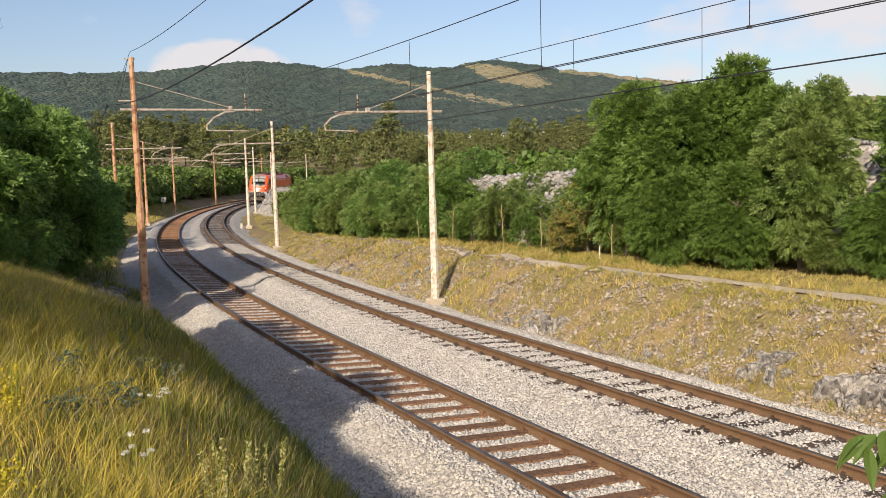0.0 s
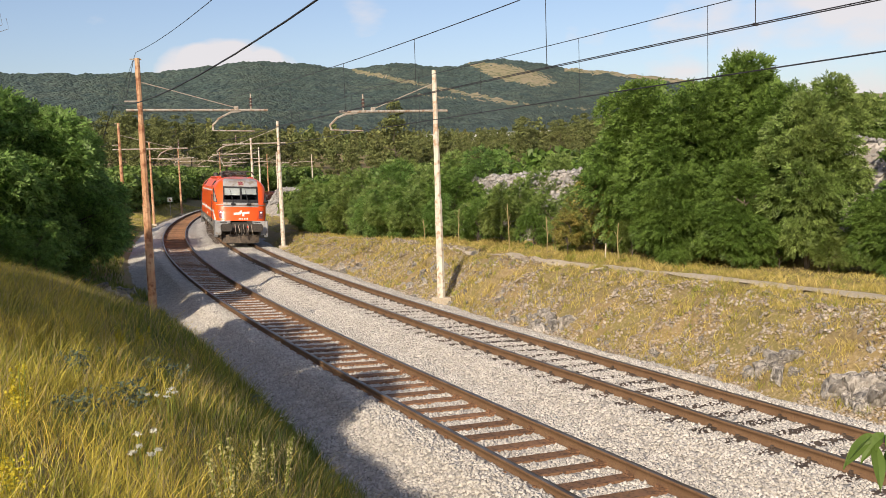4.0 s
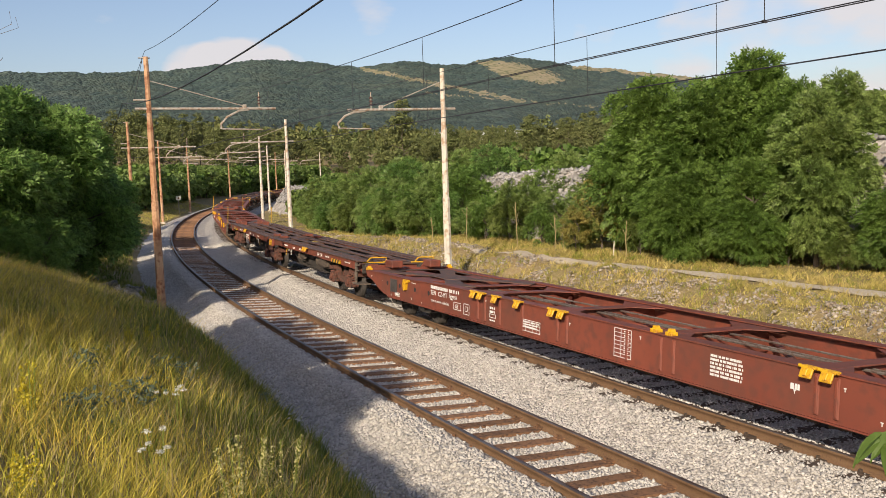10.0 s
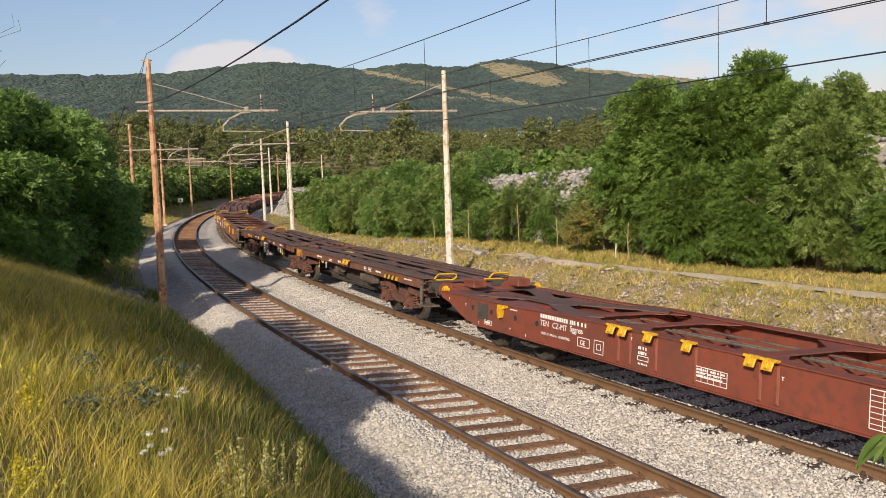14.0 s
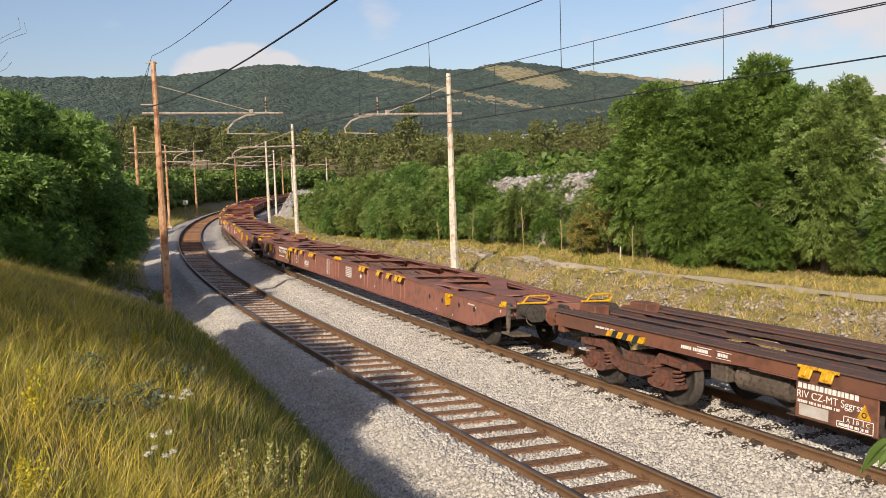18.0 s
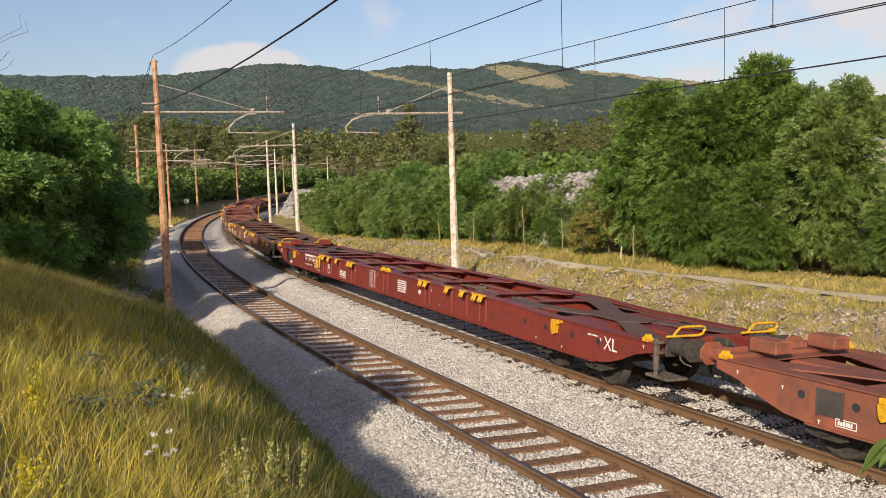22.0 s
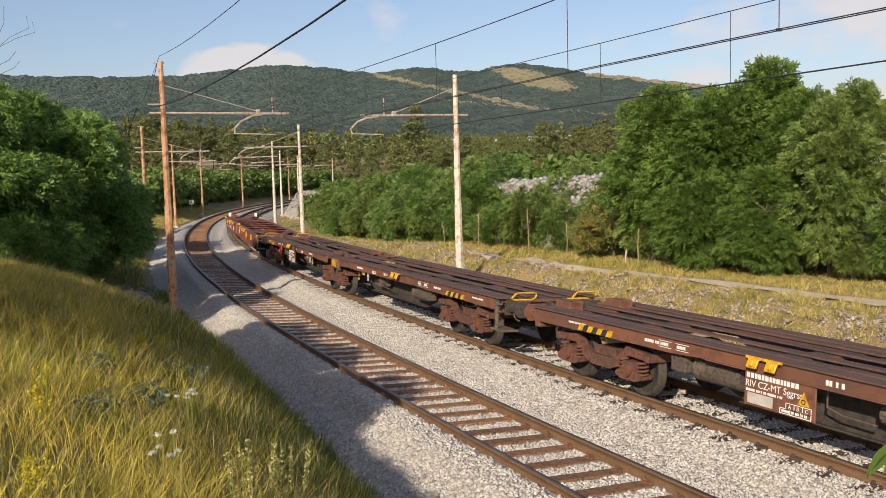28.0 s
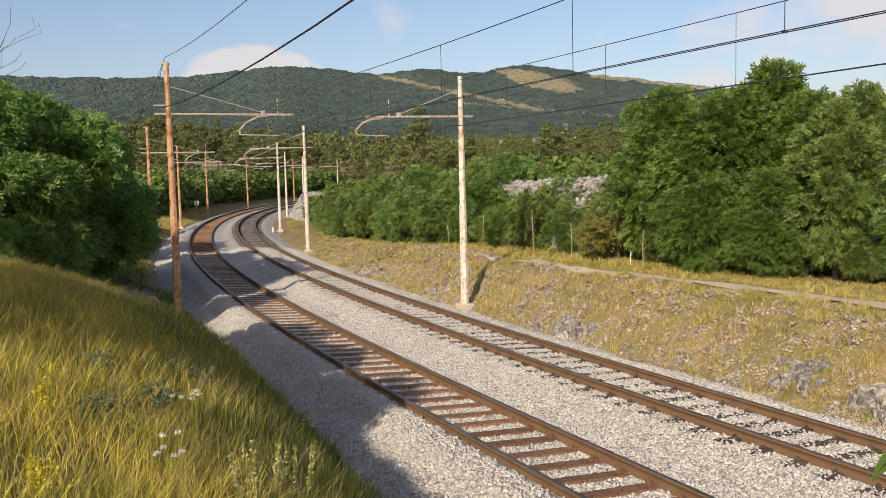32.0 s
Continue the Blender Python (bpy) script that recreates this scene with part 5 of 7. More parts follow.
# cab lining; also the painted shade in sill holes, step openings and side window
M["cab_dark"] = mat("dark_lining_and_shade", (0.02, 0.022, 0.026), (0.035, 0.036, 0.04), 3, None, 20, 0.8, bump=0)
M["blind"] = mat("grey_sun_blind", (0.34, 0.36, 0.37), (0.40, 0.41, 0.41), 2, None, 20, 0.8, bump=0)
M["lens_red"] = mat("headlamp_lens", (0.30, 0.08, 0.08), (0.20, 0.05, 0.06), 6, (0.36, 0.20, 0.20), 14, 0.12, bump=0.2, deep=0.004)


def glass(name, tint, rough=0.03):
    m = bpy.data.materials.new(name)
    m.use_nodes = True
    bs = m.node_tree.nodes["Principled BSDF"]
    bs.inputs["Base Color"].default_value = (*tint, 1)
    bs.inputs["Roughness"].default_value = rough
    bs.inputs["Transmission Weight"].default_value = 1.0
    bs.inputs["IOR"].default_value = 1.25
    return m


M["glass"] = glass("cab_glass", (0.62, 0.70, 0.72))


def glow(name, colour, strength):
    m = bpy.data.materials.new(name)
    m.use_nodes = True
    bs = m.node_tree.nodes["Principled BSDF"]
    bs.inputs["Base Color"].default_value = (0.8, 0.8, 0.8, 1)
    bs.inputs["Emission Color"].default_value = (*colour, 1)
    bs.inputs["Emission Strength"].default_value = strength
    return m


M["lamp_on"] = glow("lit_headlamp", (1.0, 0.93, 0.8), 2.5)


# ---- train: each vehicle sits with two pivots on the far track's centre line ----
FAR = on(SA, GAP, DZ2)
ARC = np.concatenate([[0], np.cumsum(np.linalg.norm(np.diff(FAR, axis=0), axis=1))])
ARC -= np.interp(0, SA, ARC)


def far_at(a):
    return Vector([float(np.interp(a, ARC, FAR[:, i])) for i in range(3)])


def seat(a, half):
    """Pose of a vehicle whose middle is at arc a: x forwards (down the line), z leaning with the cant."""
    p, q = far_at(a - half), far_at(a + half)
    fx = (p - q).normalized()
    t = float(np.interp(a, ARC, TH))
    up = Vector((math.cos(t) * CANT, -math.sin(t) * CANT, 1)).normalized()
    fy = up.cross(fx).normalized()
    m = Matrix((fx, fy, fx.cross(fy))).transposed().to_4x4()
    m.translation = (p + q) / 2
    return m


SPEED, FRONT6 = 20.74, -3.62
VEHICLES = []                                          # (thing, offset of its middle from the train's front, half its pivot distance)


def place(ob, middle, half):
    VEHICLES.append((ob, middle, half))
    ob.matrix_basis = seat(FRONT6 + middle, half)


def motions():
    for ob, middle, half in VEHICLES:
        times = {0.0, 32.0}
        for k in range(65):
            t = k * 0.5
            if -45 < FRONT6 - SPEED * (t - 6) + middle < 250:
                times.add(t)
        walk(ob, [(t, seat(FRONT6 - SPEED * (t - 6) + middle, half)) for t in sorted(times)])


CACHE = {}


def cpart(key, name, make, material, parent, label="", at=None, smooth=False):
    """A part whose mesh is made once for each key and material."""
    k = (key, material.name)
    if k not in CACHE:
        bm = B()
        make(bm)
        bmesh.ops.recalc_face_normals(bm, faces=bm.faces)
        me = bpy.data.meshes.new(name)
        bm.to_mesh(me)
        bm.free()
        me.materials.append(material)
        if smooth:
            me.shade_smooth()
        CACHE[k] = me
    ob = new(name, CACHE[k])
    ob.parent = parent
    if at is not None:
        ob.matrix_basis = at
    if name in ("stencil", "marking"):
        ob["kind"] = "stuff"
    return tagged(ob, label)


def words(text, size, material, parent, at, name="lettering", label=""):
    k = ("text", text, size, material.name)
    if k not in CACHE:
        cu = bpy.data.curves.new("lettering", "FONT")
        cu.body, cu.size, cu.extrude = text, size, 0.0015
        ob = bpy.data.objects.new("lettering", cu)
        scene.collection.objects.link(ob)
        bpy.context.view_layer.update()
        me = bpy.data.meshes.new_from_object(ob.evaluated_get(bpy.context.evaluated_depsgraph_get()))
        bpy.data.objects.remove(ob)
        me.materials.clear()
        me.materials.append(material)
        CACHE[k] = me
    ob = new(name, CACHE[k])
    ob.parent = parent
    ob.matrix_basis = at
    return tagged(ob, label)


def on_side(x, z, y=-1.305):
    return pose(x, y, z, 90, 0, 0)


def bars(bm, x, z, w, h, rows=1, y=-1.304, seed=1, char=0.0):
    """Unreadable lettering as short bars."""
    r = random.Random(seed)
    for k in range(rows):
        zz = z - k * h * 1.6
        xx = x
        while xx < x + w * r.uniform(0.75, 1.0):
            cw = (char or h * 0.55) * r.uniform(0.7, 1.2)
            box(bm, (xx + cw / 2, y, zz), (cw, 0.004, h))
            xx += cw * (1.35 if r.random() < 0.8 else 2.4)
    return bm


# ---- wheels and bogies ----
def wheelset(bm, r, y=0.755):
    for sgn in (-1, 1):
        prof = ((0.09, -0.03), (0.10, 0.10), (r * 0.55, 0.055), (r * 0.86, 0.05), (r * 0.86, 0.075), (r, 0.07), (r * 1.004, -0.035), (r * 1.06, -0.045), (r * 1.06, -0.07), (r * 0.86, -0.07),
                (r * 0.84, -0.03), (r * 0.5, -0.02))
        n = 24
        rows = [[(rr * math.cos(2 * math.pi * i / n), sgn * (y + w), rr * math.sin(2 * math.pi * i / n)) for i in range(n)] for rr, w in prof]
        loft(bm, rows + [rows[0]], caps=False)
    rod(bm, (0, -1.0, 0), (0, 1.0, 0), 0.085, n=12)


def spring_pack(bm, y):
    """Axle box with its two coil springs, as on a freight bogie."""
    sg = -1 if y < 0 else 1
    prism(bm, ((-0.2, -0.17), (0.2, -0.17), (0.34, -0.12), (0.34, -0.06), (0.17, 0.02), (0.13, 0.15), (-0.13, 0.15), (-0.17, 0.02), (-0.34, -0.06), (-0.34, -0.12)), "y", y - 0.12, y + 0.12)
    rod(bm, (0, y, 0), (0, y + sg * 0.17, 0), 0.115, n=12)
    rod(bm, (0, y + sg * 0.17, 0), (0, y + sg * 0.19, 0), 0.07, n=8)


def coil(bm, z0, z1, R=0.085):
    """One helical spring."""
    pipe(bm, [(R * math.cos(k * math.pi / 5), R * math.sin(k * math.pi / 5), z0 + (z1 - z0) * k / 45) for k in range(46)], 0.022, 5)


def y25(parent, x, paint, key):
    """A two-axle freight bogie: frame > wheelsets, axle boxes, springs, brake gear."""
    def chassis(bm):
        for y in (-0.98, 0.98):
            prism(bm, ((-1.32, 0.66), (-1.32, 0.78), (-0.72, 0.84), (-0.55, 0.66), (-0.3, 0.56), (0.3, 0.56), (0.55, 0.66), (0.72, 0.84), (1.32, 0.78), (1.32, 0.66), (0.78, 0.68),
                       (0.5, 0.44), (0.25, 0.36), (-0.25, 0.36), (-0.5, 0.44), (-0.78, 0.68)), "y", y - 0.07, y + 0.07)
            for ex in (-1.2, 1.2):
                box(bm, (ex, y, 0.72), (0.28, 0.26, 0.08), bevel=0.01)
        box(bm, (0, 0, 0.60), (0.55, 1.9, 0.22), bevel=0.02)
        for ex in (-1.33, 1.33):
            box(bm, (ex, 0, 0.72), (0.12, 2.2, 0.14), bevel=0.01)
    b = cpart("y25frame" + key, "bogie", chassis, paint, parent, "", pose(x, 0, 0))
    for wx in (-0.9, 0.9):
        cpart("ws46", "wheelset", lambda bm: wheelset(bm, 0.46), M["dirt_dark"], b, "", pose(wx, 0, 0.46), True)
        for y in (-1.02, 1.02):
            cpart("axlebox%.2f" % y + key, "axle_box", lambda bm: spring_pack(bm, y), paint, b, "", pose(wx, 0, 0.46))

            for dx in (-0.26, 0.26):
                cpart("coil", "coil_spring", lambda bm: coil(bm, 0.36, 0.66), M["dirt"] if key != "b" else M["bogie_brown"], b, "", pose(wx + dx, y, 0))

    def brake(bm):
        for sx in (-1, 1):
            for y in (-0.755, 0.755):
                box(bm, (sx * 0.38, y, 0.46), (0.07, 0.1, 0.34), bevel=0.015)
            rod(bm, (sx * 0.36, -0.8, 0.36), (sx * 0.36, 0.8, 0.36), 0.03)
    cpart("y25brake", "brake_gear", brake, M["dirt_dark"], b)
    return b


def buffer_pair(parent, x, d, plate=(0.36, 0.34), m=None, z=1.05):
    """Two buffers at one end; d: which way they look."""
    m = m or M["dirt_dark"]
    for y in (-0.875, 0.875):
        def make(bm):
            rod(bm, (0, 0, 0), (d * 0.30, 0, 0), 0.14, 0.13, n=16)
            rod(bm, (d * 0.28, 0, 0), (d * 0.52, 0, 0), 0.105, n=16)
            rod(bm, (d * 0.27, 0, 0), (d * 0.31, 0, 0), 0.145, n=16)
            box(bm, (0, 0, 0), (0.05, 0.36, 0.36), bevel=0.01)
            w, h = plate[0] * 0.62, plate[1] * 0.5
            o = [(sy * (w - c), sz * (h - e)) for sy, sz, c, e in ((-1, -1, 0, 0.1), (-1, 1, 0, 0.1), (-1, 1, 0.1, 0), (1, 1, 0.1, 0), (1, 1, 0, 0.1), (1, -1, 0, 0.1), (1, -1, 0.1, 0), (-1, -1, 0.1, 0))]
            prism(bm, o, "x", d * 0.53 - 0.02, d * 0.53 + 0.02)
        cpart(("buffer", d, plate), "buffer", make, m, parent, "", pose(x, y, z))


def coupler(parent, x, d):
    def make(bm):
        box(bm, (d * 0.12, 0, 0), (0.34, 0.09, 0.12), bevel=0.02)
        ring(bm, (d * 0.36, 0, -0.12), 0.11, 0.028, n=12)
        rod(bm, (d * 0.42, 0, -0.2), (d * 0.5, 0, -0.42), 0.03)
        pipe(bm, [(d * 0.05, 0.3, -0.05), (d * 0.22, 0.3, -0.2), (d * 0.2, 0.28, -0.42), (d * 0.12, 0.2, -0.5)], 0.025)
        pipe(bm, [(d * 0.05, -0.3, -0.05), (d * 0.22, -0.3, -0.2), (d * 0.2, -0.28, -0.42), (d * 0.12, -0.2, -0.5)], 0.025)
    cpart(("coupler", d), "screw_coupling", make, M["dirt_dark"], parent, "", pose(x, 0, 1.04))


# ---- electric locomotive ----
ZS = (1.41, 1.9, 2.38, 2.45, 3.0, 3.25, 3.36, 3.5, 3.62, 3.74, 3.84, 3.91, 3.95)
WS = (1.50, 1.50, 1.50, 1.50, 1.495, 1.485, 1.45, 1.37, 1.27, 1.13, 0.93, 0.68, 0.3)      # half width by height
FS = (9.36, 9.25, 9.08, 9.05, 8.77, 8.63, 8.57, 8.46, 8.35, 8.15, 7.80, 7.35, 6.75)       # nose at the centre line by height
X0, PW, BOW = 6.4, 9.0, 0.14                             # start of the nose, squareness of its corners, bow of its front


def hw(z):
    return float(np.interp(z, ZS, WS))


def nose_x(z):
    return float(np.interp(z, ZS, FS))


def nose_front(y, z, off=0.0):
    w, d = hw(z), nose_x(z) - X0
    u = min(abs(y) / w, 0.9999)
    return Vector((X0 + (d - BOW * y * y) * (1 - u ** PW) ** (1 / PW) + off, y * (1 + off * 0.3), z))


def nose_side(x, z, side=-1, off=0.0):
    w, d = hw(z), nose_x(z) - X0
    lo, hi = 0.0, 1.0
    for _ in range(30):
        u = (lo + hi) / 2
        if X0 + (d - BOW * (u * w) ** 2) * (1 - u ** PW) ** (1 / PW) > x:
            lo = u
        else:
            hi = u
    return Vector((x, side * (w * lo + off), z))


def strip(bm, f, a0, a1, lower, upper, n=12, m=4):
    """A sheet on a surface f(a, z) between two lines of z over a."""
    rows = []
    for i in range(n + 1):
        a = a0 + (a1 - a0) * i / n
        lo, hi = lower(a), upper(a)
        rows.append([f(a, lo + (hi - lo) * j / m) for j in range(m + 1)])
    return loft(bm, rows, closed=False, caps=False)


def nose_shell(bm, z0=1.41, z1=3.95):
    zs = [z for z in np.linspace(z0, z1, 44)]
    rows = []
    for z in zs:
        w, d = hw(z), nose_x(z) - X0
        row = []
        for i in range(45):
            ph = -math.pi / 2 + math.pi * i / 44
            y = w * math.copysign(abs(math.sin(ph)) ** (2 / PW), math.sin(ph))
            row.append((X0 + (d - BOW * y * y) * abs(math.cos(ph)) ** (2 / PW), y, z))
        rows.append(row)
    loft(bm, rows, closed=False, caps=False)


def const(v):
    return lambda a: v


def cab(t, turn):
    """One cab end; turn 0 looks ahead, 180 back."""
    base = pose(0, 0, 0, 0, 0, turn)
    shell = part("cab", B(), M["orange"], t, "rounded orange cab with raked windscreen")
    bm = B()
    nose_shell(bm)
    hole = [f for f in bm.faces if 2.52 < f.calc_center_median().z < 3.30 and abs(f.calc_center_median().y) < 0.93 and f.calc_center_median().x > 8.2]
    bmesh.ops.delete(bm, geom=hole, context="FACES")
    bm.to_mesh(shell.data)
    bm.free()
    shell.data.shade_smooth()
    shell.matrix_basis = base
    W = lambda z: 1.0 - 0.02 * (z - 2.45)
    part("windscreen_surround", strip(B(), lambda a, z: nose_front(a * W(z), z, 0.005), -1, 1, const(2.44), const(2.61), 20, 2), M["black"], shell)
    part("windscreen_surround", strip(B(), lambda a, z: nose_front(a * W(z), z, 0.005), -1, 1, const(3.27), const(3.37), 20, 2), M["black"], shell)
    for sg in (-1, 1):
        part("windscreen_surround", strip(B(), lambda a, z: nose_front(a * W(z), z, 0.006), sg * 0.94, sg * 1.0, const(2.5), const(3.32), 2, 8), M["black"], shell)
        part("windscreen", strip(B(), lambda a, z: nose_front(a * W(z), z, 0.002), sg * 0.035, sg * 0.95, const(2.52), const(3.32), 12, 8), M["glass"], shell, "raked windscreen pane").visible_shadow = False
        part("sun_blind", strip(B(), lambda a, z: nose_front(a * W(z), z, -0.06), sg * 0.06, sg * 0.93, const(2.92 if sg > 0 else 2.86), const(3.26), 8, 3), M["blind"], shell)
        part("headlamp", strip(B(), lambda a, z: nose_front(a * (1 - (2.0 - z) * 0.09), z, 0.012), sg * 1.02, sg * 1.27, const(1.54), const(1.99), 5, 5), M["lens_red"], shell, "reddish headlamp cluster")
        part("lamp", strip(B(), lambda a, z: nose_front(a, z, 0.016), sg * 1.10, sg * 1.17, const(1.85), const(1.92), 3, 3), M["lamp_on"], shell, "lit headlamp")
        bm = B()
        for a0, a1, z0, z1 in ((0.955, 0.975, 1.47, 2.05), (1.31, 1.33, 1.47, 2.05), (0.955, 1.33, 1.46, 1.48), (0.955, 1.33, 2.045, 2.065)):
            strip(bm, lambda a, z: nose_front(sg * a * (1 - (2.0 - z) * 0.09), z, 0.009), a0, a1, const(z0), const(z1), 3, 3)
        part("headlamp_frame", bm, M["roof_orange"], shell)
        bm = B()
        pivot = Vector(nose_front(sg * 0.42, 2.36, 0.12))
        tip = nose_front(sg * 0.42 - 0.18, 3.2, 0.03)
        box(bm, pivot + Vector((-0.04, 0, 0)), (0.14, 0.26, 0.12), bevel=0.03)
        rod(bm, pivot, nose_front(sg * 0.42 - 0.12, 2.9, 0.06), 0.018)
        rod(bm, nose_front(sg * 0.42 - 0.05, 2.6, 0.03), tip, 0.012)
        part("wiper", bm, M["black"], shell)
        side = lambda x, z: nose_side(x, z, sg, 0.004)
        part("side_window_frame", strip(B(), side, 7.50, 8.74, lambda x: 2.58 - 0.13 * (x - 7.5) / 1.24 - 0.02, lambda x: 3.25 - 0.80 * max(0, (x - 7.75) / 0.98) ** 1.8, 14, 5), M["black"], shell)
        side2 = lambda x, z: nose_side(x, z, sg, 0.008)
        # window is a solid dark sheet, the unlit cab behind put into its colour
        part("side_window", strip(B(), side2, 7.55, 8.02, const(2.57), lambda x: 3.20 - 0.80 * max(0, (x - 7.75) / 0.98) ** 1.8, 8, 5), M["cab_dark"], shell, "cab side window drawn as a dark sheet")
        part("side_pane", strip(B(), side2, 8.05, 8.64, lambda x: 2.52 - 0.08 * (x - 8.05), lambda x: max(3.19 - 0.80 * ((x - 7.75) / 0.98) ** 1.8, 2.5), 8, 5), M["loco_light"], shell, "grey cab side pane")
        # white stripe sweeping down round the corner
        top = lambda x: 2.02 if x < 7.9 else 2.02 - 0.62 * ((x - 7.9) / 1.05) ** 2.2
        low = lambda x: 1.86 if x < 7.75 else max(1.86 - 0.62 * ((x - 7.75) / 1.0) ** 1.9, 1.42)
        part("stripe", strip(B(), side, 6.42, 8.93, low, lambda x: max(top(x), 1.425), 26, 2), M["white"], shell)
        bm = B()
        for x in (6.56, 7.40):
            strip(bm, lambda a, z: nose_side(a, z, sg, 0.003), x - 0.007, x + 0.007, const(1.42), const(3.2), 1, 6)
        part("door_gap", bm, M["black"], shell)
        bm = B()
        for x in (6.62, 7.36):
            rod(bm, nose_side(x, 1.25, sg, 0.05), nose_side(x, 2.85, sg, 0.05), 0.011)
            for z in (1.3, 2.0, 2.82):
                rod(bm, nose_side(x, z, sg, -0.01), nose_side(x, z, sg, 0.05), 0.012)
        part("grab_rail", bm, M["black"], shell)
        bm = B()
        for z in (1.72, 1.95, 2.33):
            ring(bm, nose_side(7.22, z, sg, 0.012), 0.06, 0.012, n=10)
        part("door_handle", bm, M["roof_orange"], shell)
    # pillar, grey brow with the upper lamp, handrail, nose badge
    part("windscreen_pillar", strip(B(), lambda a, z: nose_front(a, z, 0.012), -0.05, 0.05, const(2.5), const(3.33), 2, 8), M["black"], shell)
    part("brow", strip(B(), lambda a, z: nose_front(a * min(W(z), hw(z) * 0.86), z, 0.006), -1, 1, const(3.37), const(3.93), 26, 10), M["loco_light"], shell, "sooty silver-grey roof brow")
    part("upper_lamp_frame", strip(B(), lambda a, z: nose_front(a, z, 0.02), -0.19, 0.19, const(3.42), const(3.70), 4, 4), M["galv"], shell)
    part("upper_lamp", strip(B(), lambda a, z: nose_front(a, z, 0.03), -0.13, 0.13, const(3.455), const(3.655), 4, 4), M["lens_red"], shell)
    part("grey_band", strip(B(), lambda a, z: nose_front(a * 0.99, z, 0.006), -1, 1, const(2.20), const(2.44), 16, 2), M["loco_light"], shell)
    bm = B()
    pts = [nose_front(y, 2.31, 0.07) for y in np.linspace(-1.34, 1.34, 18)]
    pipe(bm, pts, 0.02)
    part("handrail", bm, M["galv"], shell, "steel handrail under the windscreen")
    bm = B()
    for (ya, za, yb, zb, h) in ((-0.42, 1.80, 0.0, 1.84, 0.12), (0.06, 1.84, 0.46, 1.90, 0.12)):
        strip(bm, lambda a, z: nose_front(a, z, 0.008), ya, yb, lambda a: za + (a - ya) * 0.1 - 0.06, lambda a: za + (a - ya) * 0.1 + 0.07, 5, 2)
    strip(bm, lambda a, z: nose_front(a, z, 0.008), -0.10, 0.03, lambda a: 1.84, lambda a: 1.98 + (a + 0.1) * 0.3, 3, 2)
    strip(bm, lambda a, z: nose_front(a, z, 0.008), 0.05, 0.17, lambda a: 1.66 + (0.17 - a) * 0.3, lambda a: 1.86, 3, 2)
    part("badge", bm, M["white"], shell, "plain white winged badge")
    bm = B()
    for k in range(6):
        y = -0.14 + 0.082 * k + (0.05 if k > 2 else 0)
        strip(bm, lambda a, z: nose_front(a, z, 0.008), y, y + 0.05, const(1.48), const(1.58), 1, 1)
    part("number_bars", bm, M["white"], shell)
    # cab interior
    bm = B()
    box(bm, (7.4, 0, 2.45), (0.05, 2.6, 1.6))
    box(bm, (8.1, 0, 2.42), (0.9, 2.3, 0.12), bevel=0.03)
    box(bm, (7.75, -0.5, 2.55), (0.16, 0.5, 0.6), bevel=0.05)
    part("cab_interior", bm, M["cab_dark"], shell)
    # underframe end: skirt, corner steps, headstock, buffers, plough
    end = part("end_frame", box(B(), (8.6, 0, 1.1), (1.2, 2.6, 0.3), bevel=0.02), M["dirt_dark"], t)
    for sg in (-1, 1):
        bm = B()
        prism(bm, ((7.2, 1.0), (7.35, 1.0), (7.95, 0.80), (8.99, 0.80), (8.99, 1.41), (7.2, 1.41)), "y", sg * 1.44 - 0.05, sg * 1.44 + 0.05)
        part("end_skirt", bm, M["loco_grey"], end, "grey end skirt")
    end.matrix_basis = base @ pose(0 if turn == 0 else -0.2, 0, 0)
    for sg in (-1, 1):
        bm = B()
        y = sg * 1.40
        for x in (9.04, 9.43):
            box(bm, (x, y, 0.95), (0.09, 0.22, 0.92), bevel=0.01)
        for z, h in ((0.52, 0.06), (0.93, 0.17), (1.31, 0.2)):
            box(bm, (9.235, y, z), (0.4, 0.21, h), bevel=0.01)
        # dark back plate stands for the shade behind the steps
        part("recess_shade_plate", box(B(), (9.235, y - sg * 0.12, 0.93), (0.42, 0.04, 0.86)), M["cab_dark"], end)
        part("step_box", bm, M["loco_grey"], end, "grey corner step box")
        bm = B()
        prism(bm, ((1.12, 0.62), (1.46, 0.62), (1.46, 1.42), (0.62, 1.42), (0.62, 1.27), (1.12, 1.22)), "x", 9.38, 9.49)
        if sg < 0:
            bmesh.ops.transform(bm, matrix=Matrix.Diagonal((1, -1, 1, 1)), verts=bm.verts)
        part("headstock_wing", bm, M["loco_light"], end)
        bm = B()
        bars(bm, 0, 0, 0.42, 0.07, char=0.055, y=0, seed=4)
        ob = part("maker_bars", bm, M["cab_dark"], end)
        ob.matrix_basis = pose(9.495, (0.68 if sg > 0 else -1.2), 1.33, 0, 0, 90)
    bm = B()
    box(bm, (9.28, 0, 1.05), (0.14, 1.7, 0.55), bevel=0.02)
    part("headstock", bm, M["dirt_dark"], end)
    bm = B()
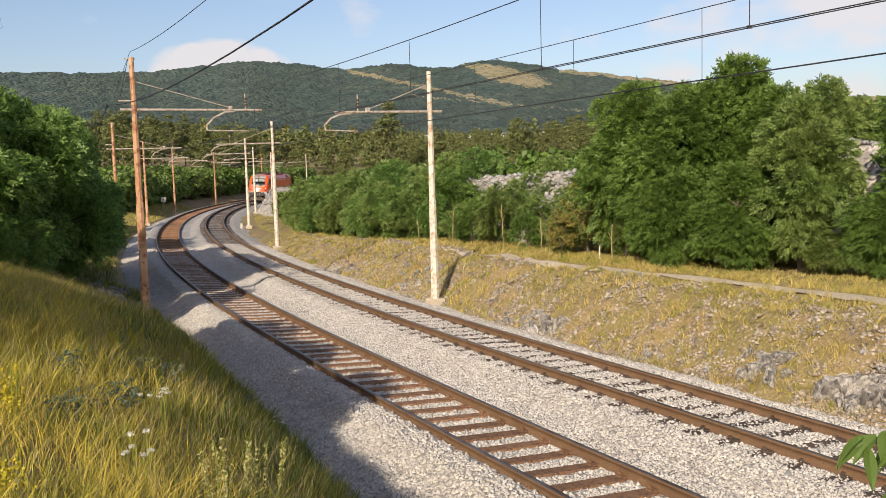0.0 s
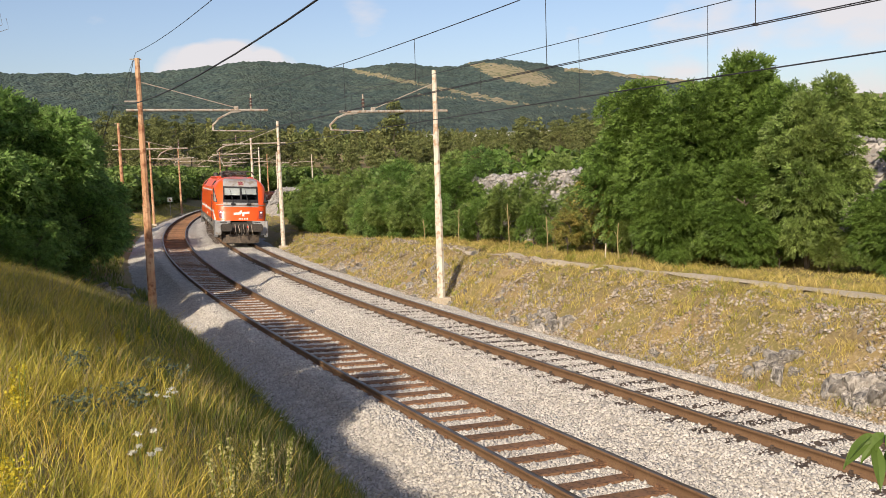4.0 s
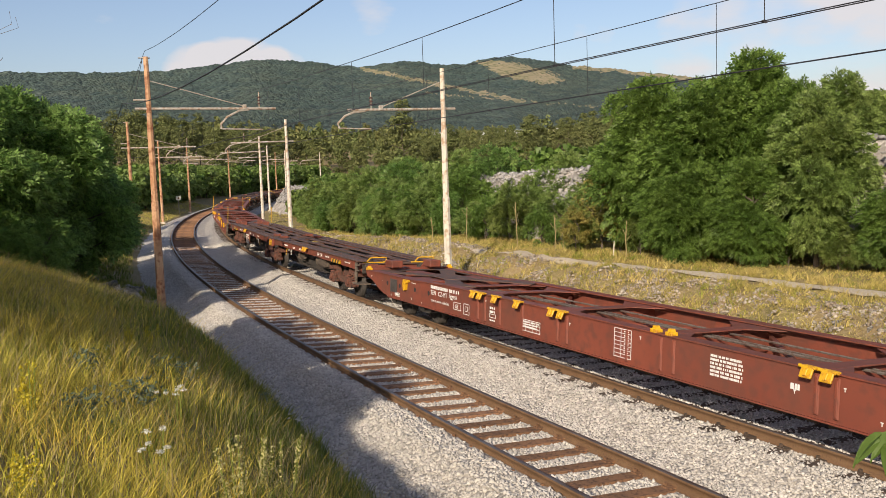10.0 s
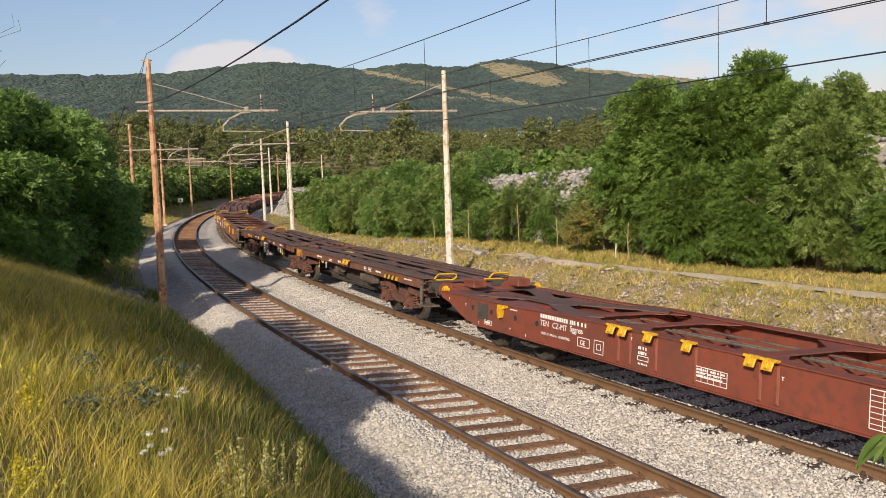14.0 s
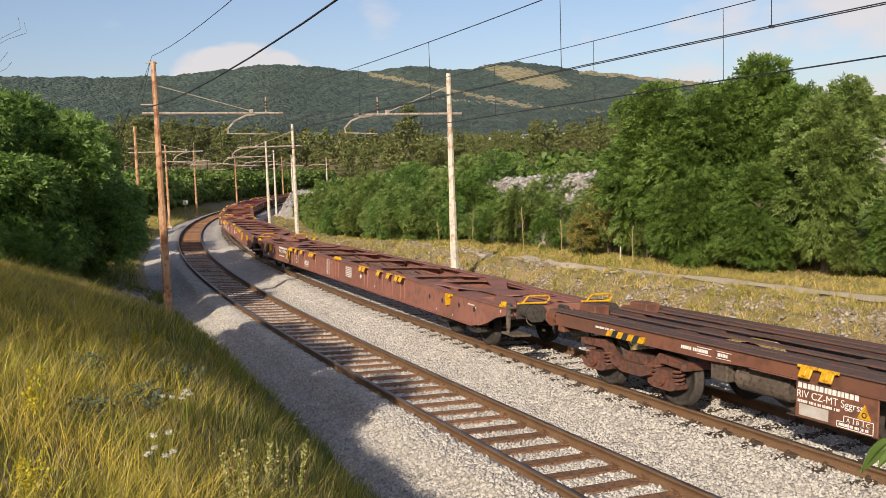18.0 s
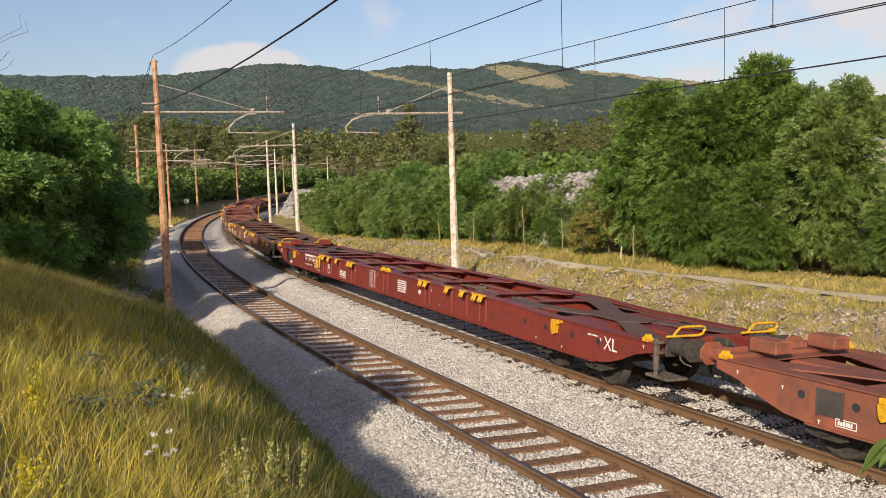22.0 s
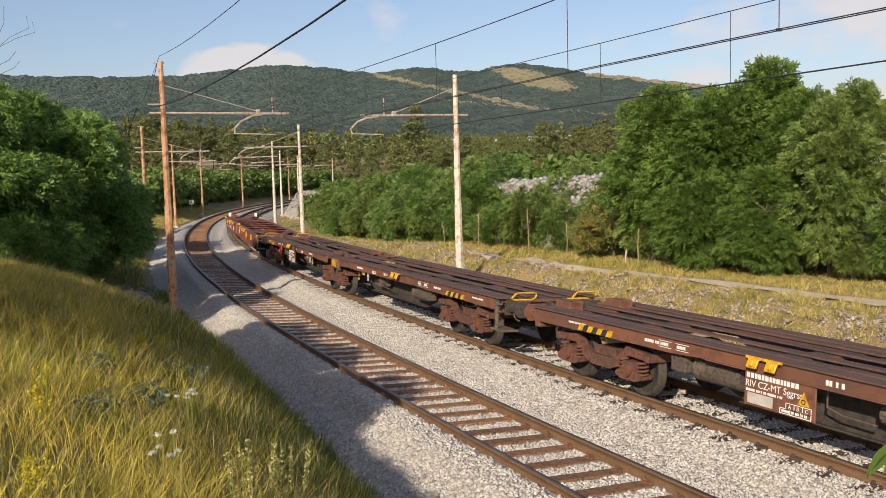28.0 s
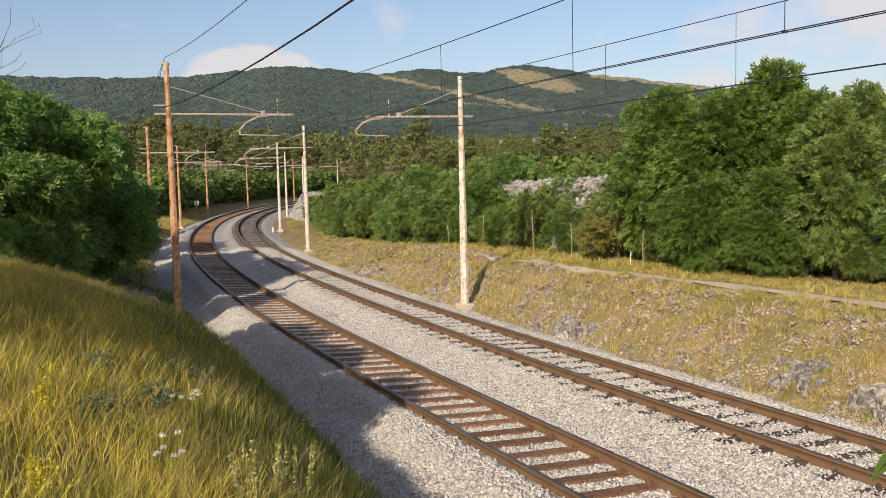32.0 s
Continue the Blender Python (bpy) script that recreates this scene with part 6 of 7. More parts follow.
    loft(bm, [[(8.75, -1.05, 0.16), (9.10, -1.05, 0.16), (9.10, -1.05, 0.55), (8.75, -1.05, 0.55)], [(9.05, -0.75, 0.12), (9.27, -0.75, 0.12), (9.19, -0.75, 0.6), (9.00, -0.75, 0.6)], [(9.10, 0, 0.12), (9.37, 0, 0.12), (9.25, 0, 0.62), (9.05, 0, 0.62)], [(9.05, 0.75, 0.12), (9.27, 0.75, 0.12), (9.19, 0.75, 0.6), (9.00, 0.75, 0.6)], [(8.75, 1.05, 0.16), (9.10, 1.05, 0.16), (9.10, 1.05, 0.55), (8.75, 1.05, 0.55)]])
    part("plough", bm, M["dirt"], end, "dusty track clearing plough")
    buffer_pair(end, 9.30 if turn == 0 else 9.4, 1, (0.50, 0.44), M["dirt_dark"])
    coupler(end, 9.36, 1)
    bm = B()
    r = random.Random(3)
    for k in range(6):
        y = -0.6 + 0.24 * k
        pipe(bm, [(9.34, y, 1.2), (9.55, y + r.uniform(-.06, .06), 1.08), (9.57, y + r.uniform(-.06, .06), 0.8), (9.42, y + r.uniform(-.1, .1), 0.62)], 0.022)
    part("hose", bm, M["galv"], end, "grey brake and heating hoses")
    bm = B()
    for y in (-0.35, 0.35):
        box(bm, (9.5, y, 1.06), (0.07, 0.07, 0.12), bevel=0.015)
    part("cock", bm, M["red_wheel"], end)


def loco_bogie(t, x):
    def chassis(bm):
        for y in (-1.08, 1.08):
            prism(bm, ((-2.1, 0.55), (-2.1, 0.85), (-1.1, 0.90), (-0.7, 0.72), (0.7, 0.72), (1.1, 0.90), (2.1, 0.85), (2.1, 0.55), (1.0, 0.55), (0.6, 0.42), (-0.6, 0.42), (-1.0, 0.55)), "y", y - 0.09, y + 0.09)
        box(bm, (0, 0, 0.62), (0.8, 2.1, 0.3), bevel=0.03)
        for ex in (-2.1, 2.1):
            box(bm, (ex, 0, 0.7), (0.12, 2.2, 0.16), bevel=0.02)
    b = cpart("locoframe", "bogie", chassis, M["dirt"], t, "dusty brown two-axle bogie", pose(x, 0, 0))
    for wx in (-1.5, 1.5):
        cpart("ws575", "wheelset", lambda bm: wheelset(bm, 0.575), M["dirt"], b, "", pose(wx, 0, 0.575), True)
        for y in (-1.12, 1.12):
            sg = -1 if y < 0 else 1

            def axle(bm):
                box(bm, (0, y, 0), (0.42, 0.26, 0.34), bevel=0.04)
                rod(bm, (0, y, 0), (0, y + sg * 0.2, 0), 0.16, n=14)
                rod(bm, (0.1, y + sg * 0.12, -0.05), (0.95, y + sg * 0.12, 0.1), 0.05)
            cpart("locoaxle%d" % sg, "axle_box", axle, M["dirt"], b, "", pose(wx, 0, 0.575))
            for dx in (-0.36, 0.36):
                cpart("lococoil", "coil_spring", lambda bm: coil(bm, 0.0, 0.34, 0.11), M["dirt"], b, "", pose(wx + dx, y, 0.575))
    for y in (-1.26, 1.26):
        sg = -1 if y < 0 else 1

        for dx in (-0.45, 0.45):
            cpart("locoflexi", "coil_spring", lambda bm: coil(bm, 0.62, 1.02, 0.14), M["dirt"], b, "", pose(dx, y - sg * 0.1, 0))

        def gear(bm):
            rod(bm, (-0.9, y, 0.82), (0.9, y, 0.86), 0.055)
            rod(bm, (1.05, y, 0.4), (1.05, y, 0.98), 0.05)
            box(bm, (-0.25, y, 0.58), (0.5, 0.1, 0.36), bevel=0.03)
            pipe(bm, [(1.9, y, 0.9), (2.0, y, 0.5), (1.75, y, 0.35), (1.6, y, 0.5)], 0.02)
            pipe(bm, [(-1.9, y, 0.95), (-1.8, y, 0.5), (-1.55, y, 0.4)], 0.02)
            box(bm, (2.15, y - sg * 0.1, 0.45), (0.3, 0.14, 0.3), bevel=0.03)
        cpart("locogear%d" % sg, "suspension", gear, M["dirt"], b)
    cpart("locomotor", "traction_motor", lambda bm: [box(bm, (dx, 0, 0.6), (0.9, 1.2, 0.55), bevel=0.08) for dx in (-0.85, 0.85)], M["dirt_dark"], b)


def pantograph(t, x, d, raised):
    bm = B()
    for y in (-0.55, 0.55):
        rod(bm, (-0.9, y, 4.06), (0.9, y, 4.06), 0.035)
    for dx in (-0.8, 0.8):
        rod(bm, (dx, -0.6, 4.06), (dx, 0.6, 4.06), 0.04)
    fr = part("pantograph", bm, M["roofkit"], t)
    fr.matrix_basis = pose(x, 0, 0)
    bm = B()
    for dx in (-0.8, 0.8):
        for y in (-0.5, 0.5):
            for k in range(4):
                rod(bm, (dx, y, 3.86 + 0.05 * k), (dx, y, 3.89 + 0.05 * k), 0.08, n=10)
    part("insulator", bm, M["glass_ins"], fr)
    foot = Vector((-0.6 * d, 0, 4.1))
    knee = Vector((0.55 * d, 0, 4.72)) if raised else Vector((1.05 * d, 0, 4.2))
    head = Vector((-0.95 * d, 0, 5.33)) if raised else Vector((-0.9 * d, 0, 4.24))
    part("lower_arm", rod(B(), foot, knee, 0.055, 0.045), M["roofkit"], fr)
    bm = B()
    for y in (-0.25, 0.25):
        rod(bm, knee + Vector((0, y, 0)), head + Vector((0, y * 1.6, 0)), 0.028)
    rod(bm, knee - Vector((0, 0.3, 0)), knee + Vector((0, 0.3, 0)), 0.045)
    part("upper_arm", bm, M["galv"] if raised else M["roofkit"], fr)
    bm = B()
    for dx in (-0.22, 0.22):
        pts = [head + Vector((dx, y, z)) for y, z in ((-0.98, -0.16), (-0.86, -0.02), (-0.6, 0.04), (0.6, 0.04), (0.86, -0.02), (0.98, -0.16))]
        pipe(bm, pts, 0.028)
    for y in (-0.5, 0.5):
        rod(bm, head + Vector((-0.25, y, 0)), head + Vector((0.25, y, 0)), 0.03)
    part("collector_head", bm, M["roofkit"], fr)


def locomotive():
    t = thing("locomotive", "glossy orange-red electric locomotive with white stripes and grey skirt", "locomotive")
    prof = [(-1.5, 1.41), (-1.5, 3.0), (-1.485, 3.25), (-1.44, 3.27), (-1.10, 3.80), (-1.02, 3.86), (1.02, 3.86), (1.10, 3.80), (1.44, 3.27), (1.485, 3.25), (1.5, 3.0), (1.5, 1.41)]
    body = part("body", prism(B(), prof, "x", -6.41, 6.41), M["orange"], t)
    for sg in (-1, 1):
        part("skirt", box(B(), (0, sg * 1.44, 1.2), (14.42, 0.11, 0.41), bevel=0.006), M["loco_grey"], body, "dark grey skirt with small stencils")
        part("upper_stripe", box(B(), (0.1, sg * 1.5, 3.12), (12.4, 0.012, 0.085)), M["white"], body)
        bm = B()
        a = sg * 1.5
        prism(bm, ((0.52, 1.86), (6.42, 1.86), (6.42, 2.02), (0.60, 2.02)), "y", a - 0.006, a + 0.006)
        part("stripe", bm, M["white"], body)
        part("stripe", prism(B(), ((-6.42, 1.86), (-4.75, 1.86), (-4.68, 2.02), (-6.42, 2.02)), "y", a - 0.006, a + 0.006), M["white"], body)
        bm = B()
        for q in (((-4.1, 1.88), (-3.75, 1.90), (-3.72, 2.0), (-4.05, 1.98)), ((-3.68, 1.88), (-3.3, 1.9), (-3.22, 2.0), (-3.62, 1.98)), ((-3.82, 1.98), (-3.74, 1.98), (-3.70, 2.12), (-3.78, 2.10)),
                  ((-3.68, 1.76), (-3.60, 1.78), (-3.56, 1.9), (-3.66, 1.9))):
            prism(bm, q, "y", a - 0.006, a + 0.006)
        part("badge", bm, M["white"], body)
        bm = B()
        r = random.Random(8)
        x = -2.95
        while x < 0.1:
            w = r.uniform(0.05, 0.11)
            if abs(x + 1.15) > 0.12:
                box(bm, (x + w / 2, a, 1.93 + (0.04 if r.random() < 0.25 else 0)), (w, 0.012, 0.12 + (0.07 if r.random() < 0.25 else 0)))
            x += w + 0.03
        part("name_bars", bm, M["white"], body)
        bm = B()
        bars(bm, 0.5, 1.56, 1.55, 0.11, y=a, seed=5, char=0.07)
        part("number_bars", bm, M["white"], body)
        bm = B()
        for x, z, w in ((-5.9, 1.2, 0.35), (-4.2, 1.24, 0.3), (-3.6, 1.22, 0.5), (-0.3, 1.2, 0.45), (1.6, 1.16, 0.9), (5.7, 1.28, 0.5), (-1.8, 1.18, 0.6)):
            bars(bm, x, z, w, 0.05, 2, y=sg * 1.498, seed=int(x * 10) + 99)
        box(bm, (2.95, sg * 1.498, 1.12), (0.2, 0.008, 0.18))
        for k in range(3):
            box(bm, (-1.05 + 0.14 * k, sg * 1.498, 1.13), (0.09, 0.008, 0.07))
        part("stencil_bars", bm, M["white"], body)
        # roof side panels with their seams and dark grilles
        n = Vector((0, sg * 0.842, 0.54))
        for x0, x1, mm in ((-6.2, -4.6, "roof_orange"), (-4.55, 3.95, "orange"), (4.0, 6.35, "roof_orange")):
            bm = B()
            q = [Vector((x, sg * y, z)) + n * 0.012 for x, y, z in ((x0, 1.43, 3.29), (x1, 1.43, 3.29), (x1, 1.115, 3.775), (x0, 1.115, 3.775))]
            loft(bm, [q, [v + n * 0.02 for v in q]])
            part("roof_panel", bm, M[mm], body)
        for x0 in (-5.75, 4.75):
            bm = B()
            q = [Vector((x, sg * y, z)) + n * 0.034 for x, y, z in ((x0, 1.36, 3.40), (x0 + 1.25, 1.36, 3.40), (x0 + 1.3, 1.20, 3.65), (x0 + 0.08, 1.20, 3.65))]
            loft(bm, [q, [v + n * 0.012 for v in q]])
            part("grille", bm, M["cab_dark"], body, "dark roof side grille")
        bm = B()
        for x in np.arange(-5.8, 6.3, 0.62):
            box(bm, (x, sg * 1.47, 3.275), (0.02, 0.06, 0.05))
        part("rain_gutter", bm, M["roof_orange"], body)
        part("roof_ridge", box(B(), (0.6, sg * 0.98, 3.90), (7.2, 0.3, 0.12), bevel=0.03), M["roof_orange"], body)
        bm = B()
        for x in (6.25, 7.85):
            ring(bm, (x, sg * 1.5, 1.2), 0.09, 0.02, n=14)
        part("filler_cap", bm, M["galv"], body)
    part("transformer", box(B(), (0, 0, 0.62), (5.2, 2.3, 0.72), bevel=0.08), M["dirt_dark"], t)
    bm = B()
    for x in (-2.6, -1.2, 0.4, 1.9):
        rod(bm, (x, -1.1, 0.66), (x + 1.0, -1.1, 0.66), 0.16, n=12)
    part("air_reservoir", bm, M["dirt_dark"], t)
    cab(t, 0)
    cab(t, 180)
    loco_bogie(t, 4.95)
    loco_bogie(t, -4.95)
    pantograph(t, -3.4, 1, True)
    pantograph(t, 5.2, -1, False)
    r = random.Random(12)
    bm = B()
    for k in range(34):
        x = r.uniform(-5.6, 4.4)
        y = r.uniform(-0.7, 0.7)
        h = r.uniform(0.22, 0.5)
        if r.random() < 0.5:
            rod(bm, (x, y, 3.86), (x, y, 3.86 + h), r.uniform(0.05, 0.11), n=10)
        else:
            box(bm, (x, y, 3.86 + h / 2), (r.uniform(0.2, 0.7), r.uniform(0.15, 0.4), h), bevel=0.02)
    part("roof_gear", bm, M["roofkit"], t, "dark insulators, boxes and busbars")
    bm = B()
    for y in (-0.75, -0.2, 0.35):
        pipe(bm, [(x, y + 0.1 * math.sin(x * 2), 4.12 + 0.08 * math.sin(x * 3.1 + y)) for x in np.linspace(-2.6, 6.2, 16)], 0.025)
    for k in range(4):
        pipe(bm, [(4.2 + 0.35 * k, -0.75, 3.9), (4.3 + 0.35 * k, -0.7, 4.2), (4.6 + 0.35 * k, -0.45, 4.22)], 0.035)
    part("roof_cable", bm, M["black"], t)
    bm = B()
    for x in (-1.6, -0.9, 0.9, 2.3):
        for k in range(5):
            rod(bm, (x, -0.5, 3.9 + 0.06 * k), (x, -0.5, 3.935 + 0.06 * k), 0.1, n=10)
        box(bm, (x, -0.5, 4.23), (0.25, 0.2, 0.06))
    part("busbar_insulator", bm, M["galv"], t)
    return t


place(locomotive(), 9.79, 4.95)


# ---- container wagons ----
def flap(bm):
    """A folded-down container spigot on its bracket."""
    box(bm, (0, -0.02, 0.015), (0.25, 0.11, 0.035), bevel=0.01)
    box(bm, (0, -0.085, -0.05), (0.19, 0.035, 0.15), rx=-24, bevel=0.01)
    box(bm, (0, -0.11, -0.045), (0.06, 0.03, 0.10), rx=-24, bevel=0.008)
    rod(bm, (-0.15, -0.05, 0.02), (0.15, -0.05, 0.02), 0.022)


def bracket(bm):
    box(bm, (0, 0, 0.0), (0.22, 0.10, 0.08), bevel=0.01)
    prism(bm, ((-0.12, -0.04), (0.06, -0.04), (0.02, -0.22), (-0.06, -0.25), (-0.1, -0.2)), "y", -0.05, 0.03)
    box(bm, (0.14, 0, 0.02), (0.12, 0.05, 0.05))


def upright(bm):
    box(bm, (0, 0, 0.03), (0.16, 0.14, 0.07), bevel=0.01)
    prism(bm, ((-0.06, 0.05), (0.06, 0.05), (0.035, 0.115), (-0.035, 0.115)), "y", -0.04, 0.04)


def hand_rail(bm):
    pipe(bm, [(-0.02, -0.31, 0.0), (0.0, -0.26, 0.08), (0.0, -0.20, 0.135), (0.0, -0.14, 0.15), (0.0, 0.24, 0.15), (0.0, 0.30, 0.13), (0.0, 0.31, 0.09), (-0.01, 0.26, 0.02), (-0.02, 0.20, 0.0)], 0.021)
    rod(bm, (-0.02, -0.44, 0.0), (-0.02, 0.22, 0.0), 0.021)


def handwheel(bm):
    ring(bm, (0, -0.06, 0), 0.2, 0.022, n=22)
    for a in (20, 140, 260):
        rod(bm, (0, -0.06, 0), (0.2 * math.cos(radians(a)), -0.06, 0.2 * math.sin(radians(a))), 0.018)
    rod(bm, (0, 0, 0), (0, -0.09, 0), 0.04)


def rib(bm):
    """Pressed stiffener with rounded ends."""
    box(bm, (0, 0, 0), (0.085, 0.03, 0.54), bevel=0.014)
    box(bm, (0, 0, 0), (0.055, 0.045, 0.50), bevel=0.012)


def hatch(bm):
    box(bm, (0, 0, 0), (0.40, 0.02, 0.34), bevel=0.006)
    for k in range(11):
        box(bm, (0, -0.012, -0.14 + 0.028 * k), (0.35, 0.012, 0.014))
    for x in (-0.19, 0.19):
        box(bm, (x, -0.012, 0), (0.03, 0.02, 0.36))


def end_kit(t, x, d, paint, rails, tall=False):
    """End beam with buffers, coupling, corner step and yellow handrails."""
    cpart(("endbeam", d), "end_beam", lambda bm: box(bm, (0, 0, 0.96), (0.18, 2.4, 0.30), bevel=0.015), paint, t, "", pose(x - d * 0.12, 0, 0))
    buffer_pair(t, x, d, m=paint if d < 0 else None, z=1.0)
    coupler(t, x, d)
    if rails:
        for y in (-0.62, 0.92):
            cpart("handrail", "handrail", hand_rail, M["yellow"], t, "yellow handrail", pose(x + d * 0.06, y, 1.15))
    else:
        for y in (-0.6, 0.6):
            cpart("endblock", "end_stop", lambda bm: box(bm, (0, 0, 0), (0.5, 0.34, 0.2), bevel=0.02), paint, t, "", pose(x - d * 0.35, y, 1.24))

    def step(bm):
        rod(bm, (0.08, 0, 0.66), (0.08, 0, 1.16), 0.052, n=12)
        rod(bm, (0.08, 0, 0.56), (0.08, 0, 0.66), 0.035)
        box(bm, (0.08, 0.03, 1.08), (0.17, 0.12, 0.05), bevel=0.01)
        box(bm, (0.08, 0.03, 0.92), (0.15, 0.12, 0.05), bevel=0.01)
        box(bm, (0.16, 0.14, 0.54), (0.56, 0.40, 0.045), bevel=0.008)
        pipe(bm, [(0.25, 0.3, 0.98), (0.30, 0.3, 0.82), (0.42, 0.28, 0.78), (0.62, 0.24, 0.78)], 0.014)
    y = -1.26 * d
    cpart("cornerstep", "corner_step", step, M["dirt"], t, "", pose(x - d * 0.02, -1.26 if d > 0 else 1.26, 0, 0, 0, 0 if d > 0 else 180))
    if tall:
        for yy in (-1.22, 1.22):
            cpart("marker", "tall_handrail", lambda bm: rod(bm, (0, 0, 0), (0, 0, 0.92), 0.017), M["yellow"], t, "tall yellow corner post", pose(x - d * 0.05, yy, 1.2))


def sill_outline(half):
    """The deep side sill of the long four-axle wagon, seen from the side."""
    pts = [(half, 0.90), (half, 1.045), (9.0, 1.05), (8.2, 1.075), (7.4, 1.105)]
    pts += [(-x, z) for x, z in pts[::-1]]
    low = [(-half + 0.45, 0.80), (-half + 0.9, 0.62), (-half + 1.25, 0.52), (-half + 1.6, 0.48)]
    return pts + low + [(-x, z) for x, z in low[::-1]]


def wagon_a(paint_name, label, xl=False, tall=False, wheel=True, lamp=False, seed=0):
    """Long four-axle container wagon with deep sills."""
    paint = M[paint_name]
    top = paint if paint_name in ("wagon_pink", "wagon_orange") else M["deck"]
    half = 12.42
    t = thing("container_wagon", label, "wagon", "container wagons")
    for y in (-1.27, 1.27):
        sgn = -1 if y < 0 else 1

        def web(bm):
            prism(bm, sill_outline(half), "y", y - 0.02, y + 0.02)
        s = cpart(("aweb", sgn), "side_sill", web, paint, t)

        def flange(bm):
            for x0, x1, z0, z1 in ((-half, -9.0, 1.045, 1.05), (-9.0, -8.2, 1.05, 1.075), (-8.2, -7.4, 1.075, 1.105), (-7.4, 7.4, 1.105, 1.105), (7.4, 8.2, 1.105, 1.075), (8.2, 9.0, 1.075, 1.05),
                                   (9.0, half, 1.05, 1.045)):
                loft(bm, [[(x0, y - sgn * 0.22, z0), (x0, y + sgn * 0.05, z0), (x0, y + sgn * 0.05, z0 + 0.022), (x0, y - sgn * 0.22, z0 + 0.022)],
                          [(x1, y - sgn * 0.22, z1), (x1, y + sgn * 0.05, z1), (x1, y + sgn * 0.05, z1 + 0.022), (x1, y - sgn * 0.22, z1 + 0.022)]])
        cpart(("aflange", sgn), "top_flange", flange, paint, s)
        cpart(("aflangeb", sgn), "bottom_flange", lambda bm: box(bm, (0, y - sgn * 0.05, 0.475), (21.6, 0.22, 0.022)), paint, s)

        # sill holes drawn as dark discs, their inner shade put into the colour
        for x in (-10.9, -10.08, -9.12, -8.32, 8.32, 9.12, 10.08, 10.9):
            cpart("ahole", "lightening_hole", lambda bm: rod(bm, (0, -0.004, 0), (0, 0.004, 0), 0.058, n=14), M["cab_dark"], s, "", pose(x, y + sgn * 0.02, 0.83))
        spigots = (-5.87, -5.56, -4.92, -4.03, -2.78, -2.47, 3.12, 3.43, 4.74, 5.57, 6.22, 6.53)
        for x in spigots + (-0.72, 0.12, 0.42):
            cpart("rib", "rib", rib, paint, s, "", pose(x + 0.07, y + sgn * 0.026, 0.80))
        for x in spigots if sgn < 0 else ():
            cpart("flap", "spigot", flap, M["yellow"], s, "yellow folding container spigot", pose(x, y + sgn * 0.06, 1.125, 0, 0, 0 if sgn < 0 else 180))
        for x in (0.02, 0.38) if sgn < 0 else ():
            cpart("upright", "spigot", upright, M["yellow"], s, "yellow upright spigot", pose(x, y - sgn * 0.02, 1.115))
        for x in (-9.62, 9.55):
            cpart("bracket", "bracket", bracket, M["yellow"], s, "yellow tie-down bracket", pose(x, y + sgn * 0.05, 1.0, 0, 0, 0 if sgn < 0 else 180))
        for x in (-half + 0.15, half - 0.15):
            cpart("cornerfit", "corner_fitting", upright, M["yellow"], s, "", pose(x, y, 1.06))
        # hatch at the rear end, drain marks and a seam where the sill is welded
        cpart("hatch", "hatch", hatch, M["grime_plate"], s, "dark ribbed hatch", pose(-10.45, y + sgn * 0.024, 0.80, 0, 0, 0 if sgn < 0 else 180))
        for x in (-7.9, 7.9):
            cpart("seam", "seam", lambda bm: box(bm, (0, 0, 0), (0.03, 0.012, 0.56)), paint, s, "", pose(x, y + sgn * 0.022, 0.77))
    if wheel:
        cpart("handwheel", "handwheel", handwheel, M["yellow"], t, "yellow brake handwheel", pose(6.95 if wheel is True else wheel, -1.29, 0.86))

    def chassis(bm):
        for x in (-7.3, -5.9, -3.0, 0.0, 3.0, 5.8, 7.3):
            box(bm, (x, 0, 1.085), (0.30, 2.1, 0.024), bevel=0.006)
            box(bm, (x, 0, 0.86), (0.04, 2.48, 0.40))
            for sg in (-1, 1):
                prism(bm, ((x - 0.75, sg * 1.06), (x - 0.14, sg * 0.55), (x + 0.14, sg * 0.55), (x + 0.55, sg * 1.06)), "z", 1.077, 1.093)
        for x0, sg in ((-4.45, 1), (-1.5, -1), (1.5, 1), (4.4, -1)):
            rod(bm, (x0 - 1.3, sg * 1.1, 0.92), (x0 + 1.3, -sg * 1.0, 0.92), 0.05, n=6)
        box(bm, (0, 0, 0.58), (14.4, 0.18, 0.10))
    cpart("aframe", "cross_member", chassis, paint, t)
    for y, r in ((-0.24, 0.024), (-0.08, 0.015), (0.32, 0.020)):
        cpart(("apipe", r), "brake_pipe", lambda bm: pipe(bm, [(-7.2, 0, 1.0), (-3.0, 0.03, 1.02), (0.4, -0.03, 1.02), (3.4, 0.02, 1.01), (7.2, 0, 1.0)], r), M["pipe_grey"], t, "grey brake pipe", pose(0, y, 0))
    cpart("avalve", "brake_valve", lambda bm: (box(bm, (0, 0, 0), (0.22, 0.2, 0.16), bevel=0.03), rod(bm, (-0.25, 0, 0), (0.25, 0, 0), 0.05)), M["pipe_grey"], t, "", pose(4.2, -0.2, 1.0))

    def strap(bm, d, sg, lift):
        """Bent deck strap from the side flange over the bolster to the end corner; the two cross over the bolster."""
        pts = ((7.15, 1.0), (7.9, 0.80), (8.7, 0.45), (9.5, 0.10), (10.2, -0.20), (10.9, -0.52), (11.6, -0.86), (12.2, -1.0))
        rows = []
        for i, (x, y) in enumerate(pts):
            w = (0.34, 0.26, 0.22, 0.20, 0.20, 0.22, 0.26, 0.34)[i] * 0.72
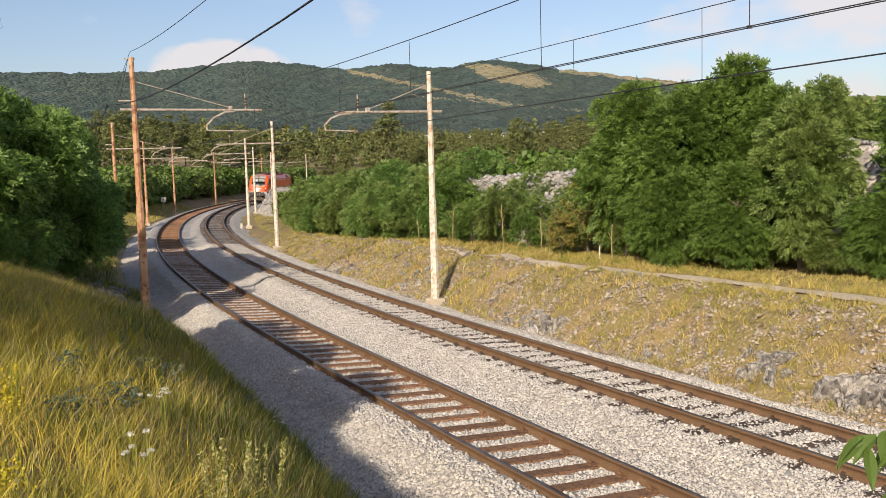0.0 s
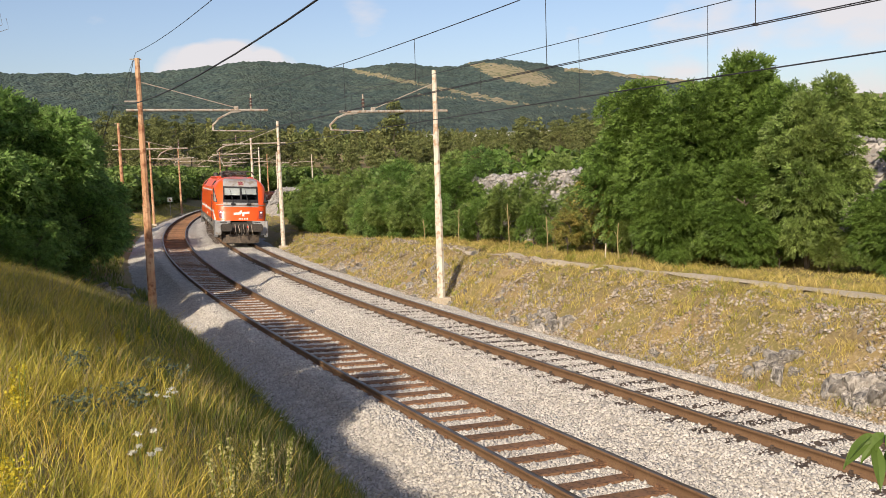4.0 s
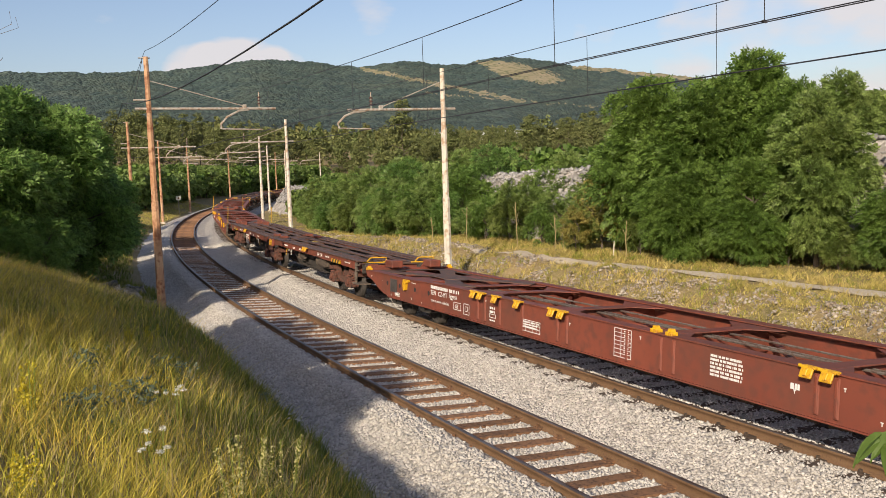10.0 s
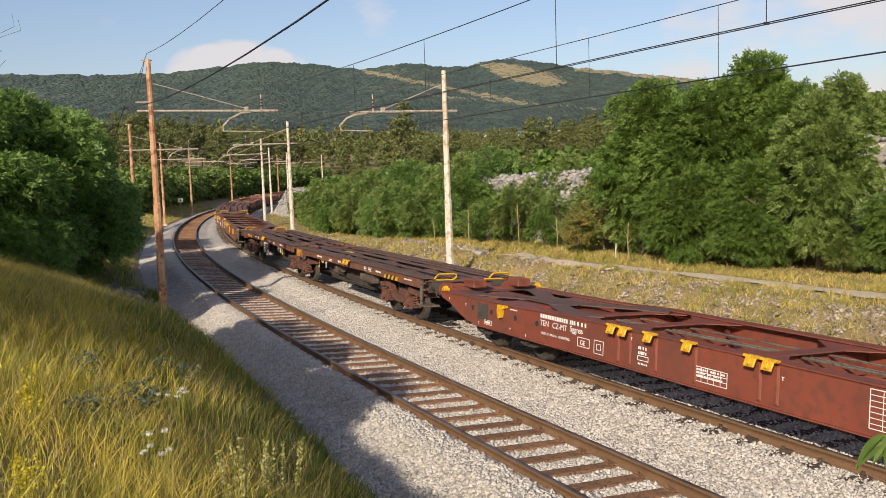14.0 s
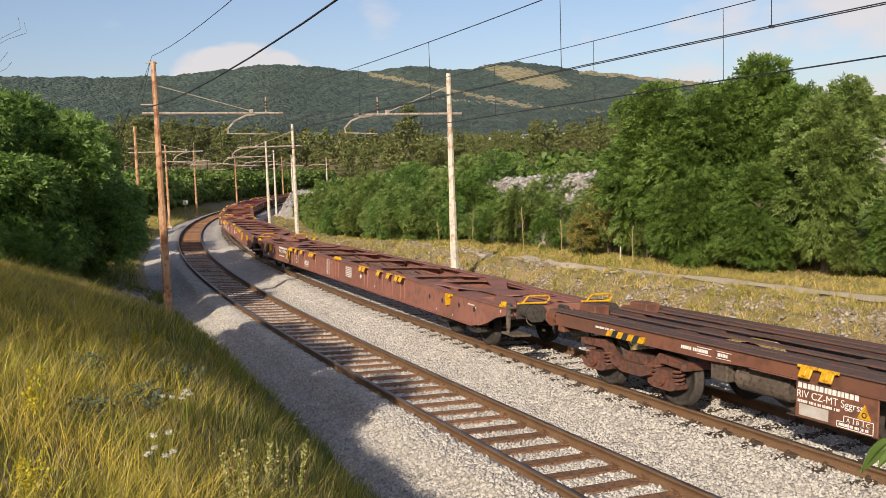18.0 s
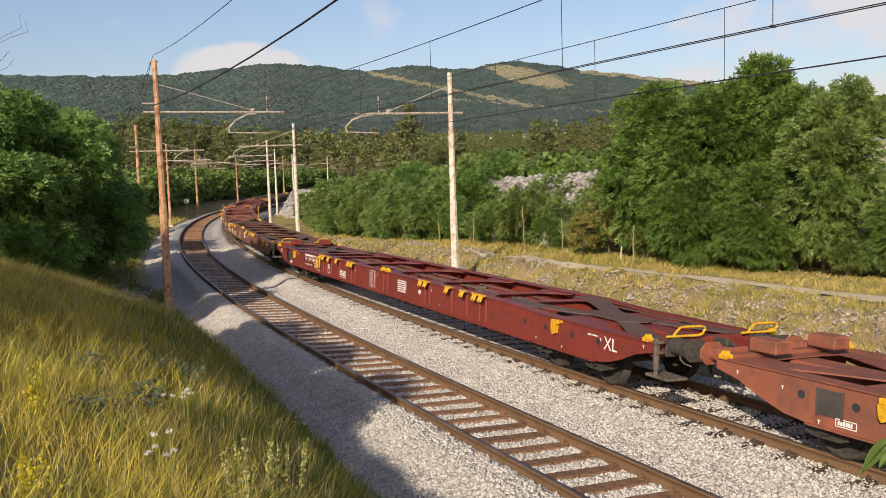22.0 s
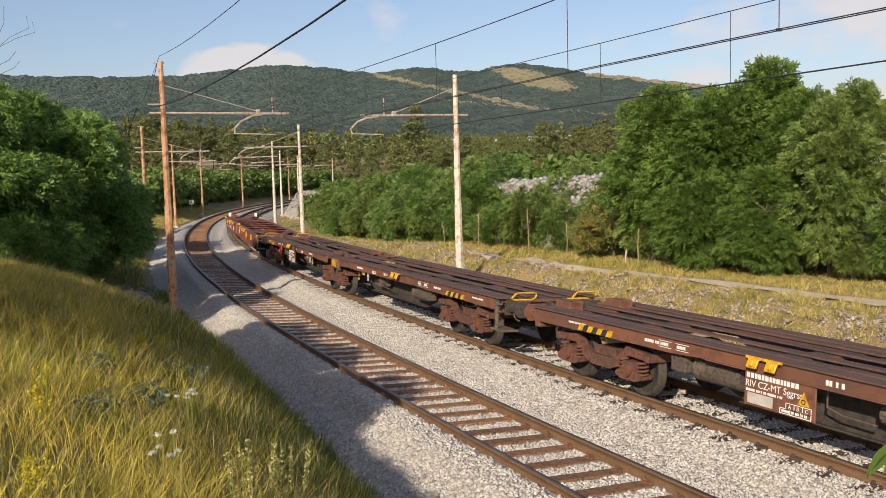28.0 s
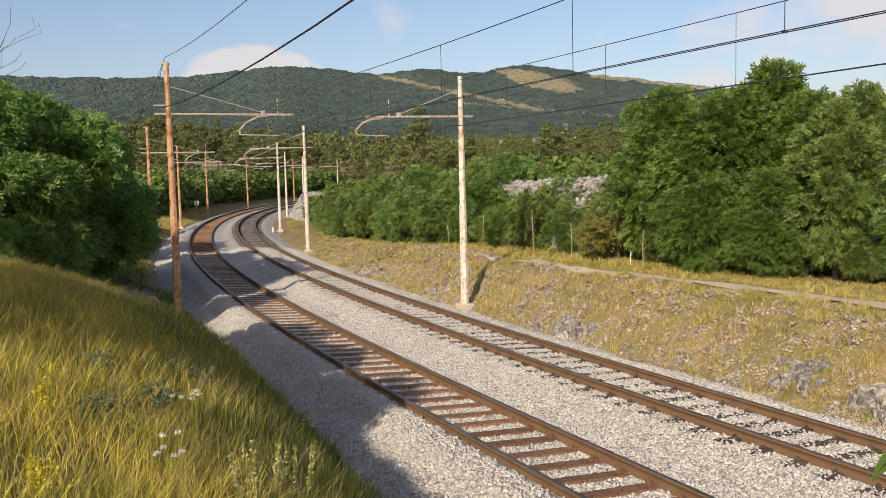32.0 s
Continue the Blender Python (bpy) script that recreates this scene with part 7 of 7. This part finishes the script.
            zt = float(np.interp(x, (7.4, 9.0, 12.4), (1.122, 1.062, 1.058))) + lift
            rows.append([(d * (x - w), sg * (y - w), zt), (d * (x + w * 0.7), sg * (y + w), zt), (d * (x + w * 0.7), sg * (y + w), zt - 0.022), (d * (x - w), sg * (y - w), zt - 0.022)])
        loft(bm, rows)
    for d in (-1, 1):
        for sg in (-1, 1):
            cpart(("strap", d, sg), "deck_strap", lambda bm: strap(bm, d, sg, 0.006 if sg > 0 else 0.0), top, t)
        cpart(("bolsterplate", d), "deck_plate", lambda bm: prism(bm, [(d * x, y) for x, y in ((9.1, -0.42), (10.3, -0.42), (10.6, 0.0), (10.3, 0.42), (9.1, 0.42), (8.8, 0.0))], "z", 1.066, 1.078), top, t)
        cpart(("endplate", d), "deck_plate", lambda bm: prism(bm, [(d * x, y) for x, y in ((11.75, -1.2), (12.38, -1.2), (12.38, 1.2), (11.75, 1.2), (11.95, 0.5), (11.95, -0.5))], "z", 1.046, 1.06), top, t)
        cpart(("ledge", d), "deck_plate", lambda bm: [box(bm, (d * 9.9, sg * 1.07, 1.038), (4.4, 0.26, 0.012)) for sg in (-1, 1)], top, t)
        cpart(("abolster", d), "bolster", lambda bm: box(bm, (d * 9.7, 0, 0.92), (1.2, 2.4, 0.22), bevel=0.02), paint, t)
        cpart(("tray", d), "end_tray", lambda bm: (box(bm, (d * 11.1, 0, 0.93), (1.9, 0.5, 0.2), bevel=0.02), box(bm, (d * 8.6, 0, 0.90), (0.9, 0.9, 0.16), bevel=0.02)), paint, t)
        y25(t, d * 9.72, M["dirt_dark"], "d")
        end_kit(t, d * half, d, paint, d > 0 and not tall, tall and d > 0)
    # lettering on both sides
    for turn in (0, 180):
        q = tagged(cpart(("markplate", turn), "marking", lambda bm: bars(bm, -8.18, 1.01, 1.7, 0.075, 1, seed=2, char=0.045), M["white"], t, "", pose(0, 0, 0, 0, 0, turn)), "white stencilled markings")
        words("TEN", 0.155, M["white"], q, on_side(-8.18, 0.825))
        words("CZ-MT", 0.155, M["white"], q, on_side(-7.77, 0.825))
        words("Sggnss" + ("-XL" if xl else ""), 0.155, M["white"], q, on_side(-7.2, 0.845))
        words("DOM. ST.: PRAHA - UHŘÍNĚVES", 0.068, M["white"], q, on_side(-8.15, 0.66))
        words("GE", 0.125, M["white"], q, on_side(-6.88, 0.65))
        if xl:
            words("XL", 0.32, M["white"], q, on_side(11.1, 0.74))
            words("XL", 0.24, M["white"], q, on_side(-11.9, 0.86))

        def marks(bm):
            for x0, x1, z0, z1 in ((-6.95, -6.60, 0.62, 0.78), (-6.46, -6.2, 0.57, 0.80), (-6.39, -6.27, 0.64, 0.74), (-5.28, -5.02, 0.66, 0.73), (-3.95, -3.3, 0.58, 0.80), (-0.98, -0.53, 0.58, 1.06), (-10.35, -10.05, 0.55, 0.64)):
                for z in (z0, z1):
                    box(bm, ((x0 + x1) / 2, -1.304, z), (x1 - x0, 0.003, 0.012))
                for x in (x0, x1):
                    box(bm, (x, -1.304, (z0 + z1) / 2), (0.012, 0.003, z1 - z0))
            for z in (0.65, 0.72):
                box(bm, (-3.625, -1.304, z), (0.65, 0.003, 0.01))
            for x in (-3.82, -3.69, -3.56, -3.43):
                box(bm, (x, -1.304, 0.69), (0.008, 0.003, 0.22))
            bars(bm, -3.92, 0.76, 0.58, 0.03, 3, seed=3, char=0.03)
            for k in range(6):
                box(bm, (-0.755, -1.304, 0.64 + 0.07 * k), (0.44, 0.003, 0.01))
                box(bm, (-0.66, -1.304, 0.675 + 0.07 * k), (0.12, 0.003, 0.022))
            box(bm, (-0.80, -1.304, 0.82), (0.01, 0.003, 0.46))
            bars(bm, 1.3, 0.98, 0.75, 0.035, 6, seed=4)
            bars(bm, -5.27, 0.86, 0.24, 0.05, 2, seed=5)
            bars(bm, -5.27, 0.60, 0.26, 0.03, 1, seed=15)
            bars(bm, -9.3, 0.99, 0.3, 0.02, 1, seed=6)
            bars(bm, 10.6, 0.93, 0.34, 0.025, 1, seed=7)
            bars(bm, -10.32, 0.595, 0.24, 0.055, 1, seed=16)
            for x, z in ((-12.0, 0.93), (-11.2, 0.88), (-10.6, 0.56), (-9.3, 0.60), (-8.7, 0.56), (-5.45, 1.0), (2.85, 0.78), (3.62, 0.96), (4.15, 0.66), (-2.3, 0.94), (-0.3, 1.0), (8.8, 0.60), (9.75, 0.57), (11.0, 0.90), (12.2, 0.98)):
                box(bm, (x, -1.304, z), (0.045, 0.003, 0.012))
                box(bm, (x, -1.304, z - 0.025), (0.012, 0.003, 0.04))
            bars(bm, 2.78, 0.83, 0.12, 0.08, 1, seed=8)
        cpart("amarks", "stencil", marks, M["white"], q)
    if lamp:
        for y in (-0.95, 0.95):
            cpart("taillamp", "tail_marker", lambda bm: box(bm, (0, 0, 0.15), (0.09, 0.2, 0.3), bevel=0.02), M["white"], t, "white tail marker lamp", pose(-half + 0.05, y, 1.16))
    return t


def wagon_half(kind, d, paint_name, label, mid, seed=0):
    """Half of a six-axle articulated wagon: its outer end looks along d; mid: carries the middle bogie. Its inner end is at x = -d * 6.6."""
    paint = M[paint_name]
    t = thing("container_wagon", label, "wagon", "container wagons")
    end = d * (5.85 if kind == "B" else 5.95)
    for y in (-1.2, 1.2):
        sgn = -1 if y < 0 else 1
        if kind == "B":
            o = [(5.85, 0.93), (5.85, 1.16), (2.4, 1.18), (-6.3, 1.19), (-6.3, 0.95), (-5.0, 0.96), (-4.2, 0.99), (1.0, 0.99), (1.8, 0.95), (2.6, 0.95)]
        else:
            o = [(5.95, 1.0), (5.95, 1.13), (2.6, 1.17), (-6.3, 1.18), (-6.3, 1.0), (-5.3, 0.97), (-4.4, 0.76), (-3.3, 0.47), (-2.6, 0.44), (-0.4, 0.46), (0.6, 0.55), (1.58, 0.77), (2.2, 0.95), (2.9, 1.0)]
        o = [(x * d, z) for x, z in o]
        s = cpart(("bweb", kind, d, sgn), "side_sill", lambda bm: prism(bm, o, "y", y - 0.02, y + 0.02), paint, t)
        zt = 1.19 if kind == "B" else 1.18
        cpart(("bflange", kind, d, sgn), "top_flange", lambda bm: box(bm, (-0.15 * d, y - sgn * 0.08, zt + 0.011), (12.3, 0.3, 0.024)), M["deck"], s)
        if kind == "B":
            cpart(("bflangel", d, sgn), "bottom_flange", lambda bm: box(bm, (-1.6 * d, y - sgn * 0.03, 0.985), (5.2, 0.14, 0.02)), paint, s)
        # hazard-striped guard over the bogie
        def stripes(bm, dark):
            for k in range(7):
                if (k % 2 == 0) != dark:
                    prism(bm, ((3.2 + k * 0.14, -0.055), (3.34 + k * 0.14, -0.055), (3.41 + k * 0.14, 0.055), (3.27 + k * 0.14, 0.055)), "y", -0.02, 0.02)
        for dark in (False, True):
            cpart(("stripe", dark), "hazard_stripe", lambda bm: stripes(bm, dark), M["cab_dark"] if dark else M["yellow"], s, "black and yellow hazard edge", pose(0 if d > 0 else 7.4 - 7.4, y + sgn * 0.05, 1.02) if d > 0 else pose(-7.45, y + sgn * 0.05, 1.02))
        if mid:
            cpart("guard", "guard_box", lambda bm: box(bm, (0, 0, 0), (0.75, 0.10, 0.3), bevel=0.02), paint, s, "", pose(-5.75 * d, y + sgn * 0.06, 1.03))
            for k in range(4):
                cpart(("gstripe", k % 2), "hazard_stripe", lambda bm: prism(bm, ((-0.06, -0.12), (0.0, -0.12), (0.09, 0.12), (0.03, 0.12)), "y", -0.005, 0.005), M["yellow"], s, "", pose(-5.95 * d + 0.13 * k, y + sgn * 0.113, 1.03))
        for x in (((-0.28, 0.04) if d > 0 else (-0.38, -0.05)) if kind == "B" else (-3.05, -1.7, -0.25, 0.05)):
            cpart("flap", "spigot", flap, M["yellow"], s, "yellow folding container spigot", pose(x * d, y + sgn * 0.04, 1.17, 0, 0, 0 if sgn < 0 else 180))
        if kind == "C":
            for x in (-3.1, -1.75, -0.35, -0.05):
                cpart("rib", "rib", rib, paint, s, "", pose(x * d, y + sgn * 0.026, 0.80))

    def deck(bm):
        for y in (-0.78, -0.3, 0.3, 0.78):
            box(bm, (-0.2 * d, y, 1.19), (12.0, 0.16 if abs(y) > 0.5 else 0.2, 0.03))
        for x in (-5.9, -3.4, 0.0, 3.2, 5.5):
            box(bm, (x * d, 0, 1.13), (0.4 if abs(x) < 5 else 0.8, 2.36, 0.06))
        box(bm, (3.9 * d, 0, 1.10), (2.6, 1.9, 0.03))
    cpart(("bdeck", d), "deck_beam", deck, M["deck"], t, "dark worn longitudinal deck beams")

    def belly(bm):
        for y in (-0.62, 0.62):
            prism(bm, ((-5.0 * d, 1.1), (-4.9 * d, 0.95), (-4.3 * d, 0.74), (-3.45 * d, 0.37), (0.7 * d, 0.37), (1.6 * d, 0.66), (2.2 * d, 1.1)), "y", y - 0.03, y + 0.03)
            box(bm, (-1.4 * d, y, 0.36), (4.3, 0.24, 0.024))
    cpart(("belly", d), "centre_sill", belly, M["dirt_dark"] if kind == "B" else paint, t)

    if kind == "B" and d < 0:
        pl = cpart(("panel", d), "marking_panel", lambda bm: box(bm, (0, 0, 0), (1.24, 0.03, 0.49), bevel=0.01), paint, t, "marking panel hung under the sill", pose(-0.42 * d, -1.19, 0.735))
        words("RIV CZ-MT Sggrss", 0.135, M["white"], pl, pose(-0.60, -0.018, 0.03, 90, 0, 0))

        def pm(bm):
            bars(bm, -0.58, 0.19, 1.05, 0.075, 1, y=-0.017, seed=2, char=0.05)
            bars(bm, -0.58, -0.02, 0.75, 0.035, 1, y=-0.017, seed=3)
            for x0, x1, z0, z1 in ((0.14, 0.56, -0.15, -0.07), (0.04, 0.56, -0.22, -0.15)):
                for z in (z0, z1):
                    box(bm, ((x0 + x1) / 2, -0.017, z), (x1 - x0, 0.004, 0.01))
                for k in range(4):
                    box(bm, (x0 + (x1 - x0) * k / 3, -0.017, (z0 + z1) / 2), (0.01, 0.004, z1 - z0))
            bars(bm, 0.07, -0.185, 0.46, 0.035, 1, y=-0.017, seed=4)
        cpart("panelmarks", "stencil", pm, M["white"], pl)
        words("A", 0.075, M["white"], pl, pose(0.18, -0.018, -0.14, 90, 0, 0))
        words("B", 0.075, M["white"], pl, pose(0.32, -0.018, -0.14, 90, 0, 0))
        words("C", 0.075, M["white"], pl, pose(0.46, -0.018, -0.14, 90, 0, 0))
        cpart("panelplate", "plate", lambda bm: box(bm, (-0.32, -0.017, -0.13), (0.46, 0.004, 0.15)), M["plate_pale"], pl, "pale number plate")
        cpart("paneltri", "warning_sign", lambda bm: prism(bm, ((0.33, -0.055), (0.53, -0.055), (0.43, 0.13)), "y", -0.02, -0.015), M["yellow"], pl)
        cpart("paneltri_mark", "warning_mark", lambda bm: ring(bm, (0.43, -0.021, 0.0), 0.03, 0.008, n=12, k=4), M["cab_dark"], pl)
    # brake gear that hangs below the sill
    bt = cpart(("tankend", kind, d), "brake_reservoir", lambda bm: (rod(bm, (-0.45, 0, 0), (0.45, 0, 0), 0.2, n=16), rod(bm, (-0.5, 0, 0), (-0.45, 0, 0), 0.16, 0.2, 16), rod(bm, (0.45, 0, 0), (0.5, 0, 0), 0.2, 0.16, 16)),
               M["dirt"] if kind == "B" else paint, t, "", pose(0.98 * d, -0.86, 0.76))
    if kind == "B":
        cpart("sandbox", "relay_box", lambda bm: (box(bm, (0, 0, 0), (0.34, 0.2, 0.3), bevel=0.02), box(bm, (0, -0.1, 0.06), (0.3, 0.02, 0.02))), M["dirt"], t, "", pose(1.72 * d, -1.0, 0.80))
        cpart("valvegrp", "valve_handle", lambda bm: (box(bm, (0, 0, 0), (0.16, 0.03, 0.11)), box(bm, (0.42, 0, -0.02), (0.10, 0.03, 0.13)), rod(bm, (0.42, 0, -0.2), (0.42, 0, -0.06), 0.02, n=6)), M["plate_pale"], t, "white and red brake changeover plates", pose(-3.1 * d - 0.1, -1.14, 0.92))
        cpart("knob", "changeover_knob", lambda bm: (ring(bm, (0, 0, 0), 0.05, 0.018, n=12), rod(bm, (-0.06, 0, -0.08), (0.02, 0, 0.0), 0.015, n=6)), M["yellow"], t, "", pose(-3.1 * d - 0.08, -1.17, 0.98))
        cpart("pull", "release_pull", lambda bm: (ring(bm, (0, 0, -0.22), 0.045, 0.009, n=12), rod(bm, (0, 0, -0.17), (0, 0, 0.02), 0.008, n=5), ring(bm, (0, 0, -0.1), 0.02, 0.007, n=8)), M["yellow"], t, "yellow release pull", pose(-3.7 * d, -1.12, 0.92))
        cpart("brakecyl", "brake_cylinder", lambda bm: (rod(bm, (-0.28, 0, 0), (0.06, 0, 0), 0.14, n=16), rod(bm, (0.06, 0, 0), (0.14, 0, 0), 0.16, 0.12, 16), rod(bm, (0.14, 0, 0), (0.6, 0, -0.03), 0.04), box(bm, (0.3, 0.02, -0.14), (0.5, 0.1, 0.1), bevel=0.02)),
              M["dirt"], t, "", pose(-2.1 * d, -0.86, 0.78, 0, 0, 0 if d < 0 else 180))
        cpart("loop", "safety_loop", lambda bm: pipe(bm, [(-0.45, 0, 0.2), (-0.45, 0, -0.06), (-0.2, 0, -0.12), (0.3, 0, -0.13)], 0.014), M["dirt"], t, "", pose(-1.5 * d, -1.0, 0.76))

    def sm(bm):
        y = -1.224
        z = 1.07 if kind == "B" else 1.06
        bars(bm, -3.6 * d, z, 0.7, 0.05, 1, y, 2)
        bars(bm, 2.4 * d, z, 0.45, 0.05, 1, y, 3)
        bars(bm, -2.2 * d, z, 0.35, 0.03, 2, y, 4)
        bars(bm, -1.2 * d, z, 0.3, 0.07, 1, y, 5)
        bars(bm, 4.6 * d, z, 0.6, 0.035, 1, y, 6)
        for x in (1.9, 1.5):
            for zz in (z - 0.05, z + 0.05):
                box(bm, (x * d, y, zz), (0.3, 0.003, 0.01))
            bars(bm, x * d - 0.12, z, 0.24, 0.05, 1, y, 7)
        if kind == "C":
            bars(bm, -0.9 * d, 0.95, 0.6, 0.035, 6, y, 8)
            bars(bm, 1.6 * d, 0.9, 0.35, 0.06, 2, y, 9)
            box(bm, (0.85 * d, y, 0.95), (0.3, 0.004, 0.2))
    cpart(("bmarks", kind, d), "stencil", sm, M["white"], t)
    if kind == "C" or (seed == 17 and d < 0):
        cpart("handwheel", "handwheel", handwheel, M["red_wheel"], t, "red brake handwheel", pose((-3.9 if kind == "C" else 1.6) * d, -1.22, 0.86))
    y25(t, d * (3.82 if kind == "B" else 4.0), M["dirt_dark"] if kind == "C" else M["bogie_brown"], "c" if kind == "C" else "b")
    if mid:
        y25(t, -d * 6.45, M["dirt_dark"] if kind == "C" else M["bogie_brown"], "c" if kind == "C" else "b")
    cpart(("joint", d), "articulation", lambda bm: box(bm, (-6.35 * d, 0, 1.02), (0.5, 1.1, 0.22), bevel=0.04), M["dirt_dark"], t)
    for y in (-0.7, 0.7):
        cpart("innerblock", "end_stop", lambda bm: box(bm, (0, 0, 0), (0.4, 0.3, 0.1), bevel=0.02), paint, t, "", pose(-5.9 * d, y, 1.25))
    end_kit(t, end, d, paint, d > 0)
    return t


TRAIN = (("C", "wagon_red"), ("B", "wagon_red"), ("A", "wagon_red"), ("B", "wagon_red"), ("A", "wagon_red"), ("A", "wagon_red"), ("B", "wagon_brown"), ("A", "wagon_brown"),
         ("B", "wagon_brown"), ("A", "wagon_pink"), ("A", "wagon_pink"), ("A", "wagon_orange"), ("A", "wagon_dark"), ("A", "wagon_brown"), ("A", "wagon_orange"), ("A", "wagon_dark"),
         ("B", "wagon_brown"), ("B", "wagon_brown"), ("A", "wagon_red"))
TONE = {"wagon_red": "red-brown", "wagon_dark": "dark oxide-red", "wagon_pink": "faded pinkish-brown", "wagon_orange": "faded orange-brown", "wagon_brown": "dusty brown"}
# how far each wagon runs ahead of its nominal place, fitted to the camera's view
VIEW_SHIFT = (0.15, 0.08, 0.05, 0.18, 0.38, 0.28, 0.24, 0.3, 0.40, 0.14, -0.16, -0.24, -0.42, -0.38, -0.33, -0.2, -0.03, 0.03, 0.08)
off = 19.58
for i, (kind, paint_name) in enumerate(TRAIN):
    tone = TONE[paint_name]
    if kind == "A":
        L = 25.94
        xl = i in (12, 15)
        w = wagon_a(paint_name, "empty %s long container flat wagon with deep side sills" % tone, xl, i in (4, 5, 14), {9: -6.3, 12: -6.3, 11: False, 13: False}.get(i, True), i == 18, i)
        place(w, off + L / 2 - VIEW_SHIFT[i], 9.72)
    else:
        L = 26.39
        for d, mid in ((1, True), (-1, False)):
            w = wagon_half(kind, d, paint_name, "empty %s articulated container wagon half with %s" % (tone, "fish-bellied sills" if kind == "C" else "exposed bogies"), mid, i)
            place(w, off + L / 2 - d * 6.6 - VIEW_SHIFT[i], 5.1)
    off += L


motions()
